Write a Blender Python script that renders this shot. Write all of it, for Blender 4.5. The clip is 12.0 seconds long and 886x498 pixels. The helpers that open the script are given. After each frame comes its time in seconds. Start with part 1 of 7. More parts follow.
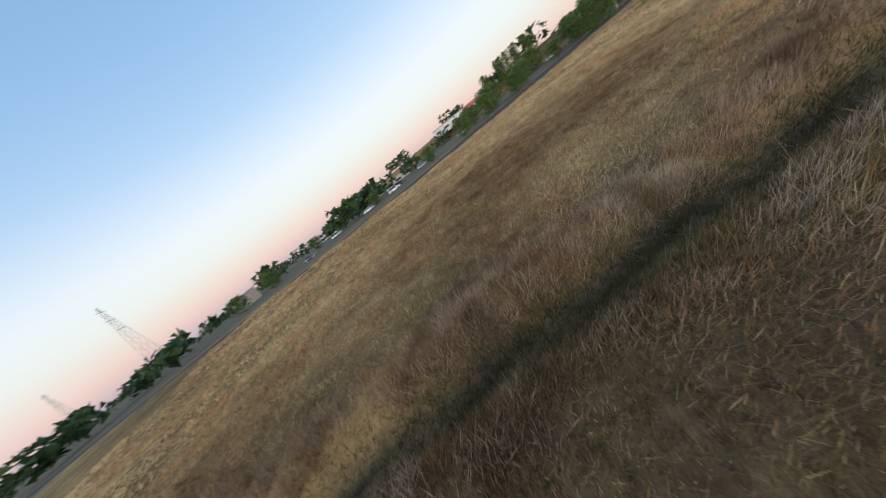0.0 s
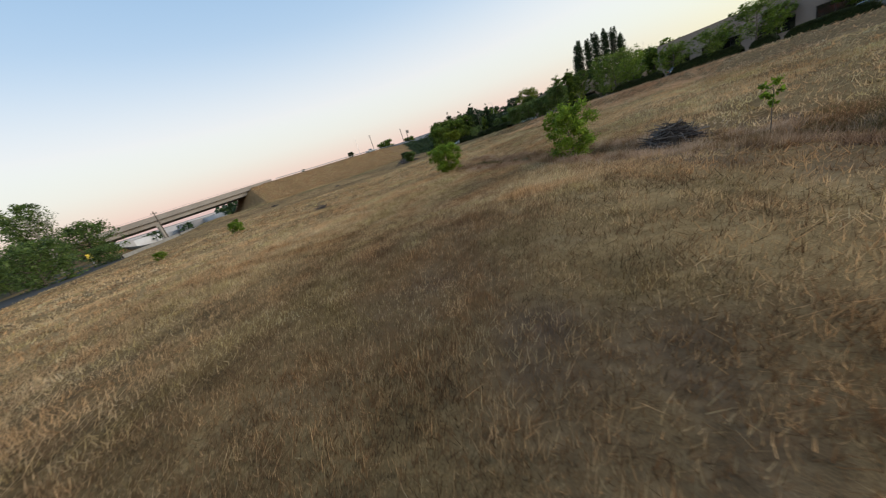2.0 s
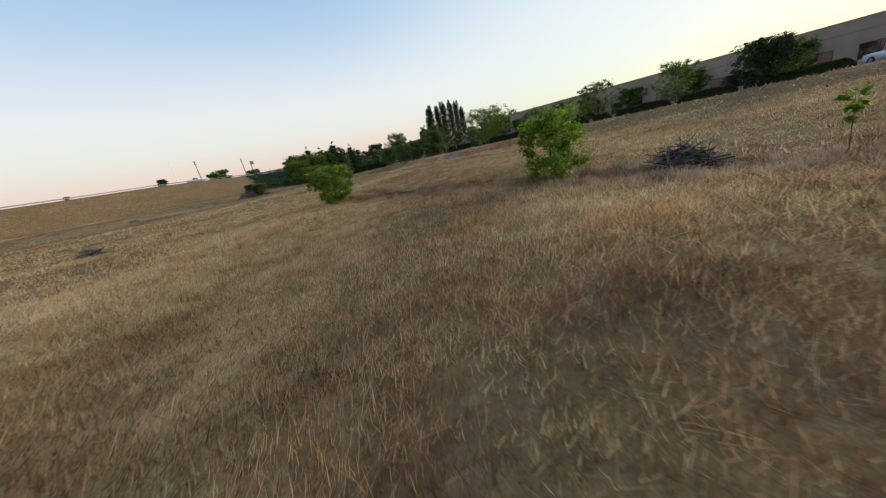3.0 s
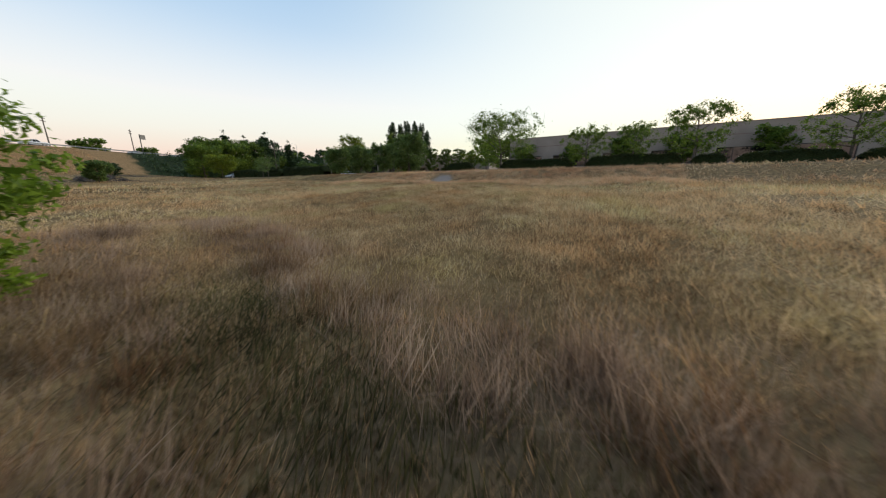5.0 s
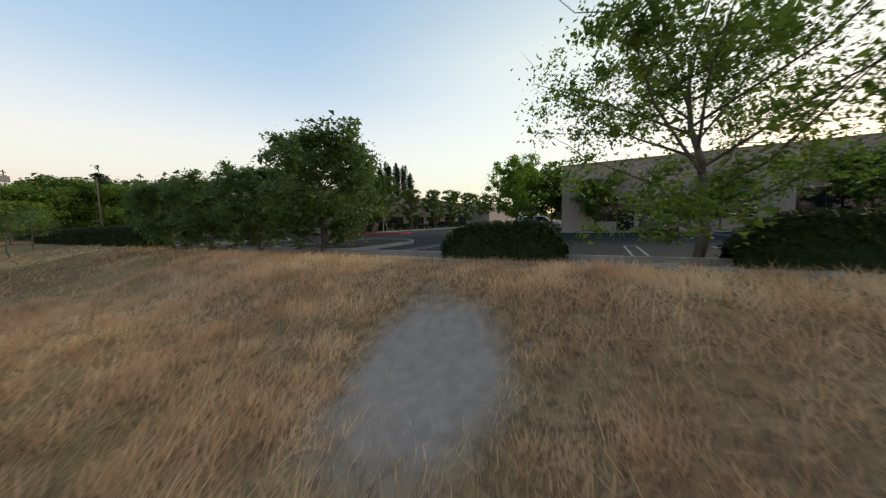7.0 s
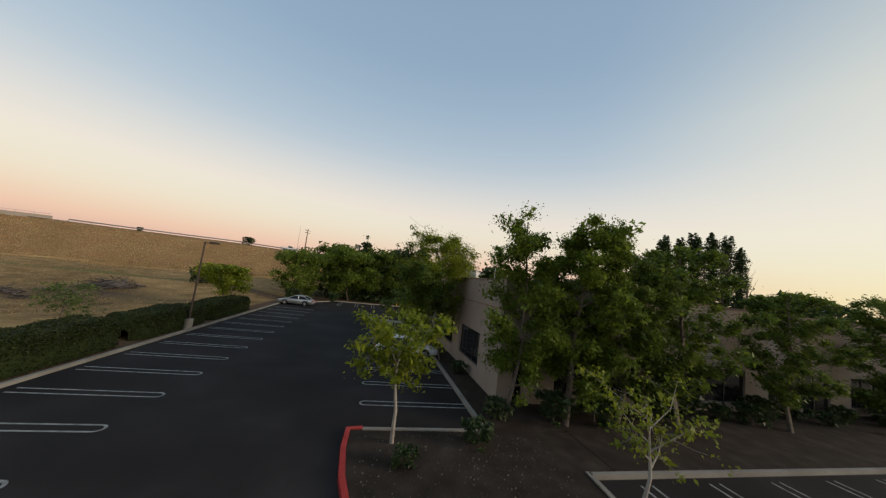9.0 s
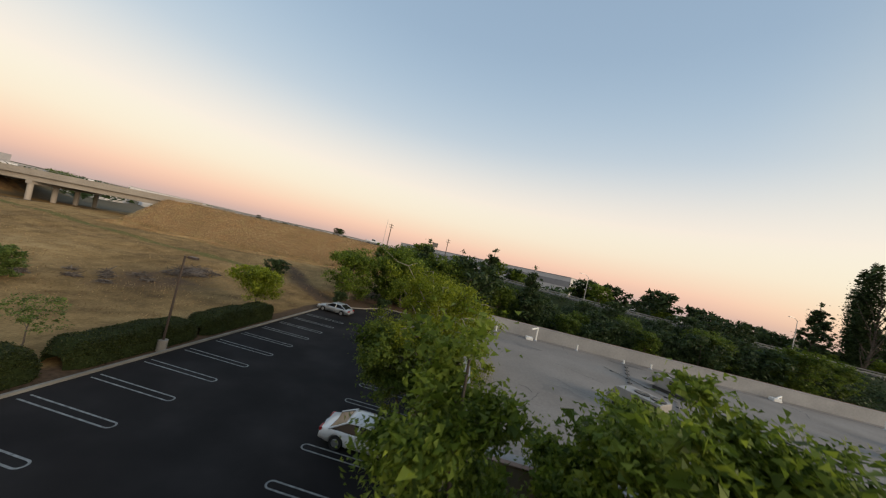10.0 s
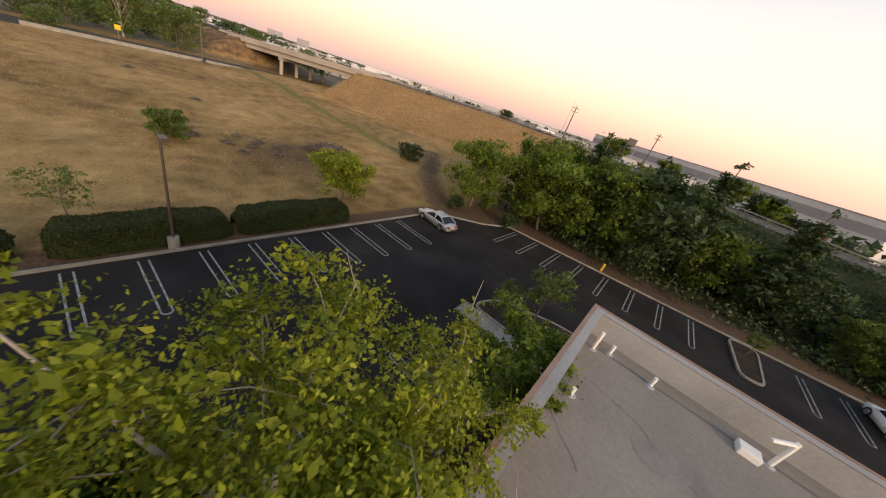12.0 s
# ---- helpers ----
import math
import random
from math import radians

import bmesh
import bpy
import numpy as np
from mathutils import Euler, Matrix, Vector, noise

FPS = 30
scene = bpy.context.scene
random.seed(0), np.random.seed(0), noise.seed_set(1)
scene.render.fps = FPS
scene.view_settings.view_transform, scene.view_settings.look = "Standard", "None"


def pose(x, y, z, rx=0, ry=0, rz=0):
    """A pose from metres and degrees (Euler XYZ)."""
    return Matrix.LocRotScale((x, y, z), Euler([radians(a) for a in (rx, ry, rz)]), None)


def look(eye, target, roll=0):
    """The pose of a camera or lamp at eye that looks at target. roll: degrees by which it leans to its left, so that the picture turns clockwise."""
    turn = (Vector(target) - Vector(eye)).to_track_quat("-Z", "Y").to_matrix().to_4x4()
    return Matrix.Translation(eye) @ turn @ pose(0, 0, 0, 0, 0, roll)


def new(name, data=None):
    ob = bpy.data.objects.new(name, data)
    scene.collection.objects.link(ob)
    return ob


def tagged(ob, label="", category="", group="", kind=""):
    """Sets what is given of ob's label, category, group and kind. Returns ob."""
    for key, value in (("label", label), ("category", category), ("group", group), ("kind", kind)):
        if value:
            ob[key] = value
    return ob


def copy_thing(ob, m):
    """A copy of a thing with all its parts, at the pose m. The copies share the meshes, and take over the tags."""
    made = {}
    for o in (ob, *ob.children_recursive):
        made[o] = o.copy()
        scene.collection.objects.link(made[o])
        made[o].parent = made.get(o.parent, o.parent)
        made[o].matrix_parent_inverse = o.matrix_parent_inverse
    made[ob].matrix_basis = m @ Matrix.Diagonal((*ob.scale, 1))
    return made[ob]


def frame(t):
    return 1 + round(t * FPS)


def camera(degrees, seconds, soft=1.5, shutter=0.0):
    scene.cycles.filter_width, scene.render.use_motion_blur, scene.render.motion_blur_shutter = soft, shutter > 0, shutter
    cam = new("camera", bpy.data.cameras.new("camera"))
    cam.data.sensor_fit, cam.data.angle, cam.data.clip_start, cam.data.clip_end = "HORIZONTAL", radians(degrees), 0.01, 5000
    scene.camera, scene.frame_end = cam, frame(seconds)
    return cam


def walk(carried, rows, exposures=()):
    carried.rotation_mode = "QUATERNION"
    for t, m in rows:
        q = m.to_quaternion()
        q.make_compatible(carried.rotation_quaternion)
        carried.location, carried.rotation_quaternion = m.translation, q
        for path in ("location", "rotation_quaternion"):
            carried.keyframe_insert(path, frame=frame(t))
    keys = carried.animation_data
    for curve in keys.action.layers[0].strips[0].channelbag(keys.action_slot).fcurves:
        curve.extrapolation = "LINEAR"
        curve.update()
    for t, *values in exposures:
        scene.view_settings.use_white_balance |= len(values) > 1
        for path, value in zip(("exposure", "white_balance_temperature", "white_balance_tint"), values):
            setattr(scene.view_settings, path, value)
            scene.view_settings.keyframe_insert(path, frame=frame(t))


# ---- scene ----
cam = camera(111.9, 12.0, soft=1.2, shutter=0.09)
PATH = [
    (0, (-42.01, -77.65, 0.74), (-51.45, -75.74, -1.97), -38.6),
    (0.5, (-47.06, -78.65, 0.83), (-52.66, -71.09, -2.57), -29.7),
    (1, (-52.05, -77.32, 1.28), (-54.69, -68.30, -2.16), -24.0),
    (1.5, (-55.97, -74.16, 0.90), (-55.97, -64.75, -2.49), -18.7),
    (2, (-58.63, -70.07, 0.36), (-55.66, -61.03, -2.69), -18.1),
    (2.5, (-59.16, -65.35, -0.04), (-53.58, -57.63, -3.09), -13.7),
    (2.7, (-58.85, -63.40, -0.21), (-52.56, -56.24, -3.23), -13.0),
    (4.3, (-49.22, -48.60, -0.96), (-40.86, -43.61, -3.25), -6.3),
    (4.5, (-47.20, -46.94, -0.88), (-38.86, -41.93, -3.21), -4.3),
    (5, (-42.27, -43.04, -0.92), (-33.88, -38.07, -3.17), -0.7),
    (5.5, (-36.82, -39.23, -0.72), (-28.30, -34.43, -2.83), -1.4),
    (6, (-30.59, -35.45, -0.42), (-21.95, -30.77, -2.27), -1.5),
    (6.5, (-24.21, -31.75, 0.14), (-15.51, -27.09, -1.44), -1.3),
    (7, (-16.62, -27.82, 1.17), (-7.82, -23.17, 0.30), -1.5),
    (7.2, (-14.23, -26.59, 1.49), (-5.39, -21.94, 1.06), -1.6),
    (8.8, (5.23, -10.73, 4.69), (7.94, -1.16, 5.70), 5.3),
    (9, (7.29, -9.28, 5.69), (9.34, 0.44, 6.79), 6.9),
    (9.5, (10.83, -5.46, 8.04), (11.27, 4.48, 9.08), 9.1),
    (10, (13.41, -1.82, 10.33), (12.38, 8.12, 10.68), 13.1),
    (10.5, (15.10, 1.94, 12.09), (13.02, 11.70, 11.48), 14.5),
    (11, (15.66, 5.82, 13.13), (12.37, 15.11, 11.44), 16.3),
    (11.5, (15.37, 9.76, 13.32), (11.42, 18.44, 10.29), 18.3),
    (12, (14.12, 13.64, 12.33), (9.33, 21.18, 7.84), 18.6),
]

EXPOSURES = [(0.0, 0.3, 5750, 6), (1.0, 0.4, 6350, 9), (2.5, 0.2, 5950, 7), (5.2, 0.36, 6200, 7), (6.4, 0.2, 6250, 7), (7.2, 0.34, 6350, 7), (8.8, 0.06, 7100, 10), (9.5, 0.16, 7250, 11), (10.5, 0.24, 7350, 12), (11.2, 0.26, 7400, 15), (12.0, 0.66, 8200, 21)]
walk(cam, [(t, look(eye, target, roll)) for t, eye, target, roll in PATH], EXPOSURES)

# ---- world and light: clear dusk, the sun just down behind the buildings ----
world = bpy.data.worlds.new("dusk_sky")
scene.world = world
world.use_nodes = True
wn, wl = world.node_tree.nodes, world.node_tree.links
wn.clear()
SUN_ROT = 112.0
sky = wn.new("ShaderNodeTexSky")
sky.sky_type = "NISHITA"
sky.sun_disc = False
sky.sun_elevation = radians(2.0)
sky.sun_rotation = radians(SUN_ROT)
sky.air_density, sky.dust_density, sky.ozone_density = 1.0, 1.6, 1.6
# a horizon glow that goes all the way round, as at dusk, mixed over the sky
geo = wn.new("ShaderNodeTexCoord")
sep = wn.new("ShaderNodeSeparateXYZ")
wl.new(geo.outputs["Generated"], sep.inputs[0])
ramp = wn.new("ShaderNodeValToRGB")
cr = ramp.color_ramp
cr.interpolation = "B_SPLINE"
STOPS = [(0.0, (0.60, 0.50, 0.52)), (0.03, (0.90, 0.60, 0.54)), (0.075, (1.08, 0.76, 0.63)), (0.13, (1.10, 0.93, 0.80)), (0.22, (1.06, 1.0, 0.93)),
         (0.38, (0.51, 0.69, 0.89)), (0.60, (0.33, 0.50, 0.73)), (1.0, (0.24, 0.38, 0.60))]
while len(cr.elements) < len(STOPS):
    cr.elements.new(0.5)
for e, (p, c) in zip(cr.elements, STOPS):
    e.position, e.color = p, (*c, 1)
wl.new(sep.outputs["Z"], ramp.inputs[0])
# warm side towards the set sun
dot = wn.new("ShaderNodeVectorMath")
dot.operation = "DOT_PRODUCT"
dot.inputs[1].default_value = (math.sin(radians(SUN_ROT)), math.cos(radians(SUN_ROT)), 0)
wl.new(geo.outputs["Generated"], dot.inputs[0])
warm = wn.new("ShaderNodeMapRange")
warm.interpolation_type = "SMOOTHSTEP"
warm.inputs[1].default_value, warm.inputs[2].default_value = 0.18, 1.0
wl.new(dot.outputs["Value"], warm.inputs[0])
ramp2 = wn.new("ShaderNodeValToRGB")
c2 = ramp2.color_ramp
c2.interpolation = "B_SPLINE"
STOPS2 = [(0.0, (0.9, 0.6, 0.35)), (0.05, (1.35, 1.02, 0.64)), (0.18, (1.48, 1.30, 0.95)), (0.42, (1.10, 1.09, 0.93)), (0.7, (0.43, 0.58, 0.74)), (1.0, (0.22, 0.36, 0.58))]
while len(c2.elements) < len(STOPS2):
    c2.elements.new(0.5)
for e, (p, c) in zip(c2.elements, STOPS2):
    e.position, e.color = p, (*c, 1)
wl.new(sep.outputs["Z"], ramp2.inputs[0])
mixw = wn.new("ShaderNodeMixRGB")
wl.new(warm.outputs[0], mixw.inputs[0])
wl.new(ramp.outputs[0], mixw.inputs[1])
wl.new(ramp2.outputs[0], mixw.inputs[2])
bg_sky, bg_glow, addw, outw = (wn.new(n) for n in ("ShaderNodeBackground", "ShaderNodeBackground", "ShaderNodeAddShader", "ShaderNodeOutputWorld"))
bg_sky.inputs[1].default_value = 0.05
bg_glow.inputs[1].default_value = 0.72
wl.new(sky.outputs[0], bg_sky.inputs[0])
wl.new(mixw.outputs[0], bg_glow.inputs[0])
wl.new(bg_sky.outputs[0], addw.inputs[0])
wl.new(bg_glow.outputs[0], addw.inputs[1])
wl.new(addw.outputs[0], outw.inputs[0])

# soft warm lamp added above the horizon to brighten grass and leaves
sun_data = bpy.data.lights.new("sun", "SUN")
sun_data.energy, sun_data.angle, sun_data.color = 2.1, radians(26), (1.0, 0.89, 0.76)
sun = new("sun", sun_data)
sun.matrix_world = look((300 * math.sin(radians(SUN_ROT)), 300 * math.cos(radians(SUN_ROT)), 80), (0, 0, 0))


# ---- materials ----
def mat_base(name):
    m = bpy.data.materials.new(name)
    m.use_nodes = True
    n, l = m.node_tree.nodes, m.node_tree.links
    return m, n, l, n["Principled BSDF"]


def rough_mat(name, colors, scale=3.0, fine=40.0, rough=0.85, bump=0.3, bump_dist=0.02, metal=0.0, spec=0.12, island=0.0, obj_rand=0.0):
    """Two scales of noise between colours (dark, mid, light), a fine bump, and a random shift by island or object."""
    m, n, l, p = mat_base(name)
    tc = n.new("ShaderNodeTexCoord")
    big, small = n.new("ShaderNodeTexNoise"), n.new("ShaderNodeTexNoise")
    big.inputs["Scale"].default_value, big.inputs["Detail"].default_value = scale, 5
    small.inputs["Scale"].default_value, small.inputs["Detail"].default_value = fine, 4
    l.new(tc.outputs["Object"], big.inputs["Vector"])
    l.new(tc.outputs["Object"], small.inputs["Vector"])
    mix = n.new("ShaderNodeMath")
    mix.operation = "MULTIPLY_ADD"
    mix.inputs[1].default_value = 0.35
    l.new(small.outputs["Fac"], mix.inputs[0])
    sc = n.new("ShaderNodeMath")
    sc.operation = "MULTIPLY"
    sc.inputs[1].default_value = 0.65
    l.new(big.outputs["Fac"], sc.inputs[0])
    l.new(sc.outputs[0], mix.inputs[2])
    last = mix.outputs[0]
    if island or obj_rand:
        src = n.new("ShaderNodeNewGeometry").outputs["Random Per Island"] if island else n.new("ShaderNodeObjectInfo").outputs["Random"]
        amt = island or obj_rand
        a = n.new("ShaderNodeMath")
        a.operation = "MULTIPLY_ADD"
        a.inputs[1].default_value = amt
        l.new(src, a.inputs[0])
        s = n.new("ShaderNodeMath")
        s.operation = "MULTIPLY_ADD"
        s.inputs[1].default_value, s.inputs[2].default_value = 1.0, -amt / 2
        l.new(last, s.inputs[0])
        l.new(s.outputs[0], a.inputs[2])
        last = a.outputs[0]
    cr_ = n.new("ShaderNodeValToRGB")
    r = cr_.color_ramp
    k = len(colors)
    while len(r.elements) < k:
        r.elements.new(0.5)
    for i, (e, c) in enumerate(zip(r.elements, colors)):
        e.position, e.color = 0.28 + 0.44 * i / max(1, k - 1), (*c, 1)
    l.new(last, cr_.inputs[0])
    l.new(cr_.outputs[0], p.inputs["Base Color"])
    p.inputs["Roughness"].default_value, p.inputs["Metallic"].default_value = rough, metal
    p.inputs["Specular IOR Level"].default_value = spec
    if bump:
        b = n.new("ShaderNodeBump")
        b.inputs["Strength"].default_value, b.inputs["Distance"].default_value = bump, bump_dist
        l.new(small.outputs["Fac"], b.inputs["Height"])
        l.new(b.outputs[0], p.inputs["Normal"])
    return m


def leaf_mat(name, dark, mid, light, trans=0.3):
    """Foliage: a colour of its own for each leaf, a little light through it."""
    m, n, l, p = mat_base(name)
    g = n.new("ShaderNodeNewGeometry")
    tc = n.new("ShaderNodeTexCoord")
    nz = n.new("ShaderNodeTexNoise")
    nz.inputs["Scale"].default_value = 0.9
    l.new(tc.outputs["Object"], nz.inputs["Vector"])
    a = n.new("ShaderNodeMath")
    a.operation = "MULTIPLY_ADD"
    a.inputs[1].default_value = 0.55
    l.new(g.outputs["Random Per Island"], a.inputs[0])
    s = n.new("ShaderNodeMath")
    s.operation = "MULTIPLY_ADD"
    s.inputs[1].default_value, s.inputs[2].default_value = 0.9, -0.22
    l.new(nz.outputs["Fac"], s.inputs[0])
    l.new(s.outputs[0], a.inputs[2])
    r = n.new("ShaderNodeValToRGB")
    r.color_ramp.elements.new(0.5)
    for e, pos, c in zip(r.color_ramp.elements, (0.1, 0.5, 0.9), (dark, mid, light)):
        e.position, e.color = pos, (*c, 1)
    l.new(a.outputs[0], r.inputs[0])
    l.new(r.outputs[0], p.inputs["Base Color"])
    p.inputs["Roughness"].default_value = 0.55
    p.inputs["Specular IOR Level"].default_value = 0.3
    t = n.new("ShaderNodeBsdfTranslucent")
    l.new(r.outputs[0], t.inputs[0])
    mx = n.new("ShaderNodeMixShader")
    mx.inputs[0].default_value = trans
    l.new(p.outputs[0], mx.inputs[1])
    l.new(t.outputs[0], mx.inputs[2])
    l.new(mx.outputs[0], n["Material Output"].inputs[0])
    return m


def plain_mat(name, color, rough=0.5, metal=0.0, spec=0.5, coat=0.0, noise_amt=0.06):
    m, n, l, p = mat_base(name)
    nz = n.new("ShaderNodeTexNoise")
    nz.inputs["Scale"].default_value, nz.inputs["Detail"].default_value = 2.5, 6
    tc = n.new("ShaderNodeTexCoord")
    l.new(tc.outputs["Object"], nz.inputs["Vector"])
    r = n.new("ShaderNodeValToRGB")
    lo, hi = tuple(c * (1 - noise_amt * 2) for c in color), tuple(min(1, c * (1 + noise_amt)) for c in color)
    r.color_ramp.elements[0].position, r.color_ramp.elements[0].color = 0.3, (*lo, 1)
    r.color_ramp.elements[1].position, r.color_ramp.elements[1].color = 0.7, (*hi, 1)
    l.new(nz.outputs["Fac"], r.inputs[0])
    l.new(r.outputs[0], p.inputs["Base Color"])
    p.inputs["Roughness"].default_value, p.inputs["Metallic"].default_value = rough, metal
    p.inputs["Specular IOR Level"].default_value, p.inputs["Coat Weight"].default_value = spec, coat
    return m


M_ASPHALT = rough_mat("asphalt", [(0.0105, 0.0092, 0.009), (0.0215, 0.0187, 0.0182), (0.042, 0.037, 0.0355)], 0.25, 90, 0.9, 0.35, 0.01)
M_ROAD = rough_mat("road_asphalt", [(0.045, 0.042, 0.039), (0.062, 0.058, 0.054), (0.085, 0.08, 0.074)], 0.2, 30, 0.9, 0.3, 0.01)
M_CONC = rough_mat("concrete", [(0.17, 0.153, 0.132), (0.245, 0.225, 0.196), (0.33, 0.31, 0.275)], 0.8, 30, 0.9, 0.25, 0.01)
M_CONC_FAR = rough_mat("bridge_concrete", [(0.22, 0.19, 0.16), (0.32, 0.28, 0.24), (0.40, 0.36, 0.31)], 0.12, 4, 0.9, 0.2, 0.03)
M_RED = rough_mat("red_kerb_paint", [(0.28, 0.03, 0.025), (0.42, 0.045, 0.04), (0.48, 0.08, 0.06)], 2.0, 40, 0.7, 0.2, 0.005)
M_WHITE_LINE = rough_mat("road_paint", [(0.07, 0.07, 0.07), (0.25, 0.25, 0.24), (0.40, 0.40, 0.38)], 3.5, 60, 0.8, 0.2, 0.003)
M_STUCCO = rough_mat("tan_stucco", [(0.255, 0.203, 0.168), (0.315, 0.255, 0.212), (0.37, 0.307, 0.256)], 0.5, 45, 0.95, 0.4, 0.008)
M_STUCCO_DARK = rough_mat("brown_coping", [(0.19, 0.12, 0.095), (0.26, 0.175, 0.14), (0.32, 0.225, 0.185)], 0.8, 30, 0.85, 0.2, 0.005)
M_ROOF = rough_mat("roof_membrane", [(0.165, 0.147, 0.132), (0.23, 0.207, 0.187), (0.295, 0.268, 0.244)], 0.22, 8, 0.9, 0.25, 0.01)
# roof grey made paler, to offset the warm light on the parapet
M_LINING = rough_mat("parapet_lining_tone", [(0.22, 0.215, 0.212), (0.29, 0.285, 0.28), (0.36, 0.352, 0.347)], 0.4, 8, 0.9, 0.2, 0.008)
M_ROOF_STAIN = rough_mat("roof_stain", [(0.10, 0.09, 0.085), (0.15, 0.14, 0.13), (0.22, 0.20, 0.19)], 0.9, 12, 0.95, 0.1, 0.005)
M_ROOF_PUDDLE = rough_mat("roof_puddle_mark", [(0.155, 0.14, 0.128), (0.205, 0.188, 0.174), (0.27, 0.25, 0.232)], 0.8, 10, 0.9, 0.2, 0.006)
M_METAL = plain_mat("galvanised_metal", (0.42, 0.42, 0.42), 0.45, 0.7)
M_UNIT = plain_mat("unit_casing_paint", (0.30, 0.285, 0.27), 0.55, 0.3)
M_METAL_DARK = plain_mat("dark_metal", (0.05, 0.048, 0.046), 0.5, 0.4)
M_BRONZE = plain_mat("bronze_pole_paint", (0.07, 0.05, 0.04), 0.5, 0.2)
M_PIPE = plain_mat("white_pvc", (0.72, 0.71, 0.68), 0.5)
M_GLASS = plain_mat("tinted_glass", (0.012, 0.013, 0.015), 0.06, 0.0, 0.8)
M_CARGLASS = plain_mat("car_glass", (0.010, 0.011, 0.013), 0.06, 0.0, 0.3)
M_RUBBER = plain_mat("rubber", (0.018, 0.018, 0.018), 0.85)
M_RIM = plain_mat("alloy_rim", (0.45, 0.45, 0.46), 0.35, 0.8)
M_LAMP_CLEAR = plain_mat("lamp_lens", (0.7, 0.7, 0.7), 0.15)
M_LAMP_RED = plain_mat("red_lens", (0.35, 0.02, 0.02), 0.2)
M_PAINT = {"white": plain_mat("white_car_paint", (0.72, 0.73, 0.74), 0.3, 0.0, 0.5, 0.6, 0.01), "silver": plain_mat("silver_car_paint", (0.42, 0.44, 0.45), 0.35, 0.5, 0.5, 0.6, 0.01),
           "dark": plain_mat("dark_car_paint", (0.03, 0.032, 0.038), 0.3, 0.2, 0.5, 0.7, 0.01), "blue": plain_mat("blue_car_paint", (0.03, 0.06, 0.14), 0.3, 0.2, 0.5, 0.7, 0.01)}
M_BARK = rough_mat("bark", [(0.07, 0.055, 0.045), (0.13, 0.105, 0.085), (0.20, 0.17, 0.14)], 3, 30, 0.95, 0.6, 0.02)
M_BARK_PALE = rough_mat("pale_bark", [(0.22, 0.19, 0.16), (0.33, 0.29, 0.25), (0.42, 0.38, 0.33)], 3, 25, 0.9, 0.5, 0.01)
M_LEAF = leaf_mat("tree_leaves", (0.044, 0.075, 0.011), (0.125, 0.185, 0.023), (0.25, 0.31, 0.046), 0.5)
# darker copy of the tree leaves, with crown shade put into the colour
M_LEAF_SHADED = leaf_mat("shaded_tree_leaves", (0.034, 0.058, 0.010), (0.088, 0.135, 0.019), (0.18, 0.232, 0.036), 0.48)
M_LEAF_LIGHT = leaf_mat("bright_leaves", (0.07, 0.105, 0.010), (0.18, 0.225, 0.018), (0.34, 0.36, 0.038), 0.48)
M_LEAF_DARK = leaf_mat("dark_leaves", (0.020, 0.038, 0.014), (0.042, 0.070, 0.023), (0.075, 0.112, 0.036))
M_LEAF_OLIVE = leaf_mat("olive_leaves", (0.05, 0.078, 0.021), (0.118, 0.172, 0.042), (0.21, 0.27, 0.07), 0.48)
M_LEAF_BUSH = leaf_mat("fresh_leaves", (0.09, 0.145, 0.014), (0.195, 0.29, 0.026), (0.34, 0.43, 0.052), 0.55)
M_HEDGE = leaf_mat("hedge_leaves", (0.016, 0.022, 0.005), (0.036, 0.046, 0.010), (0.072, 0.082, 0.018), 0.42)
# near-black green that paints the shade inside the hedge
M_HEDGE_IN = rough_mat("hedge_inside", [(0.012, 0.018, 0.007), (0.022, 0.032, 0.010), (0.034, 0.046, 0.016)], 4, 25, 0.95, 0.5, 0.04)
M_MULCH = rough_mat("mulch_soil", [(0.02, 0.0155, 0.012), (0.036, 0.027, 0.021), (0.066, 0.051, 0.04)], 1.2, 25, 0.95, 0.7, 0.03)
M_DEADWOOD = rough_mat("dead_brush", [(0.06, 0.048, 0.042), (0.12, 0.10, 0.088), (0.20, 0.175, 0.155)], 2, 20, 0.95, 0.4, 0.02, island=0.5)
M_FAR_WHITE = rough_mat("far_white_wall", [(0.42, 0.40, 0.40), (0.52, 0.50, 0.50), (0.60, 0.58, 0.58)], 0.05, 0.5, 0.8, 0.0)
M_FAR_GREY = rough_mat("far_grey_wall", [(0.20, 0.19, 0.20), (0.27, 0.26, 0.27), (0.34, 0.33, 0.33)], 0.05, 0.5, 0.8, 0.0)
M_FAR_TOWN = rough_mat("far_town_wall", [(0.30, 0.27, 0.25), (0.48, 0.45, 0.43), (0.64, 0.61, 0.59)], 0.02, 0.2, 0.8, 0.0, island=0.7)
M_FAR_RED = plain_mat("red_fascia", (0.42, 0.05, 0.04), 0.6)
M_YELLOW = plain_mat("yellow_sign", (0.65, 0.45, 0.02), 0.5)
M_ORANGE = plain_mat("yellow_post_paint", (0.65, 0.38, 0.03), 0.5)


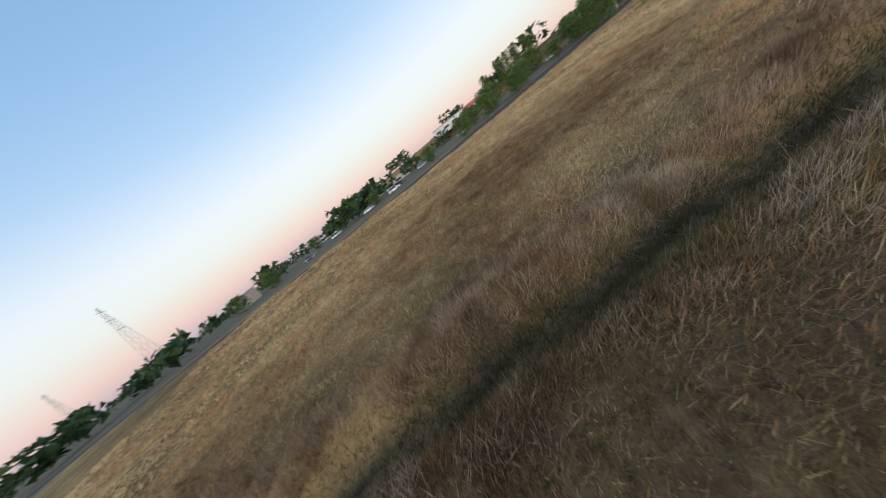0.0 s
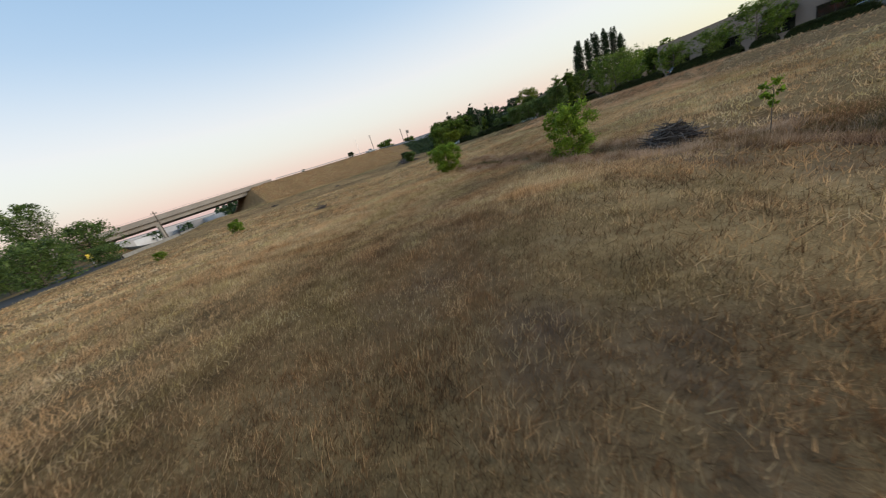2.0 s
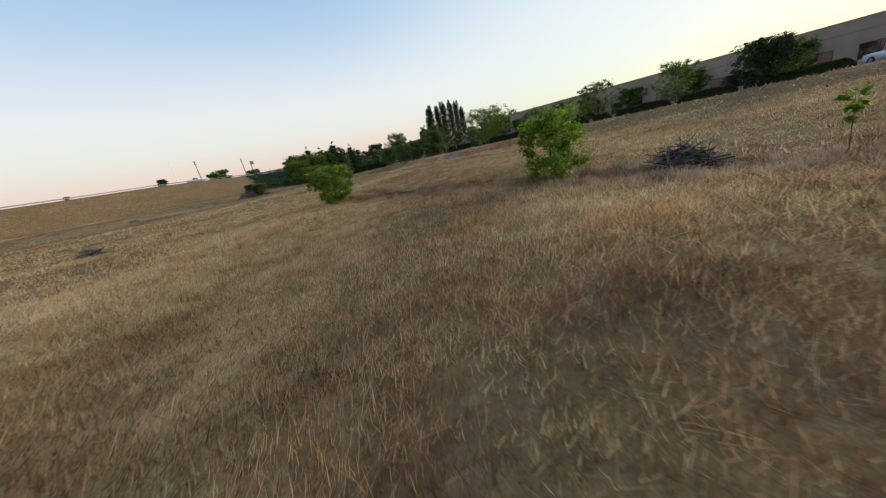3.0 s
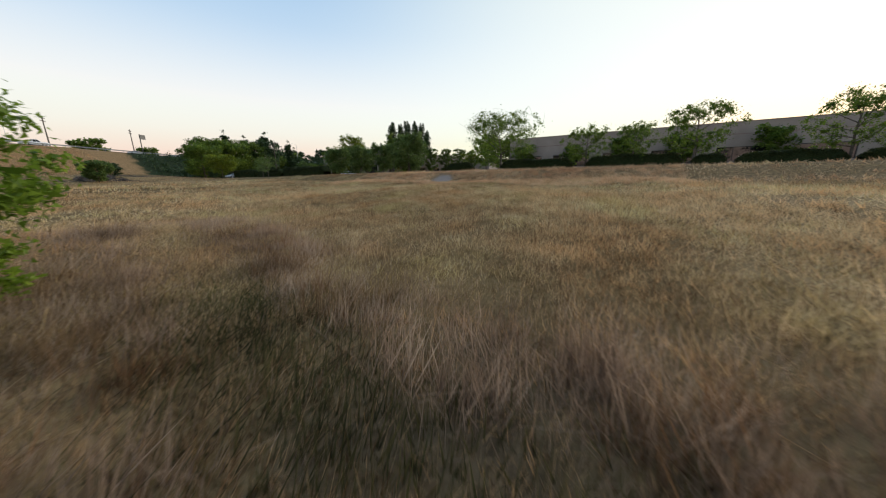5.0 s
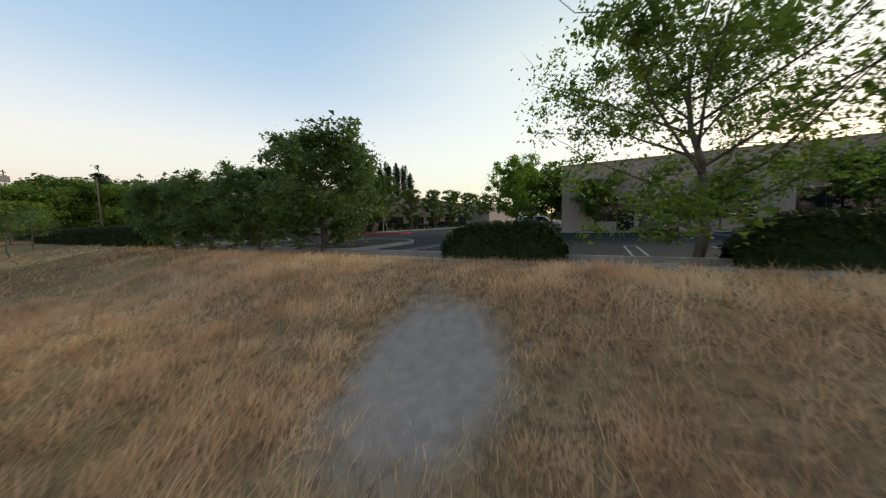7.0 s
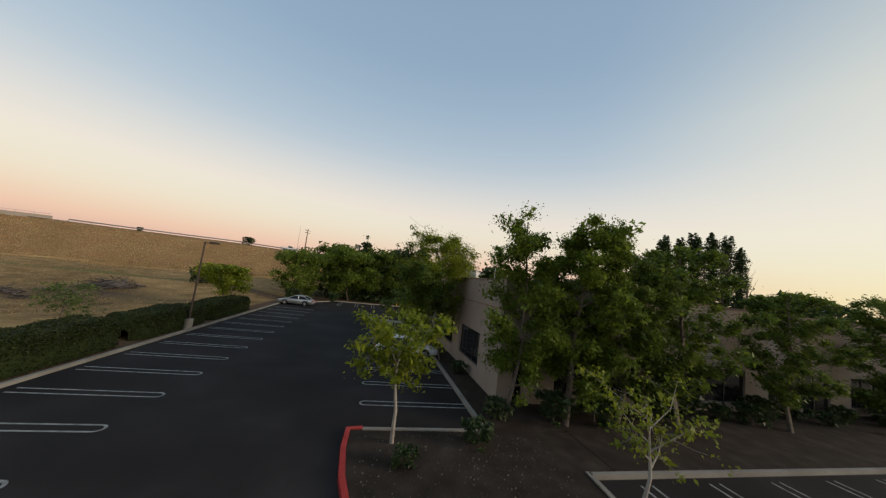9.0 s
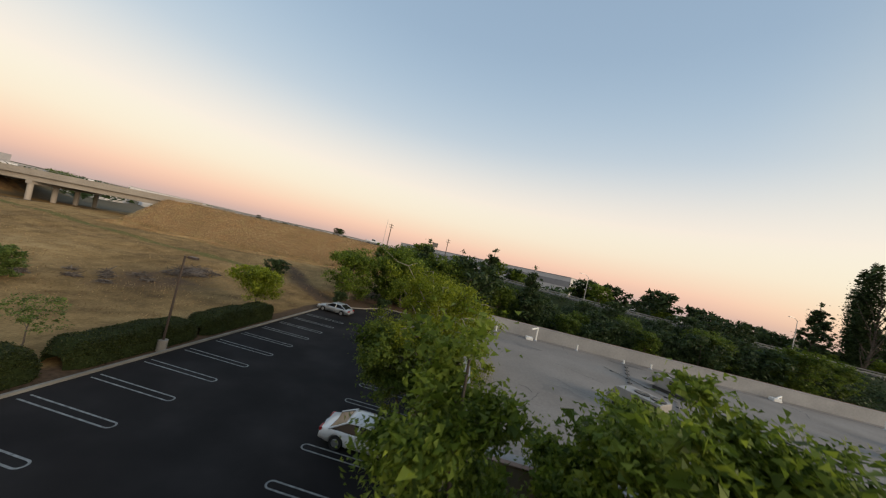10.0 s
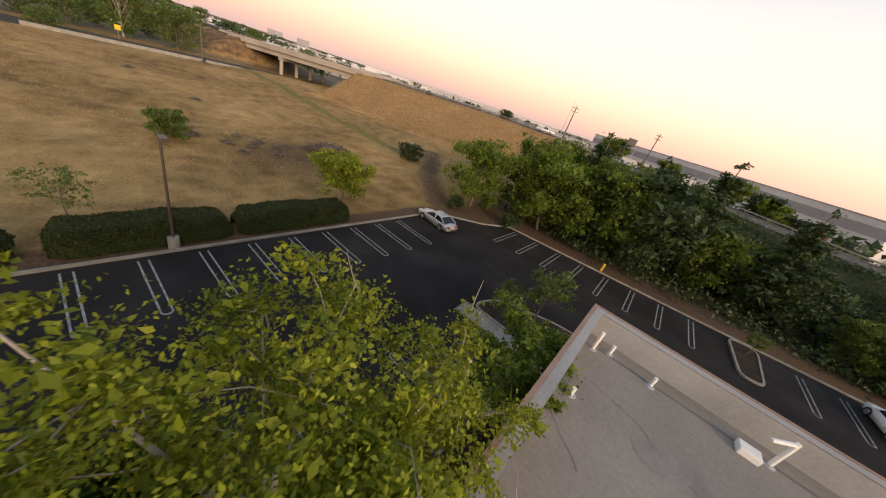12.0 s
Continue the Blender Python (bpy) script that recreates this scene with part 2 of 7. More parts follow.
def grass_mat(name, colors, rand=0.5, patch=1.15, hue=1.0):
    """Dry grass: a colour by blade and by patches of the field, from olive through straw to rust."""
    m, n, l, p = mat_base(name)
    g = n.new("ShaderNodeNewGeometry")
    tc = n.new("ShaderNodeTexCoord")
    n1, n2 = n.new("ShaderNodeTexNoise"), n.new("ShaderNodeTexNoise")
    n1.inputs["Scale"].default_value, n2.inputs["Scale"].default_value = 0.11, 1.1
    n1.inputs["Detail"].default_value, n2.inputs["Detail"].default_value = 4, 5
    l.new(tc.outputs["Object"], n1.inputs["Vector"])
    l.new(tc.outputs["Object"], n2.inputs["Vector"])
    a = n.new("ShaderNodeMath")
    a.operation = "ADD"
    l.new(n1.outputs["Fac"], a.inputs[0])
    l.new(n2.outputs["Fac"], a.inputs[1])
    b = n.new("ShaderNodeMath")
    b.operation = "MULTIPLY_ADD"
    b.inputs[1].default_value, b.inputs[2].default_value = patch, 0.5 - patch - rand / 2
    l.new(a.outputs[0], b.inputs[0])
    c = n.new("ShaderNodeMath")
    c.operation = "MULTIPLY_ADD"
    c.inputs[1].default_value = rand
    l.new(g.outputs["Random Per Island"], c.inputs[0])
    l.new(b.outputs[0], c.inputs[2])
    r = n.new("ShaderNodeValToRGB")
    k = len(colors)
    while len(r.color_ramp.elements) < k:
        r.color_ramp.elements.new(0.5)
    for i, (e, col) in enumerate(zip(r.color_ramp.elements, colors)):
        e.position, e.color = 0.08 + 0.84 * i / (k - 1), (*col, 1)
    l.new(c.outputs[0], r.inputs[0])
    n3, n4 = n.new("ShaderNodeTexNoise"), n.new("ShaderNodeMath")
    n3.inputs["Scale"].default_value, n3.inputs["Detail"].default_value = 0.33, 4
    shift = n.new("ShaderNodeVectorMath")
    shift.inputs[1].default_value = (31.0, 17.0, 5.0)
    l.new(tc.outputs["Object"], shift.inputs[0])
    l.new(shift.outputs[0], n3.inputs["Vector"])
    n4.operation = "MULTIPLY_ADD"
    n4.inputs[1].default_value = 0.16
    l.new(g.outputs["Random Per Island"], n4.inputs[0])
    l.new(n3.outputs["Fac"], n4.inputs[2])
    tint = n.new("ShaderNodeValToRGB")
    tint.color_ramp.elements.new(0.5)
    for e, (pos, col) in zip(tint.color_ramp.elements, ((0.44, (0.95, 0.98, 0.76)), (0.57, (1.0, 0.96, 0.90)), (0.71, (1.0, 0.83, 0.67)))):
        e.position, e.color = pos, (*col, 1)
    l.new(n4.outputs[0], tint.inputs[0])
    hued = n.new("ShaderNodeMixRGB")
    hued.blend_type = "MULTIPLY"
    hued.inputs[0].default_value = hue
    l.new(r.outputs[0], hued.inputs[1])
    l.new(tint.outputs[0], hued.inputs[2])
    l.new(hued.outputs[0], p.inputs["Base Color"])
    p.inputs["Roughness"].default_value = 0.75
    p.inputs["Specular IOR Level"].default_value = 0.15
    t = n.new("ShaderNodeBsdfTranslucent")
    l.new(hued.outputs[0], t.inputs[0])
    mx = n.new("ShaderNodeMixShader")
    mx.inputs[0].default_value = 0.5
    l.new(p.outputs[0], mx.inputs[1])
    l.new(t.outputs[0], mx.inputs[2])
    l.new(mx.outputs[0], n["Material Output"].inputs[0])
    return m


M_GRASS = grass_mat("dry_grass", [(0.25, 0.178, 0.09), (0.50, 0.345, 0.185), (0.69, 0.50, 0.29), (0.79, 0.61, 0.375), (0.85, 0.71, 0.49)])
M_WEED = grass_mat("pink_brown_weed", [(0.18, 0.117, 0.08), (0.35, 0.243, 0.166), (0.52, 0.38, 0.272), (0.68, 0.54, 0.41)], hue=0.3)
M_RUSSET = grass_mat("russet_grass", [(0.42, 0.235, 0.13), (0.68, 0.42, 0.24), (0.82, 0.575, 0.35), (0.90, 0.71, 0.48)], hue=0.3)
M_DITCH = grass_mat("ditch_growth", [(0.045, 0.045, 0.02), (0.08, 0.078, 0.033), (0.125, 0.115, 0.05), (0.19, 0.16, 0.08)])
# brown weeds; near the camera's path also blades darkened for shade
M_BROWN = grass_mat("brown_weeds_and_shade", [(0.085, 0.052, 0.029), (0.175, 0.105, 0.057), (0.28, 0.176, 0.10), (0.40, 0.27, 0.165)])
M_THATCH = grass_mat("thatch", [(0.26, 0.175, 0.095), (0.48, 0.33, 0.185), (0.66, 0.475, 0.28), (0.76, 0.60, 0.385)])
# thatch in a darker tone that stands for shade between near blades
M_THATCH_SHADE = grass_mat("thatch_shade_tone", [(0.075, 0.049, 0.026), (0.14, 0.092, 0.05), (0.23, 0.156, 0.088), (0.35, 0.247, 0.145)])
# bleached tufts; beyond the ditch the pale tone stands for backlight
M_PALE = grass_mat("bleached_and_lit_grass", [(0.36, 0.28, 0.15), (0.55, 0.45, 0.28), (0.70, 0.61, 0.42)])


def ground_mat():
    m, n, l, p = mat_base("field_ground")
    tc = n.new("ShaderNodeTexCoord")

    def noise_node(scale, detail=6):
        x = n.new("ShaderNodeTexNoise")
        x.inputs["Scale"].default_value, x.inputs["Detail"].default_value = scale, detail
        l.new(tc.outputs["Object"], x.inputs["Vector"])
        return x

    n1, n2, n3, n4 = noise_node(0.05), noise_node(0.45), noise_node(5.0, 9), noise_node(42.0, 3)
    a = n.new("ShaderNodeMath")
    a.operation = "MULTIPLY_ADD"
    a.inputs[1].default_value = 0.45
    l.new(n1.outputs["Fac"], a.inputs[0])
    b = n.new("ShaderNodeMath")
    b.operation = "MULTIPLY_ADD"
    b.inputs[1].default_value = 0.35
    l.new(n2.outputs["Fac"], b.inputs[0])
    c = n.new("ShaderNodeMath")
    c.operation = "MULTIPLY"
    c.inputs[1].default_value = 0.25
    l.new(n3.outputs["Fac"], c.inputs[0])
    fine = n.new("ShaderNodeMath")
    fine.operation = "MULTIPLY_ADD"
    fine.inputs[1].default_value = 0.30
    l.new(n4.outputs["Fac"], fine.inputs[0])
    shift = n.new("ShaderNodeMath")
    shift.operation = "SUBTRACT"
    shift.inputs[1].default_value = 0.15
    l.new(c.outputs[0], shift.inputs[0])
    l.new(shift.outputs[0], fine.inputs[2])
    l.new(fine.outputs[0], b.inputs[2])
    l.new(b.outputs[0], a.inputs[2])
    r = n.new("ShaderNodeValToRGB")
    cols = [(0.065, 0.042, 0.02), (0.14, 0.087, 0.037), (0.245, 0.153, 0.064), (0.345, 0.222, 0.096), (0.45, 0.31, 0.152)]
    while len(r.color_ramp.elements) < len(cols):
        r.color_ramp.elements.new(0.5)
    for i, (e, col) in enumerate(zip(r.color_ramp.elements, cols)):
        e.position, e.color = 0.34 + 0.09 * i, (*col, 1)
    l.new(a.outputs[0], r.inputs[0])
    last = r.outputs[0]

    def zone(attr, color, soft_noise, mottle=0.3):
        """Lays another soil over the grass by a painted mask of the terrain, with a ragged edge."""
        nonlocal last
        at = n.new("ShaderNodeAttribute")
        at.attribute_name = attr
        s = n.new("ShaderNodeMath")
        s.operation = "MULTIPLY_ADD"
        s.inputs[1].default_value, s.inputs[2].default_value = 0.8, -0.4
        l.new(soft_noise.outputs["Fac"], s.inputs[0])
        t = n.new("ShaderNodeMath")
        t.operation = "ADD"
        t.use_clamp = True
        l.new(at.outputs["Fac"], t.inputs[0])
        l.new(s.outputs[0], t.inputs[1])
        q = n.new("ShaderNodeMapRange")
        q.inputs[1].default_value, q.inputs[2].default_value = 0.35, 0.65
        l.new(t.outputs[0], q.inputs[0])
        mx = n.new("ShaderNodeMixRGB")
        l.new(q.outputs[0], mx.inputs[0])
        l.new(last, mx.inputs[1])
        r2 = n.new("ShaderNodeValToRGB")
        r2.color_ramp.elements[0].position, r2.color_ramp.elements[0].color = 0.3, (*(v * (1 - 1.17 * mottle) for v in color), 1)
        r2.color_ramp.elements[1].position, r2.color_ramp.elements[1].color = 0.7, (*(v * (1 + 0.83 * mottle) for v in color), 1)
        l.new(n3.outputs["Fac"], r2.inputs[0])
        l.new(r2.outputs[0], mx.inputs[2])
        last = mx.outputs[0]

    zone("hill", (0.28, 0.175, 0.083), n2, 0.45)
    zone("green", (0.035, 0.045, 0.02), n2)
    # this mask holds bare soil and also painted shade between near blades
    zone("soil", (0.105, 0.067, 0.042), n2)
    zone("dust", (0.34, 0.258, 0.205), n2, 0.14)
    zone("verge", (0.15, 0.135, 0.045), n2)
    zone("town", (0.15, 0.125, 0.085), n1)
    l.new(last, p.inputs["Base Color"])
    p.inputs["Roughness"].default_value = 0.95
    p.inputs["Specular IOR Level"].default_value = 0.1
    bp = n.new("ShaderNodeBump")
    bp.inputs["Strength"].default_value, bp.inputs["Distance"].default_value = 0.6, 0.06
    l.new(fine.outputs[0], bp.inputs["Height"])
    l.new(bp.outputs[0], p.inputs["Normal"])
    return m


M_GROUND = ground_mat()


# ---- mesh helpers ----
def mesh_np(name, verts, faces, mats=()):
    """A mesh from arrays of vertices and of equal-sided faces."""
    verts, faces = np.asarray(verts, np.float32), np.asarray(faces, np.int32)
    me = bpy.data.meshes.new(name)
    me.vertices.add(len(verts))
    me.vertices.foreach_set("co", verts.ravel())
    k = faces.shape[1]
    me.loops.add(faces.size)
    me.loops.foreach_set("vertex_index", faces.ravel())
    me.polygons.add(len(faces))
    me.polygons.foreach_set("loop_start", np.arange(0, faces.size, k, dtype=np.int32))
    me.update(calc_edges=True)
    for m in mats:
        me.materials.append(m)
    return me


def part(name, bm, material, parent=None, label="", smooth=False):
    """Links a bmesh, or a ready mesh, as one object under a thing or a part."""
    if isinstance(bm, bpy.types.Mesh):
        me = bm
    else:
        me = bpy.data.meshes.new(name)
        bm.to_mesh(me)
        bm.free()
    if material and not me.materials:
        me.materials.append(material)
    if smooth:
        me.polygons.foreach_set("use_smooth", [True] * len(me.polygons))
    ob = new(name, me)
    if parent:
        ob.parent = parent
    if label:
        tagged(ob, label)
    return ob


def thing(name, m, label, category, group="", kind=""):
    ob = new(name)
    ob.empty_display_size = 0.3
    ob.matrix_basis = m
    return tagged(ob, label, category, group, kind)


def box(bm, x0, y0, z0, x1, y1, z1, bevel=0.0):
    v = [bm.verts.new(p) for p in ((x0, y0, z0), (x1, y0, z0), (x1, y1, z0), (x0, y1, z0), (x0, y0, z1), (x1, y0, z1), (x1, y1, z1), (x0, y1, z1))]
    fs = [bm.faces.new([v[i] for i in q]) for q in ((3, 2, 1, 0), (4, 5, 6, 7), (0, 1, 5, 4), (1, 2, 6, 5), (2, 3, 7, 6), (3, 0, 4, 7))]
    if bevel:
        bmesh.ops.bevel(bm, geom=list({e for f in fs for e in f.edges}), offset=bevel, segments=2, affect="EDGES", profile=0.6)


def boxes(*rows, bevel=0.0):
    bm = bmesh.new()
    for r in rows:
        box(bm, *r, bevel=bevel)
    return bm


def cyl(bm, a, b, r0, r1=None, n=10, caps=True):
    a, b = Vector(a), Vector(b)
    r1 = r0 if r1 is None else r1
    d = (b - a).normalized()
    u = d.orthogonal().normalized()
    w = d.cross(u)
    rings = [[bm.verts.new(p + (u * math.cos(t) + w * math.sin(t)) * r) for t in (2 * math.pi * i / n for i in range(n))] for p, r in ((a, r0), (b, r1))]
    for i in range(n):
        bm.faces.new((rings[0][i], rings[0][(i + 1) % n], rings[1][(i + 1) % n], rings[1][i]))
    if caps:
        bm.faces.new(rings[0][::-1])
        bm.faces.new(rings[1])


def cyls(*rows, n=10):
    bm = bmesh.new()
    for r in rows:
        cyl(bm, *r, n=n)
    return bm


def prism(pts, z0, z1):
    """A flat-topped slab over a plan outline."""
    bm = bmesh.new()
    top, low = [bm.verts.new((x, y, z1)) for x, y in pts], [bm.verts.new((x, y, z0)) for x, y in pts]
    bm.faces.new(top)
    bm.faces.new(low[::-1])
    for i in range(len(pts)):
        j = (i + 1) % len(pts)
        bm.faces.new((low[i], low[j], top[j], top[i]))
    bmesh.ops.recalc_face_normals(bm, faces=bm.faces)
    return bm


def strip(pts, width, z0, z1, closed=False):
    """A kerb: a band of a given width along a line, with depth."""
    bm = bmesh.new()
    k = len(pts)
    rows = []
    for i, p in enumerate(pts):
        a = Vector(pts[(i - 1) % k] if closed or i else pts[i])
        b = Vector(pts[(i + 1) % k] if closed or i < k - 1 else pts[i])
        d = (b - a).normalized()
        nrm = Vector((-d.y, d.x)) * width / 2
        q = Vector(p)
        rows.append([bm.verts.new((*(q + nrm), z0)), bm.verts.new((*(q + nrm), z1)), bm.verts.new((*(q - nrm), z1)), bm.verts.new((*(q - nrm), z0))])
    for i in range(k if closed else k - 1):
        r, s = rows[i], rows[(i + 1) % k]
        for j in range(4):
            bm.faces.new((r[j], r[(j + 1) % 4], s[(j + 1) % 4], s[j]))
    if not closed:
        bm.faces.new(rows[0][::-1])
        bm.faces.new(rows[-1])
    bmesh.ops.recalc_face_normals(bm, faces=bm.faces)
    return bm


def smooth01(u):
    u = np.clip(u, 0, 1)
    return u * u * (3 - 2 * u)


# ---- the lie of the land ----
LOT = [(-7.2, -118), (74, -118), (74, 58.5), (50, 55), (24.5, 51.2), (0.8, 47.9), (-1.2, 44.2), (-4.2, 41.0), (-5.3, 37.5), (-5.3, 1.0), (-5.8, -0.5), (-7.2, -1.7)]
EMB_P, EMB_D = np.array([-83.0, 82.0]), np.array([0.936, 0.351])
# the near edge of the freeway: straight over the bridge, then a long bend to the east
FREEWAY = [(-457.0, -58.3, 6.0), (-131.7, 63.7, 7.7), (-83.0, 82.0, 9.5), (-55.0, 92.5, 9.9), (-38.0, 98.5, 10.3), (-20.0, 102.0, 10.0), (7.0, 99.0, 8.4), (29.0, 91.0, 7.8), (46.0, 84.5, 7.4), (70.0, 77.0, 7.2), (110.0, 66.0, 6.8), (200.0, 45.0, 6.2), (420.0, 0.0, 5.0)]
DITCH = np.array([(-49.0, -90.0), (-47.2, -79.5), (-46.2, -75.4), (-45.4, -71.5), (-44.3, -65.5), (-43.1, -60.0), (-42.9, -55.0), (-42.9, -50.0), (-42.0, -45.0), (-40.4, -38.0), (-38.6, -30.0)])
SHADE_LINE = np.array([(-42.0, -80.0), (-49.0, -77.0), (-55.0, -72.0), (-57.5, -65.0), (-54.0, -57.0), (-46.0, -48.0), (-40.5, -42.5)])  # ground toned dark along the camera's path, for shade between blades
CUT = DITCH[:9]  # the stretch that is really cut into the ground; weeds go on past it


def line_dist(x, y, pts):
    best = np.full(np.shape(x), 1e9)
    for a, b in zip(pts[:-1], pts[1:]):
        d = b - a
        u = np.clip(((x - a[0]) * d[0] + (y - a[1]) * d[1]) / (d @ d), 0, 1)
        best = np.minimum(best, np.hypot(x - a[0] - u * d[0], y - a[1] - u * d[1]))
    return best


def dust_r(x, y):
    """0 in the middle of the bare dusty oval below the hedge, 1 at its rim."""
    a, b = x + 12.75, y + 25.55
    return ((a * 0.91 + b * 0.41) / 2.2) ** 2 + ((b * 0.91 - a * 0.41) / 1.35) ** 2


def lot_dist(x, y):
    """Distance to the lot's edge, negative inside."""
    p = np.array(LOT + LOT[:1], float)
    d = line_dist(x, y, p)
    inside = np.zeros(np.shape(x), bool)
    for (ax, ay), (bx, by) in zip(p[:-1], p[1:]):
        cross = ((ay > y) != (by > y)) & (x < (bx - ax) * (y - ay) / (by - ay + 1e-12) + ax)
        inside ^= cross
    return np.where(inside, -d, d)


def road_z(y):
    return np.interp(y, [-400, -60, -20, 60, 110, 400], [-3.0, -2.3, -1.6, 0.2, 0.4, 0.4])


def land(x, y):
    """Height of the ground, and how far each place belongs to the embankment."""
    x, y = np.asarray(x, float), np.asarray(y, float)
    d = np.clip(-8.3 - x, 0, None)
    fy = 1 - 0.7 * smooth01((y + 25) / 60)
    z = (-1.55 * smooth01(d / 36) - 1.0 * smooth01(d / 5.5)) * fy
    z = z + 0.012 * np.clip(-50 - x, 0, 60)
    z = z + 1.6 * smooth01((y - 28) / 38) * smooth01((-x - 4) / 10)
    z = z + 0.22 * np.sin(x * 0.33 + 1.3 * np.sin(y * 0.21)) * np.sin(y * 0.29 + 0.7) * smooth01(d / 10)
    # the low berm before the hedge
    z = z + 0.12 * np.exp(-((x + 10.5) / 1.6) ** 2) * smooth01((-y + 6) / 8)
    z = z - 0.65 * np.exp(-((line_dist(x, y, CUT) / 0.95) ** 2))
    # the road's bank in the west
    rz = road_z(y)
    west = smooth01((-97.5 - x) / 2.2)
    z = z * (1 - west) + (rz - 0.1) * west
    # the freeway's embankment
    s = (x - EMB_P[0]) * EMB_D[0] + (y - EMB_P[1]) * EMB_D[1]
    best, q, crest = np.full(x.shape, 1e9), np.zeros(x.shape), np.zeros(x.shape)
    for (ax, ay, az), (bx, by, bz) in zip(FREEWAY[:-1], FREEWAY[1:]):
        dx, dy = bx - ax, by - ay
        u = np.clip(((x - ax) * dx + (y - ay) * dy) / (dx * dx + dy * dy), 0, 1)
        px, py = x - ax - u * dx, y - ay - u * dy
        d2 = np.hypot(px, py)
        closer = d2 < best
        best = np.where(closer, d2, best)
        q = np.where(closer, np.where(dx * py - dy * px > 0, d2, -d2), q)
        crest = np.where(closer, az + u * (bz - az), crest)
    end = np.maximum(np.where(s > -25, s, -50 - s), -30)
    h = crest + np.minimum(0, q) * 0.47 + np.minimum(0, 24 - q) * 0.47 + np.minimum(0, end) * 1.3
    emb = smooth01((h - z) / 1.5)
    z = np.maximum(z, h)
    sd = lot_dist(x, y)
    edge = smooth01((6 - sd) / 5) * (1 - emb)
    z = z * (1 - edge) + edge * np.clip(-0.06 + 0.1 * sd, -0.3, 0.06)
    return z, emb


def zat(x, y):
    return float(land(np.array([x]), np.array([y]))[0][0])


def steps(*rows):
    out = [np.arange(a, b, s) for a, b, s in rows]
    return np.unique(np.round(np.concatenate(out), 3))


def build_ground():
    xs = steps((-3000, -400, 260), (-400, -130, 15), (-130, -96, 1.5), (-96, -70, 2.0), (-70, -4, 0.75), (-4, 80, 3.0), (80, 200, 15), (200, 3001, 280))
    ys = steps((-3000, -300, 270), (-300, -100, 20), (-100, -18, 0.75), (-18, 60, 1.5), (60, 130, 2.0), (130, 400, 15), (400, 3001, 260))
    gx, gy = np.meshgrid(xs, ys, indexing="ij")
    z, emb = land(gx, gy)
    a, b = len(xs), len(ys)
    idx = np.arange(a * b).reshape(a, b)
    f = np.stack([idx[:-1, :-1], idx[1:, :-1], idx[1:, 1:], idx[:-1, 1:]], -1).reshape(-1, 4)
    me = mesh_np("ground", np.stack([gx, gy, z], -1).reshape(-1, 3), f, [M_GROUND])
    sd = lot_dist(gx, gy)
    soil = np.clip(smooth01((3.0 - sd) / 2.5) + smooth01((gy - 36) / 6) * smooth01((gx + 9) / 6), 0, 1) * (1 - emb)
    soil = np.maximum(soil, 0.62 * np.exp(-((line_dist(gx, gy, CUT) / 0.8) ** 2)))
    soil = np.maximum(soil, 0.62 * np.exp(-(((gx + 25) / 9) ** 2 + ((gy - 33) / 9) ** 2)))
    dd = line_dist(gx, gy, DITCH)
    soil = np.maximum(soil, 0.52 * np.exp(-(((dd - 3.0) / 2.6) ** 2)) * smooth01((-gy - 56) / 6))
    dust = np.exp(-dust_r(gx, gy)) + 0.75 * np.exp(-(((gx + 7.8) / 1.3) ** 2)) * smooth01((-gy - 18) / 3)
    # shade between blades under the camera's path, painted in as soil colour
    soil = np.maximum(soil, 0.5 * np.exp(-((line_dist(gx, gy, SHADE_LINE) / 4.5) ** 2)))
    soil = np.maximum(soil, 0.42 * np.exp(-(((gx + 55.8) / 5.5) ** 2 + ((gy + 65.0) / 5.5) ** 2)))
    soil = np.maximum(soil, 0.7 * np.exp(-(line_dist(gx, gy, np.array([(-5.0, 41.0), (-14.0, 48.0), (-26.0, 62.0)])) / 2.5) ** 2))
    town = np.clip(smooth01((-112 - gx) / 20) + smooth01((gy - 135) / 30) + smooth01((gx - 80) / 20) + smooth01((-gy - 125) / 20), 0, 1) * (1 - emb)
    verge = 0.85 * np.exp(-(line_dist(gx, gy, np.array([(-100.0, 53.0), (-84.0, 55.5), (-60.0, 54.0), (-42.0, 53.5), (-25.0, 53.0)])) / 1.5) ** 2)
    # the planted slope below the bend of the freeway
    green = emb * smooth01((gx + 10) / 8) * smooth01((gy - 40) / 10)
    along = (gx - EMB_P[0]) * EMB_D[0] + (gy - EMB_P[1]) * EMB_D[1]
    # trodden slopes at the bridge's west end
    soil = np.maximum(soil, 0.55 * emb * smooth01((-26 - along) / 4) * smooth01((along + 120) / 20))
    russet = 0.8 * smooth01((gx + 17) / 4) * smooth01((-gy - 10) / 4) * (sd > 1.5)
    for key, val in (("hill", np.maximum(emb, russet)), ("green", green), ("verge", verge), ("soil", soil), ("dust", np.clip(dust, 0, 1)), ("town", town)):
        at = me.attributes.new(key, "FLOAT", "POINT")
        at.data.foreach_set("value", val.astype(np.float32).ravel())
    me.polygons.foreach_set("use_smooth", [True] * len(me.polygons))
    tagged(new("ground", me), "dry grassy field, bare soil and embankment under it", "ground", kind="structure")


build_ground()

# ---- the parking lot ----
lot = part("pavement", prism(LOT, -0.25, 0.0), M_ASPHALT)
tagged(lot, "dark asphalt parking lot with worn white stall lines", "parking lot", kind="structure")


def kerb(name, pts, mat=None, closed=False, h=0.15, label="grey concrete kerb round the lot"):
    ob = part(name, strip(pts, 0.16, -0.12, h, closed), mat or M_CONC)
    return tagged(ob, label, "kerb", kind="structure")


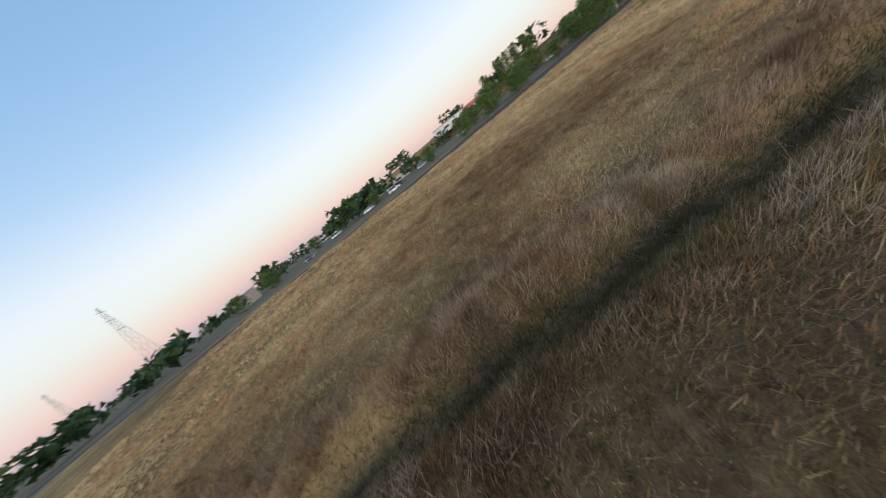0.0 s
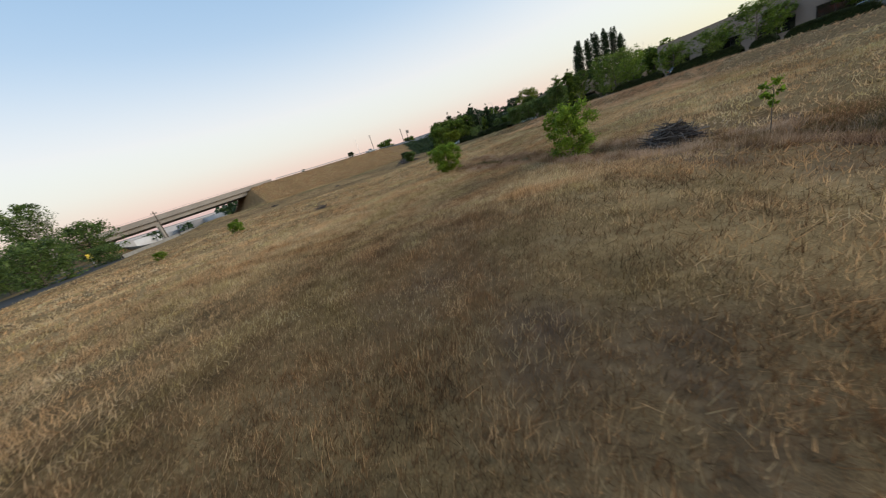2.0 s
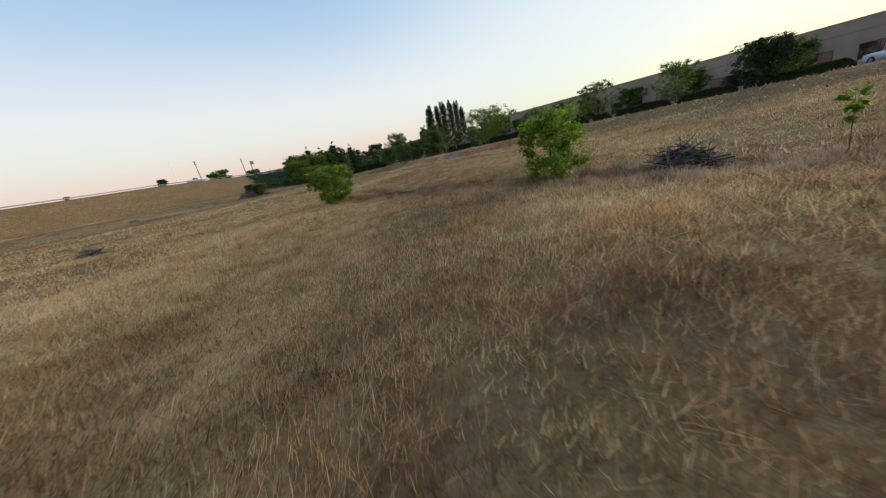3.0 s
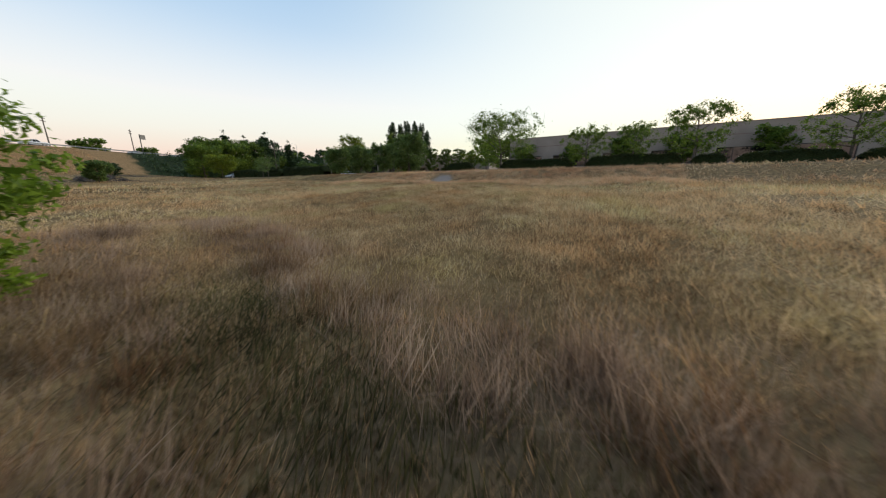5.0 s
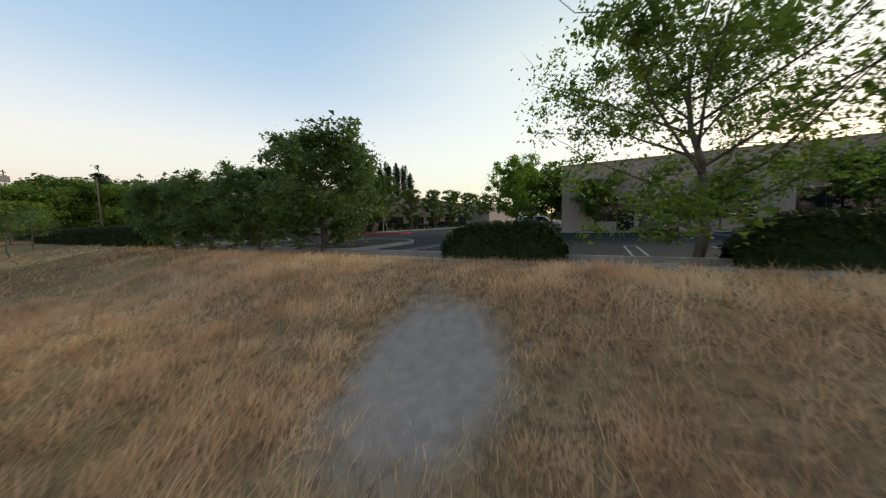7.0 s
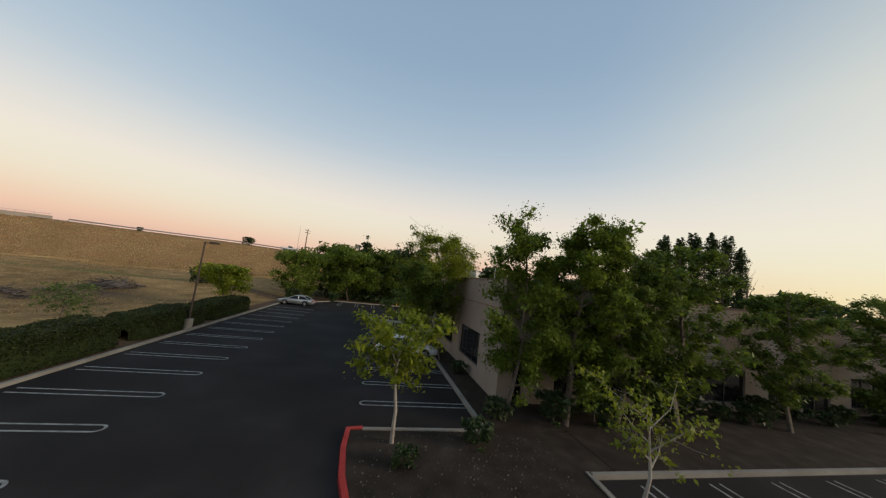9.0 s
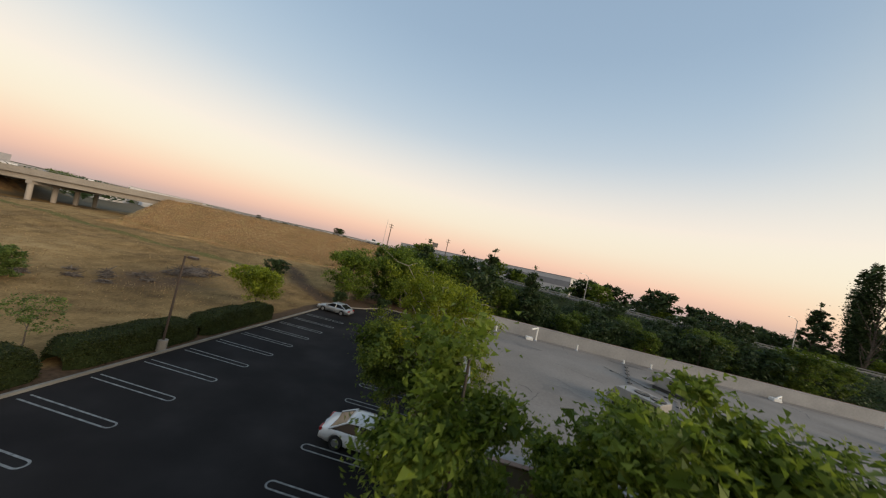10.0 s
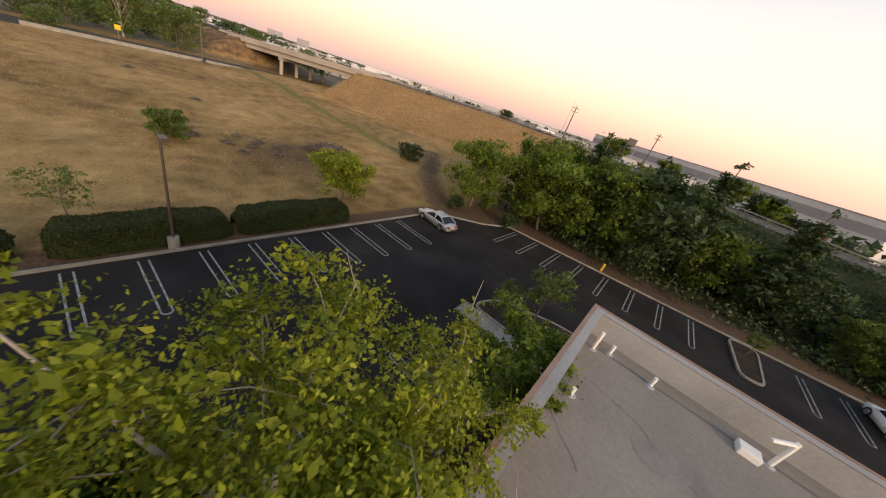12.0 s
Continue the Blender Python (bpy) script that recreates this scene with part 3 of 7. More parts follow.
kerb("kerb_west", [(-7.25, -118), (-7.25, -1.8), (-5.85, -0.6), (-5.35, 1.0), (-5.35, 37.5), (-4.25, 41.05), (-1.25, 44.25), (0.75, 47.95), (24.4, 51.25), (50, 55.1), (74, 58.6)])


def hairpin(name, x, y, length, along, parent, gap=0.42, w=0.085):
    """A stall line painted as a long narrow loop, round at its open end. along: degrees of its way from (x, y)."""
    n = 9
    r0, r1 = gap / 2 - w / 2, gap / 2 + w / 2
    path_o, path_i = [(0, -r1)], [(0, -r0)]
    for i in range(n):
        t = -math.pi / 2 + math.pi * i / (n - 1)
        path_o.append((length - gap / 2 + r1 * math.cos(t), r1 * math.sin(t)))
        path_i.append((length - gap / 2 + r0 * math.cos(t), r0 * math.sin(t)))
    path_o.append((0, r1))
    path_i.append((0, r0))
    c, s = math.cos(radians(along)), math.sin(radians(along))
    bm = bmesh.new()
    vo = [bm.verts.new((x + a * c - b * s, y + a * s + b * c, 0.005)) for a, b in path_o]
    vi = [bm.verts.new((x + a * c - b * s, y + a * s + b * c, 0.005)) for a, b in path_i]
    for i in range(len(vo) - 1):
        bm.faces.new((vi[i], vo[i], vo[i + 1], vi[i + 1]))
    bmesh.ops.recalc_face_normals(bm, faces=bm.faces)
    if sum(f.normal.z for f in bm.faces) < 0:
        bmesh.ops.reverse_faces(bm, faces=bm.faces)
    return part(name, bm, M_WHITE_LINE, parent)


for i in range(0, 14):
    hairpin("stall_line", -4.9, -0.2 + 2.62 * i, 4.75, 0, lot)
for i in range(8):
    hairpin("stall_line", 12.25, 4.95 + 2.53 * i, 4.85, 180, lot)
for i in range(8):
    hairpin("stall_line", 2.0 + 2.74 * i, 47.55 + 0.36 * i, 5.6 + 0.05 * i, -89, lot)
for i in range(8):
    hairpin("stall_line", 29.6 + 2.9 * i, 50.7 + 0.3 * i, 5.8, -91, lot)
for i in range(15):
    hairpin("stall_line", 16.7 + 2.8 * i, -0.7, 5.5, -90, lot)
for i in range(-24, 1):
    if not -18.5 < -20.3 + 2.87 * (i + 1) < -13:
        hairpin("stall_line", -6.9, -20.3 + 2.87 * (i + 1), 5.2, 0, lot)
for i in range(20):
    hairpin("stall_line", 11.2, -31.6 - 2.87 * i, 5.4, 180, lot)
part("edge_line", boxes((-7.05, -36, 0.0005, -6.92, -18.6, 0.006)), M_WHITE_LINE, lot)


def island(name, pts, label, mat=None, kerb_mat=None, soil_h=0.12, round_it=True):
    """A raised bed with a kerb round it."""
    if round_it:
        out, k = [], len(pts)
        for i in range(k):
            p, a, b = Vector(pts[i]), Vector(pts[i - 1]), Vector(pts[(i + 1) % k])
            r = min(1.2, (a - p).length * 0.4, (b - p).length * 0.4)
            q0, q1 = p + (a - p).normalized() * r, p + (b - p).normalized() * r
            for t in (0, 0.25, 0.5, 0.75, 1):
                out.append(tuple(q0 * (1 - t) ** 2 + p * 2 * t * (1 - t) + q1 * t * t))
        pts = out
    th = thing(name, Matrix(), label, "planter", kind="structure")
    part("soil", prism(pts, -0.05, soil_h), mat or M_MULCH, th)
    part("kerb", strip(pts, 0.16, -0.1, 0.16, True), kerb_mat or M_CONC, th)
    return th


island("planter_west", [(-5.2, -2.4), (0.4, -2.4), (0.4, -4.1), (-7.1, -4.1)], "narrow planter bed with a pale concrete kerb and a young tree")
red = thing("planter_south", Matrix(), "gravel planter island with a red-painted kerb", "planter", kind="structure")
RED_PTS = [(7.1, 2.4), (7.05, 1.2), (7.15, -0.2), (7.5, -1.9), (8, -3.3), (8.9, -5), (10.1, -6.3), (11.7, -7.2), (13.2, -7.4), (14.1, -7.1)]
REST_PTS = [(14.4, -6.6), (14.65, -3.6), (14.9, -0.2), (16.9, 0), (16.9, 2.4), (13.35, 2.4)]
part("soil", prism(RED_PTS + REST_PTS, -0.05, 0.12), M_MULCH, red)
part("red_kerb", strip([(7.6, 2.46)] + RED_PTS, 0.17, -0.1, 0.17), M_RED, red, "kerb painted red")
part("kerb", strip([(14.1, -7.1), (14.4, -6.6), (14.65, -3.6), (14.9, -0.2)], 0.16, -0.1, 0.16), M_CONC, red)
part("kerb", strip([(7.6, 2.4), (12.35, 2.4)], 0.16, -0.1, 0.16), M_CONC, red)
bed = thing("planter_building", Matrix(), "mulched planting bed along the tan office wall", "planter", kind="structure")
part("soil", prism([(12.4, 2.5), (16.0, 2.5), (16.0, -0.2), (64, -0.2), (64, 5.2), (14.3, 5.2), (14.3, 27.8), (12.4, 28.6)], -0.05, 0.13), M_MULCH, bed)
part("kerb", strip([(12.35, 2.4), (12.35, 28.6)], 0.16, -0.1, 0.16), M_CONC, bed)
part("kerb", strip([(14.9, -0.3), (64, -0.3)], 0.16, -0.1, 0.16), M_CONC, bed)
island("planter_corner", [(7.3, 30.15), (12.6, 30.2), (16.5, 30.3), (16.5, 34.8), (12.7, 34.6), (8.2, 32.7)], "corner planter bed with bark mulch")
walkway = part("pavement_walkway", boxes((7.0, 28.75, -0.05, 14.6, 30.05, 0.10)), M_CONC)
tagged(walkway, "short pale concrete walkway beside the stalls", "walkway", kind="structure")
island("planter_north", [(24.6, 44.2), (26.2, 44.4), (26.6, 51.0), (24.3, 50.8)], "narrow kerbed planter between parking rows")
island("planter_gate", [(-7.1, -18.3), (-1.4, -18.0), (0.4, -15.5), (0.3, -12.8), (-7.1, -12.2)], "kerbed planter with a broad tree at the drive")
island("planter_drive", [(11.3, -24.5), (13.6, -24.5), (13.6, -17.5), (9.2, -16.9), (8.4, -18.5), (9.6, -22.5)], "kerbed planter at the corner of the tan office")
bedb = thing("planter_office", Matrix(), "planting bed and walk along the tan office wall", "planter", kind="structure")
part("soil", prism([(11.5, -112), (13.2, -112), (13.2, -24.6), (11.5, -24.6)], -0.05, 0.12), M_CONC, bedb)


# ---- offices ----
def facade(parent, a, b, height, openings, thick=0.35, z0=0.0, mat=None):
    """One wall from a to b (plan), outside to its right, with openings (from, to, sill, head) that go through; glass and frames set back in them."""
    a, b = Vector((*a, 0)), Vector((*b, 0))
    d = (b - a).normalized()
    length = (b - a).length
    inward = Vector((-d.y, d.x, 0))
    m = Matrix((( d.x, inward.x, 0, a.x), (d.y, inward.y, 0, a.y), (0, 0, 1, 0), (0, 0, 0, 1)))
    us = sorted({0.0, length, *(round(o[i], 3) for o in openings for i in (0, 1))})
    vs = sorted({z0, height, *(o[i] for o in openings for i in (2, 3))})
    wall = None

    def piece(u0, u1, v0, v1):
        w_ = part("wall_panel", boxes((u0, 0, v0, u1, thick, v1)), mat or M_STUCCO, parent)
        w_.data.transform(m)
        return w_

    for u0, u1 in zip(us[:-1], us[1:]):
        run = None
        for v0, v1 in zip(vs[:-1], vs[1:]):
            hole = any(o[0] - 1e-3 <= u0 and u1 <= o[1] + 1e-3 and o[2] - 1e-3 <= v0 and v1 <= o[3] + 1e-3 for o in openings)
            if hole:
                if run:
                    piece(u0, u1, *run)
                run = None
            else:
                run = (run[0] if run else v0, v1)
        if run:
            wall = piece(u0, u1, *run)
    # shallow reveal lines between the tilt-up panels
    bm = bmesh.new()
    box(bm, 0.02, -0.018, height - 1.55, length - 0.02, 0.0, height - 1.47)
    bm.transform(m)
    part("reveal", bm, M_STUCCO_DARK, parent)
    for u0, u1, v0, v1 in openings:
        w = part("window", boxes((u0, 0.16, v0, u1, 0.19, v1)), M_GLASS, parent)
        w.data.transform(m)
        bm = bmesh.new()
        for p, q, r, s in ((u0, u1, v0, v0 + 0.06), (u0, u1, v1 - 0.06, v1)):
            box(bm, p, 0.12, r, q, 0.22, s)
        k = max(1, round((u1 - u0) / 1.5))
        for i in range(k + 1):
            c = u0 + (u1 - u0) * i / k
            c = min(max(c, u0 + 0.03), u1 - 0.03)
            box(bm, c - 0.03, 0.125, v0 + 0.06, c + 0.03, 0.215, v1 - 0.06)
        bm.transform(m)
        part("frame", bm, M_METAL_DARK, w)
    return wall


def office(name, x0, y0, x1, y1, top, roof_z, west, south, north, label):
    th = thing(name, Matrix(), label, "office building")
    facade(th, (x0, y1), (x0, y0), top, west)
    facade(th, (x0 + 0.35, y0), (x1 - 0.35, y0), top, south)
    facade(th, (x1, y0), (x1, y1), top, [])
    facade(th, (x1 - 0.35, y1), (x0 + 0.35, y1), top, north)
    part("roof", boxes((x0 + 0.35, y0 + 0.35, roof_z - 0.3, x1 - 0.35, y1 - 0.35, roof_z)), M_ROOF, th, "pale grey weathered membrane roof")
    bm = bmesh.new()
    for r in ((x0 - 0.05, y0 - 0.05, x0 + 0.10, y1 + 0.05), (x1 - 0.10, y0 - 0.05, x1 + 0.05, y1 + 0.05), (x0 + 0.10, y0 - 0.05, x1 - 0.10, y0 + 0.10), (x0 + 0.10, y1 - 0.10, x1 - 0.10, y1 + 0.05)):
        box(bm, r[0], r[1], top + 0.002, r[2], r[3], top + 0.06)
    part("coping", bm, M_STUCCO_DARK, th, "thin brown metal coping")
    # inner faces and tops of the parapet, in the grey made paler for their light
    for r in ((x0 + 0.352, y0 + 0.36, x0 + 0.42, y1 - 0.36), (x0 + 0.43, y1 - 0.43, x1 - 0.43, y1 - 0.352), (x0 + 0.43, y0 + 0.352, x1 - 0.43, y0 + 0.43)):
        part("parapet_lining", boxes((r[0], r[1], roof_z, r[2], r[3], top - 0.02)), M_LINING, th, "pale grey inner face of the parapet")
    for r in ((x0 + 0.103, y0 + 0.43, x0 + 0.42, y1 - 0.43), (x0 + 0.103, y1 - 0.427, x1 - 0.43, y1 - 0.103), (x0 + 0.103, y0 + 0.103, x1 - 0.43, y0 + 0.427)):
        part("parapet_top", boxes((r[0], r[1], top + 0.003, r[2], r[3], top + 0.035)), M_LINING, th, "pale grey top of the parapet")
    return th


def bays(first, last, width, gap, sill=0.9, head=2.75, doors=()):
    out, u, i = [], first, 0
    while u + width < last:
        out.append((u, u + width, 0.08 if i in doors else sill, head))
        u += width + gap
        i += 1
    return out


AX0, AY0, AX1, AY1 = 13.9, 5.2, 64.0, 27.4
office_a = office("office_building", AX0, AY0, AX1, AY1, 6.2, 5.15,
                  bays(2.5, 21.5, 4.2, 2.0, 0.9, 2.9), [(0.45, 1.0, 0.08, 3.2), (2.8, 7.8, 0.6, 2.55), (8.9, 9.9, 0.08, 2.55), (9.9, 15.9, 0.6, 2.55), (17.8, 20.8, 0.6, 2.55), (20.8, 23.3, 0.08, 2.55), (25.3, 30.6, 0.6, 2.55), (33.0, 38.4, 0.6, 2.55), (40.5, 45.8, 0.6, 2.55)], bays(3, 48, 3.5, 2.5),
                  "long single-storey tan stucco office with flat grey roof")
BX0, BY0, BX1, BY1 = 13.2, -112.0, 48.0, -24.6
office("office_building", BX0, BY0, BX1, BY1, 6.0, 5.2,
                  [(2.7, 4.4, 0.9, 2.9), (4.4, 5.7, 0.08, 2.9), (7.6, 13.2, 1.0, 2.9), (15.1, 19.5, 1.0, 2.9)] + bays(21.5, 86, 5.2, 2.1, 1.0, 2.9, (3, 7)), bays(3, 33, 3.5, 2.5), bays(2, 33, 4.5, 2.0),
                  "long single-storey tan block office with dark ribbon windows")
# a taller grey part at the far end of the roof
far_wing = thing("office_building", Matrix(), "second flat-roofed office wing behind the first", "office building")
part("wall", boxes((64.4, 0.0, 0, 96, 29.0, 6.4)), M_STUCCO, far_wing)
part("roof", boxes((64.6, 0.2, 6.402, 95.8, 28.8, 6.48)), M_ROOF, far_wing)
for i in range(5):
    part("vent_stack", cyls(((65.0 + 0.9 * i, 25.7, 6.48), (65.0 + 0.9 * i, 25.7, 7.4), 0.06)), M_PIPE, far_wing)


# cracks and dried puddles on the old membrane
def roof_crack(x, y, length, heading, seed):
    rng = random.Random(seed)
    bm = bmesh.new()
    prev, px, py, a = None, x, y, heading
    for k in range(max(4, int(length / 0.25))):
        w_ = 0.012 + 0.016 * rng.random()
        row = [bm.verts.new((px - s_ * w_ * math.sin(a), py + s_ * w_ * math.cos(a), 5.154)) for s_ in (-1, 1)]
        if prev:
            bm.faces.new((prev[0], row[0], row[1], prev[1]))
        prev = row
        a += rng.uniform(-0.45, 0.45)
        px, py = px + 0.25 * math.cos(a), py + 0.25 * math.sin(a)
    part("crack", bm, M_ROOF_STAIN, office_a)


def roof_puddle(x, y, rx, ry, seed):
    bm = bmesh.new()
    vs_ = []
    for k in range(28):
        t = 2 * math.pi * k / 28
        r_ = 1 + 0.35 * noise.noise(Vector((2 * math.cos(t) + seed * 7.1, 2 * math.sin(t), 0.3)))
        vs_.append(bm.verts.new((x + rx * r_ * math.cos(t), y + ry * r_ * math.sin(t), 5.1535 + 0.0004 * (seed % 3))))
    bm.faces.new(vs_)
    part("stain", bm, M_ROOF_PUDDLE, office_a, "dried grey puddle mark")


rk = random.Random(44)
for i in range(26):
    roof_crack(rk.uniform(15.4, 38), rk.uniform(7.2, 24.7), rk.uniform(1.0, 3.6), rk.choice((0.0, 1.57)) + rk.uniform(-0.5, 0.5), 100 + i)
for i in range(9):
    roof_puddle(rk.uniform(16.4, 40), rk.uniform(8, 24.2), rk.uniform(0.5, 1.5), rk.uniform(0.35, 0.9), i)


# ---- roof plant ----
def hvac(x, y, rot, size=(1.9, 1.3, 1.0), fans=2):
    th = thing("rooftop_unit", pose(x, y, 5.152, 0, 0, rot), "grey metal rooftop air-conditioning unit with round fans", "air conditioner", "air conditioners on the roof")
    l, w, h = size
    part("curb", boxes((-l / 2 - 0.08, -w / 2 - 0.08, 0, l / 2 + 0.08, w / 2 + 0.08, 0.2)), M_METAL_DARK, th)
    part("casing", boxes((-l / 2, -w / 2, 0.202, l / 2, w / 2, h), bevel=0.03), M_UNIT, th)
    for i in range(fans):
        fx = -0.10 + 0.70 * i if fans > 1 else 0.25 * l
        f = part("fan", cyls(((fx, 0, h), (fx, 0, h + 0.05), 0.33), n=20), M_METAL_DARK, th, "black round fan grille")
        bm = bmesh.new()
        for k in range(5):
            a = k * math.pi / 5
            cyl(bm, (fx - 0.33 * math.cos(a), -0.33 * math.sin(a), h + 0.06), (fx + 0.33 * math.cos(a), 0.33 * math.sin(a), h + 0.06), 0.008, n=4)
        part("grille", bm, M_UNIT, f)
    # sloped intake hood
    bm = bmesh.new()
    pts = [(-l / 2 - 0.55, 0.35), (-l / 2, 0.35), (-l / 2, h - 0.05), (-l / 2 - 0.1, h - 0.05)]
    for s in (-w / 2 + 0.05, w / 2 - 0.05):
        pts3 = [bm.verts.new((px, s, pz)) for px, pz in pts]
        bm.faces.new(pts3 if s > 0 else pts3[::-1])
    bm.verts.ensure_lookup_table()
    for i in range(4):
        j = (i + 1) % 4
        bm.faces.new((bm.verts[i], bm.verts[j], bm.verts[4 + j], bm.verts[4 + i]))
    part("intake_hood", bm, M_UNIT, th)
    part("side_panel", boxes((-l * 0.1, -w / 2 - 0.02, 0.3, l * 0.42, -w / 2 - 0.002, h - 0.12)), M_METAL_DARK, th, "dark louvred coil panel")
    return th


hvac(23.0, 14.0, -52)
hvac(28.2, 19.6, -52)
hvac(26.3, 9.4, -30, (1.7, 1.25, 1.0), 1)
hvac(44.0, 19.2, -40)
hvac(39.5, 17.2, -15, (1.5, 1.3, 1.0), 1)


def vent(x, y, h, r=0.06, elbow=False):
    th = thing("vent_pipe", pose(x, y, 5.152), "white plastic vent pipe on the grey roof", "vent pipe", "vent pipes on the roof")
    part("pipe", cyls(((0, 0, 0), (0, 0, h), r)), M_PIPE, th)
    part("flashing", cyls(((0, 0, 0), (0, 0, 0.05), r * 2.6, r * 1.4)), M_METAL, th)
    if elbow:
        part("elbow", cyls(((0, 0, h - r), (-0.55, -0.25, h - 0.25), r)), M_PIPE, th)
        part("cap", boxes((-0.95, -0.5, 0.0, -0.35, 0.0, 0.25), bevel=0.03), M_PIPE, th)


for vx, vy, vh, el in ((14.7, 25.9, 0.9, False), (15.3, 26.3, 0.45, False), (16.9, 26.0, 0.45, False), (20.5, 26.1, 1.2, True), (24.2, 26.3, 0.5, False), (28.0, 25.8, 0.3, False), (30.6, 26.4, 0.4, False), (35.3, 26.4, 0.4, False), (41.0, 26.4, 0.5, True), (14.8, 22.7, 0.3, False), (14.7, 18.2, 0.3, False), (48.0, 25.7, 0.7, False), (55.0, 26.0, 0.6, False)):
    vent(vx, vy, vh, 0.07, el)
for pts, r, mt, nm, lb in (([(23.6, 15.4, 5.22), (25.6, 20.2, 5.22), (27.8, 25.0, 5.22)], 0.035, M_METAL_DARK, "conduit", "dark electric conduit on small roof blocks"),
                           ([(23.3, 10.8, 5.2), (27.2, 17.8, 5.2), (24.9, 22.4, 5.2)], 0.025, M_CONC, "gas_pipe", "pale gas pipe laid across the roof"),
                           ([(29.0, 18.0, 5.22), (33.9, 11.7, 5.22), (42.0, 10.2, 5.22)], 0.04, M_METAL_DARK, "conduit", "dark electric conduit on small roof blocks")):
    th = thing(nm, Matrix(), lb, "conduit", "conduits on the roof")
    bm = bmesh.new()
    for a, b in zip(pts[:-1], pts[1:]):
        cyl(bm, a, b, r, n=6)
    part("pipe", bm, mt, th)
    for a, b in zip(pts[:-1], pts[1:]):
        for u in (0.12, 0.37, 0.62, 0.87):
            p = Vector(a).lerp(Vector(b), u)
            part("support_block", boxes((p.x - 0.14, p.y - 0.07, 5.152, p.x + 0.14, p.y + 0.07, p.z - r * 0.8)), M_RUBBER, th)


def blotch(name, cx, cy, rx, ry, z, mat, parent, seed):
    r = random.Random(seed)
    pts = [(cx + rx * (0.7 + 0.5 * r.random()) * math.cos(t), cy + ry * (0.7 + 0.5 * r.random()) * math.sin(t)) for t in (2 * math.pi * i / 22 for i in range(22))]
    return part(name, prism(pts, z - 0.01, z + 0.004), mat, parent)


blotch("stain", 28.0, 25.4, 1.5, 0.5, 5.155, M_ROOF_STAIN, office_a, 1)
blotch("stain", 25.1, 14.2, 1.1, 0.4, 5.155, M_ROOF_STAIN, office_a, 2)
blotch("stain", 19.3, 22.7, 1.0, 0.25, 5.155, M_ROOF_STAIN, office_a, 3)
rs = random.Random(5)
for i in range(12):
    x, y, t = 16 + rs.random() * 24, 8 + rs.random() * 17, rs.random() * 3
    L = 0.5 + rs.random() * 1.5
    part("seam", strip([(x, y), (x + L * math.cos(t), y + L * math.sin(t)), (x + 1.6 * L * math.cos(t + 0.5), y + 1.6 * L * math.sin(t + 0.5))], 0.03 + 0.03 * rs.random(), 5.145, 5.156), M_ROOF_STAIN, office_a)
# dark strip at the parapet foot: dirt, and its shade painted in
part("gutter_shadow_line", strip([(14.9, 26.15), (28.0, 26.2), (62.0, 26.15)], 0.13, 5.145, 5.157), M_ROOF_STAIN, office_a, "dark line of dirt and painted shade along the parapet foot")
wl_lamp = thing("wall_lamp", pose(13.89, 5.9, 4.4), "dark dome wall lamp on the tan wall", "wall lamp")
part("arm", cyls(((0.02, 0, 0), (-0.35, 0, 0.05), 0.03)), M_METAL_DARK, wl_lamp)
part("shade", cyls(((-0.35, 0, 0.16), (-0.35, 0, -0.12), 0.08, 0.24), n=14), M_METAL_DARK, wl_lamp)


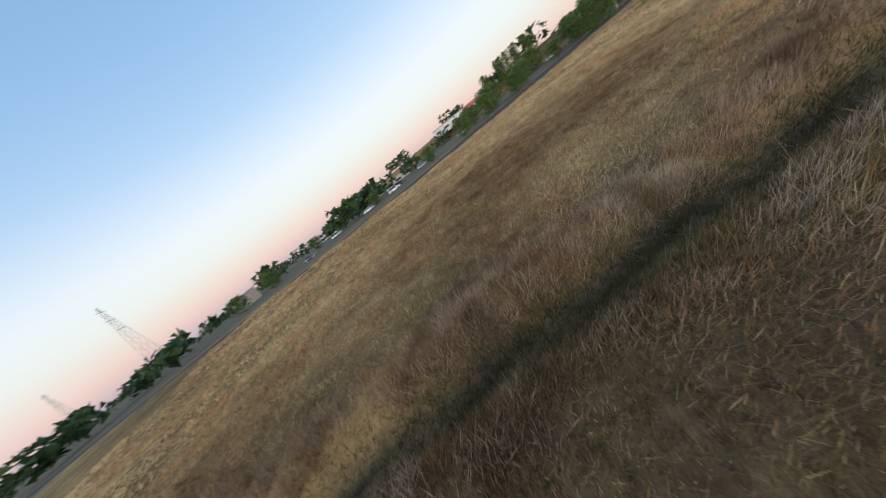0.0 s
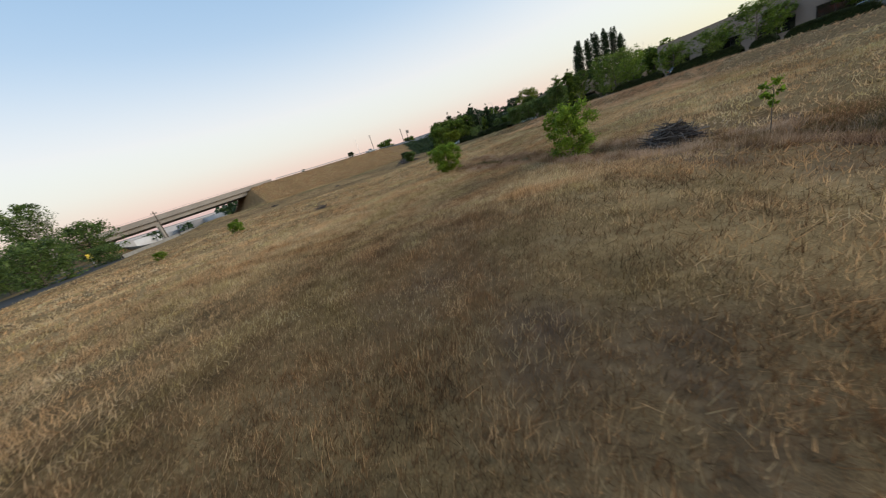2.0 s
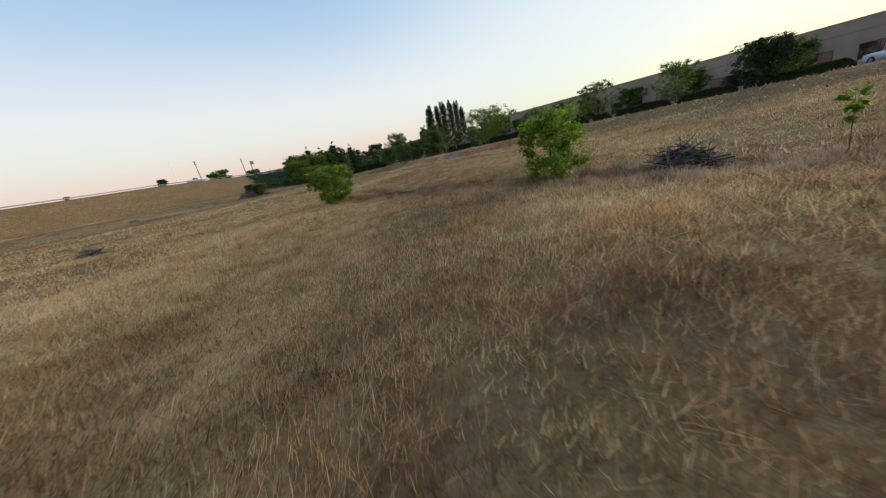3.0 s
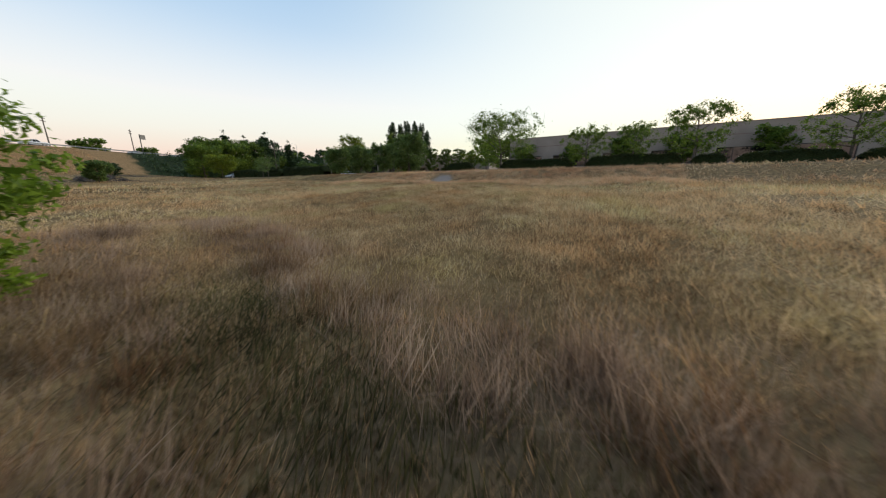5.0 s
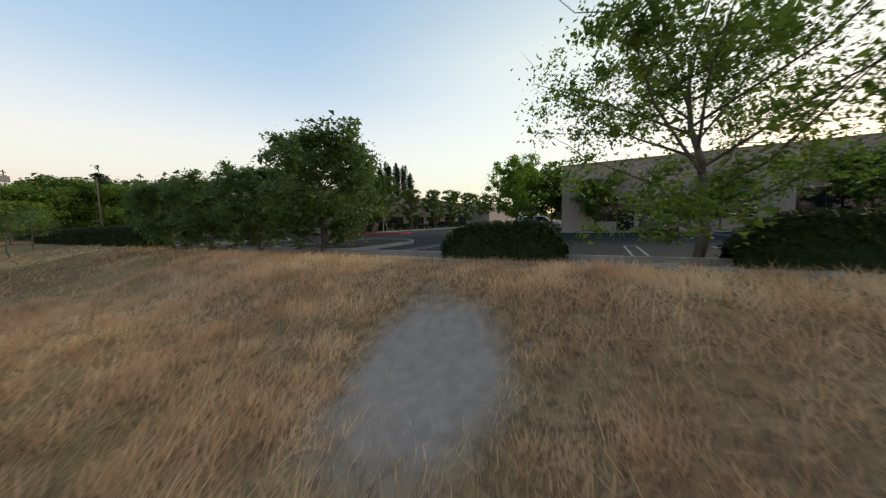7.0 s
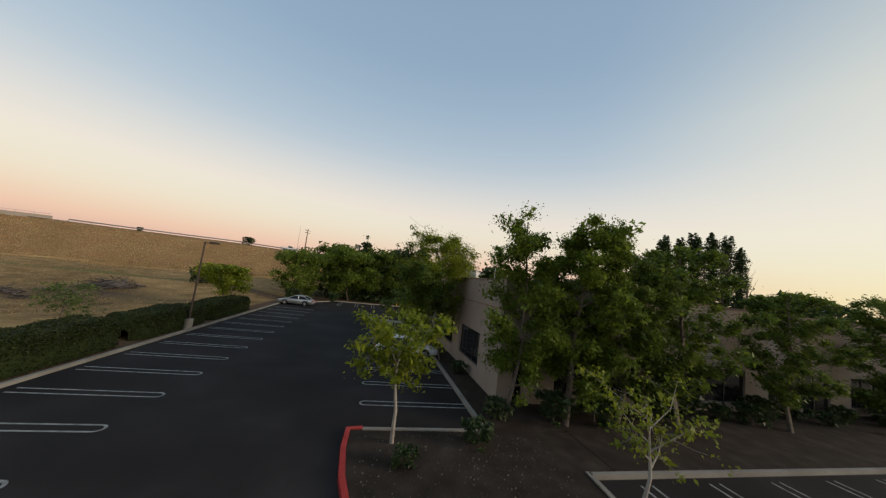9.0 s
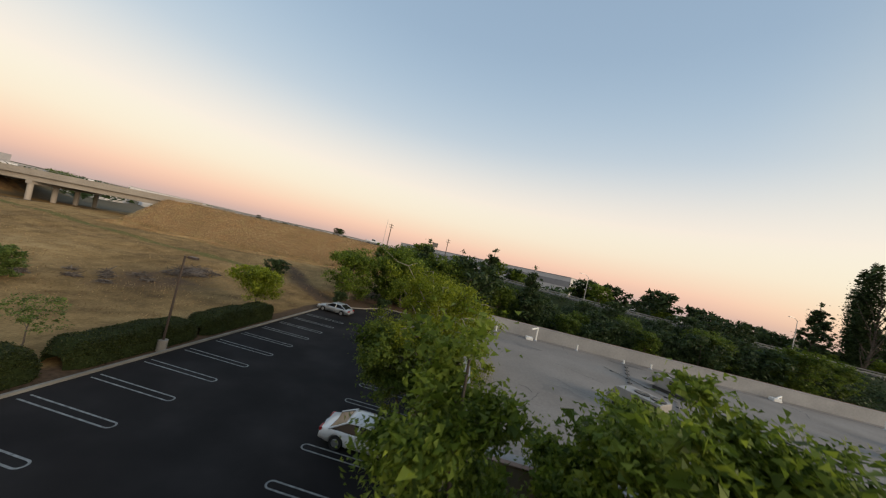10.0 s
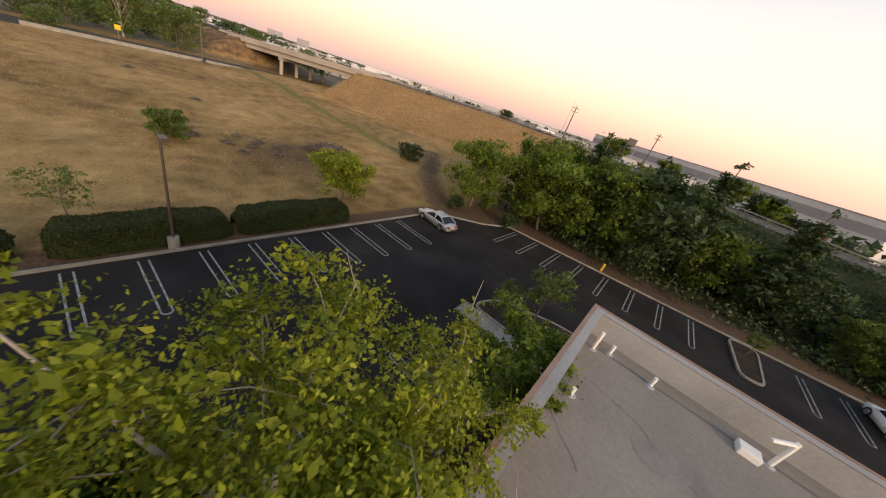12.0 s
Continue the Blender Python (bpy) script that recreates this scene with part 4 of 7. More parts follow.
# ---- vehicles ----
def car(kind, colour, x, y, rot, label, z=0.0, scale=1.0):
    """A parked vehicle that points along its own +x."""
    th = thing("car", pose(x, y, z, 0, 0, rot) @ Matrix.Scale(scale, 4), label, "car", "parked cars")
    paint = M_PAINT[colour]
    dims = {"sedan": (4.7, 1.82, 1.40, 0.90), "suv": (4.65, 1.86, 1.68, 1.02), "van": (4.9, 1.95, 1.75, 1.0), "pickup": (5.5, 1.95, 1.8, 1.08)}
    L, W, H, B = dims[kind]
    h = L / 2
    wb = L * 0.29
    wr = 0.33 if kind == "sedan" else 0.37

    top = {"sedan": [(-h, 0.60), (-h + 0.10, B - 0.05), (-h * 0.68, B + 0.05), (0, B + 0.02), (h * 0.40, B), (h * 0.72, B - 0.07), (h * 0.92, B - 0.19), (h, B - 0.42)],
           "suv": [(-h, 0.6), (-h + 0.08, B), (h * 0.42, B), (h * 0.80, B - 0.06), (h * 0.94, B - 0.16), (h, B - 0.40)],
           "van": [(-h, 0.6), (-h + 0.05, B), (h * 0.55, B), (h * 0.80, B - 0.1), (h * 0.93, B - 0.22), (h, B - 0.45)],
           "pickup": [(-h, 0.6), (-h + 0.04, B), (h * 0.35, B + 0.02), (h * 0.80, B), (h * 0.95, B - 0.08), (h, B - 0.3)]}[kind]
    # sections from tail to nose: sill or wheel arch, bulging flank, rounded shoulder, crowned top
    ra = wr + 0.06
    stations = sorted({*(c + ra * k for c in (wb, -wb) for k in (-1.001, -0.999, -0.87, -0.5, 0, 0.5, 0.87, 0.999, 1.001)), *(p_[0] for p_ in top), -h + 0.03, h - 0.04, 0.0})
    bm = bmesh.new()
    rows_ = []
    for x_ in stations:
        z1 = float(np.interp(x_, [p_[0] for p_ in top], [p_[1] for p_ in top]))
        z0 = 0.24 + 0.10 * abs(x_ / h) ** 6
        for c in (wb, -wb):
            if abs(x_ - c) < ra:
                z0 = max(z0, 0.32 + math.sqrt(ra * ra - (x_ - c) ** 2))
        wd = W / 2 * (1 - 0.13 * abs(x_ / h) ** 5)
        zm = max(z0 + 0.01, min(0.62, z1 - 0.10))
        half = [(0.97 * wd, z0), (wd, zm), (0.985 * wd, max(zm + 0.01, z1 - 0.12)), (0.94 * wd, max(zm + 0.02, z1 - 0.035)), (0.80 * wd, max(zm + 0.03, z1)), (0.0, max(zm + 0.04, z1 + 0.025))]
        rows_.append([bm.verts.new((x_, y_, z_)) for y_, z_ in half] + [bm.verts.new((x_, -y_, z_)) for y_, z_ in half[-2::-1]])
    for ra_, rb_ in zip(rows_[:-1], rows_[1:]):
        for i in range(len(ra_) - 1):
            bm.faces.new((ra_[i], rb_[i], rb_[i + 1], ra_[i + 1]))
        bm.faces.new((ra_[-1], rb_[-1], rb_[0], ra_[0]))
    bm.faces.new(rows_[0])
    bm.faces.new(rows_[-1][::-1])
    bmesh.ops.recalc_face_normals(bm, faces=bm.faces)
    body = part("body", bm, paint, th, smooth=True)
    cab = {"sedan": [(-h * 0.80, B), (-h * 0.42, H), (h * 0.08, H), (h * 0.46, B)], "suv": [(-h * 0.96, B), (-h * 0.82, H), (h * 0.10, H), (h * 0.46, B)],
           "van": [(-h * 0.97, B), (-h * 0.90, H), (h * 0.18, H), (h * 0.60, B)], "pickup": [(-h * 0.20, B), (-h * 0.14, H), (h * 0.16, H), (h * 0.42, B)]}[kind]
    t = 0.15

    def cabin(points, inset, grow):
        b_ = bmesh.new()
        vs = []
        for s in (1, -1):
            vs.append([b_.verts.new((a, s * (W / 2 - inset - t * (z_ - B) / (H - B)), z_ + grow * (z_ > B))) for a, z_ in points])
        b_.faces.new(vs[0][::-1])
        b_.faces.new(vs[1])
        for i in range(4):
            j = (i + 1) % 4
            b_.faces.new((vs[0][i], vs[0][j], vs[1][j], vs[1][i]))
        bmesh.ops.recalc_face_normals(b_, faces=b_.faces)
        bmesh.ops.bevel(b_, geom=[e for e in b_.edges if all(v.co.z > B + 0.1 for v in e.verts)], offset=0.05, segments=3, affect="EDGES", profile=0.5)
        return b_

    part("glasshouse", cabin(cab, 0.06, -0.055), M_CARGLASS, th, "dark car windows")
    (a0, _), (a1, _), (a2, _), (a3, _) = cab
    bm = bmesh.new()
    xs_ = np.linspace(a1 - 0.10, a2 + 0.14, 9)
    ys_ = np.linspace(-1, 1, 9) * (W / 2 - 0.045 - t)
    u_, v_ = np.linspace(-1, 1, 9), np.linspace(-1, 1, 9)
    shell = [[[bm.verts.new((xs_[i], ys_[j], H + 0.015 - 0.075 * u_[i] ** 4 - 0.06 * v_[j] ** 6 - dz)) for j in range(9)] for i in range(9)] for dz in (0, 0.035)]
    for i in range(8):
        for j in range(8):
            bm.faces.new((shell[0][i][j], shell[0][i + 1][j], shell[0][i + 1][j + 1], shell[0][i][j + 1]))
            bm.faces.new((shell[1][i][j + 1], shell[1][i + 1][j + 1], shell[1][i + 1][j], shell[1][i][j]))
    rim_ = [(i, 0) for i in range(9)] + [(8, j) for j in range(1, 9)] + [(i, 8) for i in range(7, -1, -1)] + [(0, j) for j in range(7, 0, -1)]
    for (i, j), (k, l) in zip(rim_, rim_[1:] + rim_[:1]):
        bm.faces.new((shell[0][i][j], shell[1][i][j], shell[1][k][l], shell[0][k][l]))
    bmesh.ops.recalc_face_normals(bm, faces=bm.faces)
    part("roof_panel", bm, paint, th, smooth=True)
    for s in (1, -1):
        yb, yt = s * (W / 2 - 0.045), s * (W / 2 - 0.045 - t)
        for (pa, pb) in (((a0, B), (a1, H - 0.06)), ((a3, B), (a2, H - 0.06)), (((a0 + a3) / 2, B), ((a1 + a2) / 2 + 0.05, H - 0.06))):
            part("pillar", cyls(((pa[0], yb, pa[1]), (pb[0], yt, pb[1]), 0.045), n=6), paint, th)
        m_ = part("mirror", boxes((a3 - 0.32, s * W / 2 - (0.0 if s > 0 else 0.2), B + 0.02, a3 - 0.15, s * W / 2 + (0.2 if s > 0 else 0.0), B + 0.17), bevel=0.03), paint, th)
        part("headlamp", boxes((h - 0.22, s * (W / 2 - 0.45) - 0.2, B - 0.36, h + 0.012, s * (W / 2 - 0.45) + 0.24, B - 0.22), bevel=0.02), M_LAMP_CLEAR, th)
        part("tail_lamp", boxes((-h - 0.012, s * (W / 2 - 0.3) - 0.2, B - 0.24, -h + 0.15, s * (W / 2 - 0.3) + 0.22, B - 0.08), bevel=0.02), M_LAMP_RED, th)
        part("door_seam", boxes(((a0 + a3) / 2 - 0.006, s * W / 2 - 0.004, 0.35, (a0 + a3) / 2 + 0.006, s * W / 2 + 0.004, B)), M_RUBBER, body)
        for cx in (wb, -wb):
            w_ = part("wheel", cyls(((cx, s * (W / 2 - 0.22), wr), (cx, s * (W / 2 + 0.01), wr), wr), n=22), M_RUBBER, th)
            part("rim", cyls(((cx, s * (W / 2 - 0.01), wr), (cx, s * (W / 2 + 0.025), wr), wr * 0.64, wr * 0.58), n=14), M_RIM, w_)
    if kind == "pickup":
        part("bed", boxes((-h * 0.95, -W / 2 + 0.12, B - 0.02, -h * 0.24, W / 2 - 0.12, B + 0.012)), M_RUBBER, th)
    part("plate", boxes((-h - 0.012, -0.16, 0.62, -h + 0.02, 0.16, 0.74)), M_LAMP_CLEAR, th)
    return th


car("sedan", "silver", -3.2, 37.9, 175, "silver sedan parked at the lot's far end")
car("sedan", "white", 10.2, 13.8, 0, "white sedan parked beside the tan office")
car("suv", "white", 34.5, 49.0, 97, "white compact car parked by the wooded edge")
car("suv", "white", 44.0, 50.4, 95, "white car with dark windows by the wooded edge")
car("sedan", "dark", 8.4, -31.2, 0, "dark sedan parked before the office door")
car("van", "white", 25.5, -20.6, -90, "white minivan parked by the office corner")
car("pickup", "white", -1.2, -75.0, 205, "white pickup with a dark bed by the hedge")
car("sedan", "silver", 9.0, -52.0, 0, "silver sedan parked at the office wall")
car("suv", "white", 8.8, -66.0, 0, "white car parked at the office wall")


# gravel and litter on the red-kerbed island, too fine to count
def gravel():
    rng = np.random.default_rng(61)
    k = 1500
    x, y = rng.uniform(7.4, 14.5, k), rng.uniform(-6.9, 2.1, k)
    ok = (x > 7.45 + np.clip(-y - 1.6, 0, 9) ** 1.45 * 0.32) & (x < 14.3)
    x, y = x[ok], y[ok]
    k = len(x)
    s_ = 0.012 + 0.03 * rng.random(k) ** 2
    tet = np.array([(1, 0, 0), (-0.6, 0.9, 0), (-0.5, -0.8, 0), (0.05, 0.05, 0.8)])
    a = rng.random(k) * 6.283
    V = np.empty((k, 4, 3))
    V[:, :, 0] = x[:, None] + s_[:, None] * (tet[:, 0] * np.cos(a)[:, None] - tet[:, 1] * np.sin(a)[:, None])
    V[:, :, 1] = y[:, None] + s_[:, None] * (tet[:, 0] * np.sin(a)[:, None] + tet[:, 1] * np.cos(a)[:, None])
    V[:, :, 2] = 0.118 + s_[:, None] * tet[:, 2]
    o = np.arange(k)[:, None] * 4
    F = np.concatenate([o + np.array(f) for f in ((0, 1, 3), (1, 2, 3), (2, 0, 3))])
    tagged(part("gravel", mesh_np("gravel", V.reshape(-1, 3), F, [M_DEADWOOD]), None), "loose pale gravel and bark chips on the planter", "gravel", kind="stuff")


gravel()


# ---- plants ----
def tube(pts, radii, n=6):
    """Vertices and quads of a limb along a line."""
    pts = np.asarray(pts, float)
    V, F = [], []
    for i, (p, r) in enumerate(zip(pts, radii)):
        d = pts[min(i + 1, len(pts) - 1)] - pts[max(i - 1, 0)]
        d = d / (np.linalg.norm(d) + 1e-9)
        u = np.cross(d, (0.31, 0.95, 0.05))
        u /= np.linalg.norm(u) + 1e-9
        w = np.cross(d, u)
        for k in range(n):
            t = 2 * np.pi * k / n
            V.append(p + r * (np.cos(t) * u + np.sin(t) * w))
        if i:
            a, b = (i - 1) * n, i * n
            F += [(a + k, a + (k + 1) % n, b + (k + 1) % n, b + k) for k in range(n)]
    return V, F


def join_tubes(rows, n=6):
    V, F = [], []
    for pts, radii in rows:
        v, f = tube(pts, radii, n)
        o = len(V)
        V += v
        F += [tuple(i + o for i in q) for q in f]
    return np.array(V), np.array(F)


LEAF_SHAPE = np.array([(-0.5, 0.0, 0.0), (-0.14, -0.27, 0.09), (0.5, 0.0, -0.10), (-0.10, 0.29, 0.07)])


LEAF_TRI = np.array([(-0.5, -0.10, 0.0), (0.0, 0.42, 0.05), (0.5, -0.12, -0.05)])


def leaves(rng, centres, size, up=0.35, droop=0.0, tri=False):
    """Small folded leaves with turns of their own round the centres; three-cornered ones far off."""
    k = len(centres)
    nrm = rng.normal(size=(k, 3))
    nrm[:, 2] = np.abs(nrm[:, 2]) + up
    nrm /= np.linalg.norm(nrm, axis=1, keepdims=True)
    u = rng.normal(size=(k, 3))
    u[:, 2] -= droop
    u -= nrm * (u * nrm).sum(1, keepdims=True)
    u /= np.linalg.norm(u, axis=1, keepdims=True)
    w = np.cross(nrm, u)
    s = np.asarray(size) * (0.6 + 0.8 * rng.random(k))
    sh = LEAF_TRI if tri else LEAF_SHAPE
    V = centres[:, None] + s[:, None, None] * (sh[None, :, 0, None] * u[:, None] + sh[None, :, 1, None] * w[:, None] + sh[None, :, 2, None] * nrm[:, None])
    F = np.arange(len(sh) * k).reshape(k, len(sh))
    return V.reshape(-1, 3), F


def tree_meshes(seed, h, bare, rad, n_leaf, leaf, trunk_r, limbs=9, shape="round", lean=0.0, tight=0.30, wisp=0.25, tri=False, core=0.22):
    """A trunk with limbs, and clumps of leaves at the limbs' ends and along them, with gaps between."""
    rng = np.random.default_rng(seed)
    top = h * (0.80 if shape != "cone" else 0.97)
    k = 7
    tz = np.linspace(0, top, k)
    wob = np.cumsum(rng.normal(0, h * 0.012, (k, 2)), 0)
    tp = np.column_stack([wob[:, 0] + lean * tz, wob[:, 1], tz])
    tp[0, :2] = 0
    rows = [(tp, trunk_r * np.linspace(1.15, 0.25, k))]
    ends, weights = [], []
    for i in range(limbs):
        f = (i + 0.5) / limbs
        z0 = bare + (top - bare) * f ** 0.9 * 0.9
        a = 2.4 * i + rng.random() * 0.9
        if shape == "round":
            prof = math.sin(math.pi * (0.18 + 0.74 * f)) ** 0.7
            rise = 0.35 + 0.75 * f
        elif shape == "vase":
            prof = 0.45 + 0.65 * f
            rise = 0.9
        elif shape == "cone":
            prof = 1.05 * (1 - f) + 0.08
            rise = 0.12
        else:  # column
            prof = 0.85 * math.sin(math.pi * (0.12 + 0.82 * f)) ** 0.5
            rise = 2.4
        ln = rad * prof * (0.75 + 0.45 * rng.random())
        base = np.array([np.interp(z0, tz, tp[:, 0]), np.interp(z0, tz, tp[:, 1]), z0])
        e = base + np.array([ln * math.cos(a), ln * math.sin(a), min(ln * rise * (0.7 + 0.5 * rng.random()), max(0.3, h * 1.02 - z0) * (1.0 if shape != "column" else 0.35 + 0.6 * rng.random()))])
        mid = base * 0.5 + e * 0.5 + np.array([0, 0, -0.06 * ln]) + rng.normal(0, 0.05 * ln, 3)
        r0 = trunk_r * (0.50 - 0.28 * f)
        rows.append(([base, mid, e], [r0, r0 * 0.6, r0 * 0.2]))
        for u, wt in ((0.45, 0.7), (0.72, 1.0), (1.0, 1.2)):
            p = (1 - u) ** 2 * base + 2 * u * (1 - u) * mid + u * u * e
            ends.append(p)
            weights.append(wt)
            for _ in range(2):
                q = p + rng.normal(0, 1, 3) * np.array([0.30, 0.30, 0.22]) * rad * (0.5 if shape in ("column", "cone") else 0.8)
                q[2] = min(max(q[2], bare * 0.8), h)
                if not tri or _ == 0:
                    rows.append(([p, (p + q) / 2 + rng.normal(0, 0.03 * rad, 3), q], [r0 * 0.28, r0 * 0.18, r0 * 0.07]))
                ends.append(q)
                weights.append(0.9)
    # ends keep within a domed outline, uneven from limb to limb
    def dome(p, slack):
        if shape != "round":
            return p
        c0 = np.array([lean * (bare + h) / 2, 0, (bare * 0.7 + h) / 2])
        ax = np.array([rad * 1.25, rad * 1.25, (h - bare * 0.7) / 2])
        r = np.linalg.norm((p - c0) / ax, axis=-1, keepdims=True)
        return np.where(r > slack, c0 + (p - c0) * (slack + 0.38 * (r - slack)) / np.maximum(r, 1e-6), p)

    ends = [dome(np.asarray(p), 0.87 + 0.2 * math.sin(7.3 * j)) for j, p in enumerate(ends)]
    # the leader
    ends.append(tp[-1] + np.array([0, 0, h - top]) * (0.2 if shape == "round" else 0.5))
    weights.append(1.0)
    ends, weights = np.array(ends), np.array(weights)
    pick = rng.choice(len(ends), n_leaf, p=weights / weights.sum())
    spread = rad * tight * (0.55 + 0.7 * rng.random(len(ends)))
    off = rng.normal(0, 1, (n_leaf, 3))
    off /= np.linalg.norm(off, axis=1, keepdims=True)
    off *= (1.25 * rng.random(n_leaf) ** 0.42)[:, None] * np.array([1, 1, 0.72])
    # ragged edges: each clump has a few lobes that reach out
    off *= (0.75 + 0.35 * np.sin(3.0 * np.arctan2(off[:, 1], off[:, 0]) + pick * 1.7) + 0.2 * np.sin(5.0 * off[:, 2] / 0.7 + pick))[:, None]
    c = ends[pick] + off * spread[pick][:, None]
    c = dome(c, 1.0 + 0.10 * np.sin(2.1 * pick)[:, None])
    far = rng.random(n_leaf) < wisp * 0.06
    c[far] += rng.normal(0, rad * 0.10, (far.sum(), 3))
    if shape == "column":
        # several upswept spires side by side, ragged at their edges
        k_s = 8
        a_s = rng.random(k_s) * 6.283
        r_s = rad * (0.2 + 0.6 * rng.random(k_s))
        t_s = h * (0.80 + 0.20 * rng.random(k_s))
        t_s[0], r_s[0] = h, 0.1 * rad
        j = rng.integers(0, k_s, n_leaf)
        u = rng.random(n_leaf) ** 0.85
        wide = rad * 0.46 * np.minimum(1, (1 - u) * 4.5 + 0.30) * np.minimum(1, u * 5 + 0.4) * (0.85 + 0.15 * np.sin(u * 17 + j * 2.1) + 0.25 * rng.normal(0, 1, n_leaf))
        a_r, r_r = rng.random(n_leaf) * 6.283, rng.random(n_leaf) ** 0.5
        out = r_s[j] * np.minimum(1, u * 3 + 0.3)
        c = np.column_stack([out * np.cos(a_s[j]) + wide * r_r * np.cos(a_r), out * np.sin(a_s[j]) + wide * r_r * np.sin(a_r), bare + (t_s[j] - bare) * u])
        ends = c[::max(1, n_leaf // 200)][:200]
        weights = np.ones(len(ends))
        spread = np.full(len(ends), rad * 0.2)
    c[:, 2] = np.clip(c[:, 2], bare * 0.7, h * 1.05)
    # coarse inner leaves close the heart of each clump
    inner = rng.choice(len(ends), int(n_leaf * core), p=weights / weights.sum())
    ci = rng.normal(0, 1, (len(inner), 3))
    ci *= (0.85 * rng.random(len(inner)) ** 0.5 / np.linalg.norm(ci, axis=1))[:, None]
    ci = ends[inner] + ci * spread[inner][:, None] * np.array([1, 1, 0.7])
    ci[:, 2] = np.clip(ci[:, 2], bare * 0.7, h)
    size = np.concatenate([np.full(len(c), leaf), np.full(len(ci), leaf * 2.1)])
    lv, lf = leaves(rng, np.concatenate([c, ci]), size, tri=tri)
    tv, tf = join_tubes(rows, 3 if tri else 6)
    return (tv, tf), (lv, lf)


def tree_proto(seed, label, leaf_m, bark_m, category="tree", name="tree", **kw):
    (tv, tf), (lv, lf) = tree_meshes(seed, **kw)
    th = thing(name, Matrix(), label, category)
    part("trunk", mesh_np("trunk", tv, tf, [bark_m]), None, th, smooth=True)
    part("crown", mesh_np("crown", lv, lf, [leaf_m]), None, th)
    return th


def put(proto, rows, group="", label="", z=None):
    """Sets copies of a plant; the first row moves the original itself."""
    first = True
    for r in rows:
        x, y, s, rot = r[:4]
        zz = r[4] if len(r) > 4 else zat(x, y)
        m = pose(x, y, zz - 0.03, 0, 0, rot) @ Matrix.Scale(s, 4)
        if first:
            ob = proto
            ob.matrix_basis = m
            first = False
        else:
            ob = copy_thing(proto, pose(0, 0, 0))
            ob.matrix_basis = m
        tagged(ob, label, group=group)


# lot trees, broad and open
p = tree_proto(11, "leafy maple-like tree with an open green crown by the office corner", M_LEAF, M_BARK, h=12.2, bare=1.3, rad=2.3, n_leaf=54000, leaf=0.115, trunk_r=0.17, limbs=19, tight=0.25, wisp=0.8, tri=True)
put(p, [(16.3, 3.0, 0.9, 0, 0.13)])
p = tree_proto(50, "slim leafy green tree close to the office corner", M_LEAF, M_BARK, h=11.4, bare=1.3, rad=1.4, n_leaf=24000, leaf=0.105, trunk_r=0.11, limbs=15, tight=0.42, wisp=0.8, tri=True)
put(p, [(13.5, 3.3, 0.96, 0, 0.13)])
# shade of these crowns is in the leaf colour
p = tree_proto(12, "leafy green tree with upright limbs at the tan wall", M_LEAF_SHADED, M_BARK, h=10.9, bare=1.4, rad=2.4, n_leaf=21000, leaf=0.135, trunk_r=0.15, limbs=17, tight=0.25, wisp=0.8, tri=True)
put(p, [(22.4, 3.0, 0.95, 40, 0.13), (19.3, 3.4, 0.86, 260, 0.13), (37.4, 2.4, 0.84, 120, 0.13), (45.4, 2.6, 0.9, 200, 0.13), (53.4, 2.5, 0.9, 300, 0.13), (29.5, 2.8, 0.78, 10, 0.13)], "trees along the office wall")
p = tree_proto(13, "large yellow-green tree with pale bare branches showing through the crown", M_LEAF_LIGHT, M_BARK_PALE, h=10.4, bare=2.2, rad=3.0, n_leaf=70000, leaf=0.082, trunk_r=0.20, limbs=22, wisp=0.35, tight=0.23, core=0.13)
put(p, [(11.8, 14.7, 1.0, 0, 0.13)])
p = tree_proto(14, "green tree with a thin pale-branched top beside the wall", M_LEAF_LIGHT, M_BARK_PALE, h=12.0, bare=1.8, rad=2.6, n_leaf=14000, leaf=0.11, trunk_r=0.22, limbs=13, wisp=0.7, tight=0.20, core=0.1)
put(p, [(12.4, 18.2, 0.78, 70, 0.13)])
p = tree_proto(51, "green tree beside the stalls at the office wall", M_LEAF, M_BARK_PALE, h=7.5, bare=1.2, rad=2.3, n_leaf=9000, leaf=0.15, trunk_r=0.12, limbs=13, wisp=0.7)
put(p, [(12.9, 23.4, 0.9, 70, 0.13)])
# leaf colour carries the shade of the low boughs here
p = tree_proto(44, "shorter tree leaning out over the stalls, leaves darkened for shade", M_LEAF_SHADED, M_BARK, h=7.4, bare=3.6, rad=2.1, n_leaf=16000, leaf=0.12, trunk_r=0.09, limbs=15, lean=-0.42, tight=0.26, tri=True)
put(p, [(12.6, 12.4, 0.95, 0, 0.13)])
p = tree_proto(15, "young yellow-green tree on a slim pale trunk in the kerbed bed", M_LEAF_LIGHT, M_BARK_PALE, h=4.4, bare=1.9, rad=1.9, n_leaf=3400, leaf=0.13, trunk_r=0.07, limbs=9, shape="vase", wisp=0.5, tight=0.20)
put(p, [(8.6, 1.5, 0.95, 20, 0.12), (9.6, -18.2, 0.8, 60, 0.12)], "young trees in the kerbed beds")
p = tree_proto(55, "sparse young tree with a forked pale trunk in the island", M_LEAF_LIGHT, M_BARK_PALE, h=4.6, bare=1.9, rad=1.7, n_leaf=900, leaf=0.14, trunk_r=0.075, limbs=7, shape="vase", wisp=0.4, tight=0.24, core=0.05, lean=0.16)
put(p, [(14.3, -2.7, 0.78, 20, 0.12)])
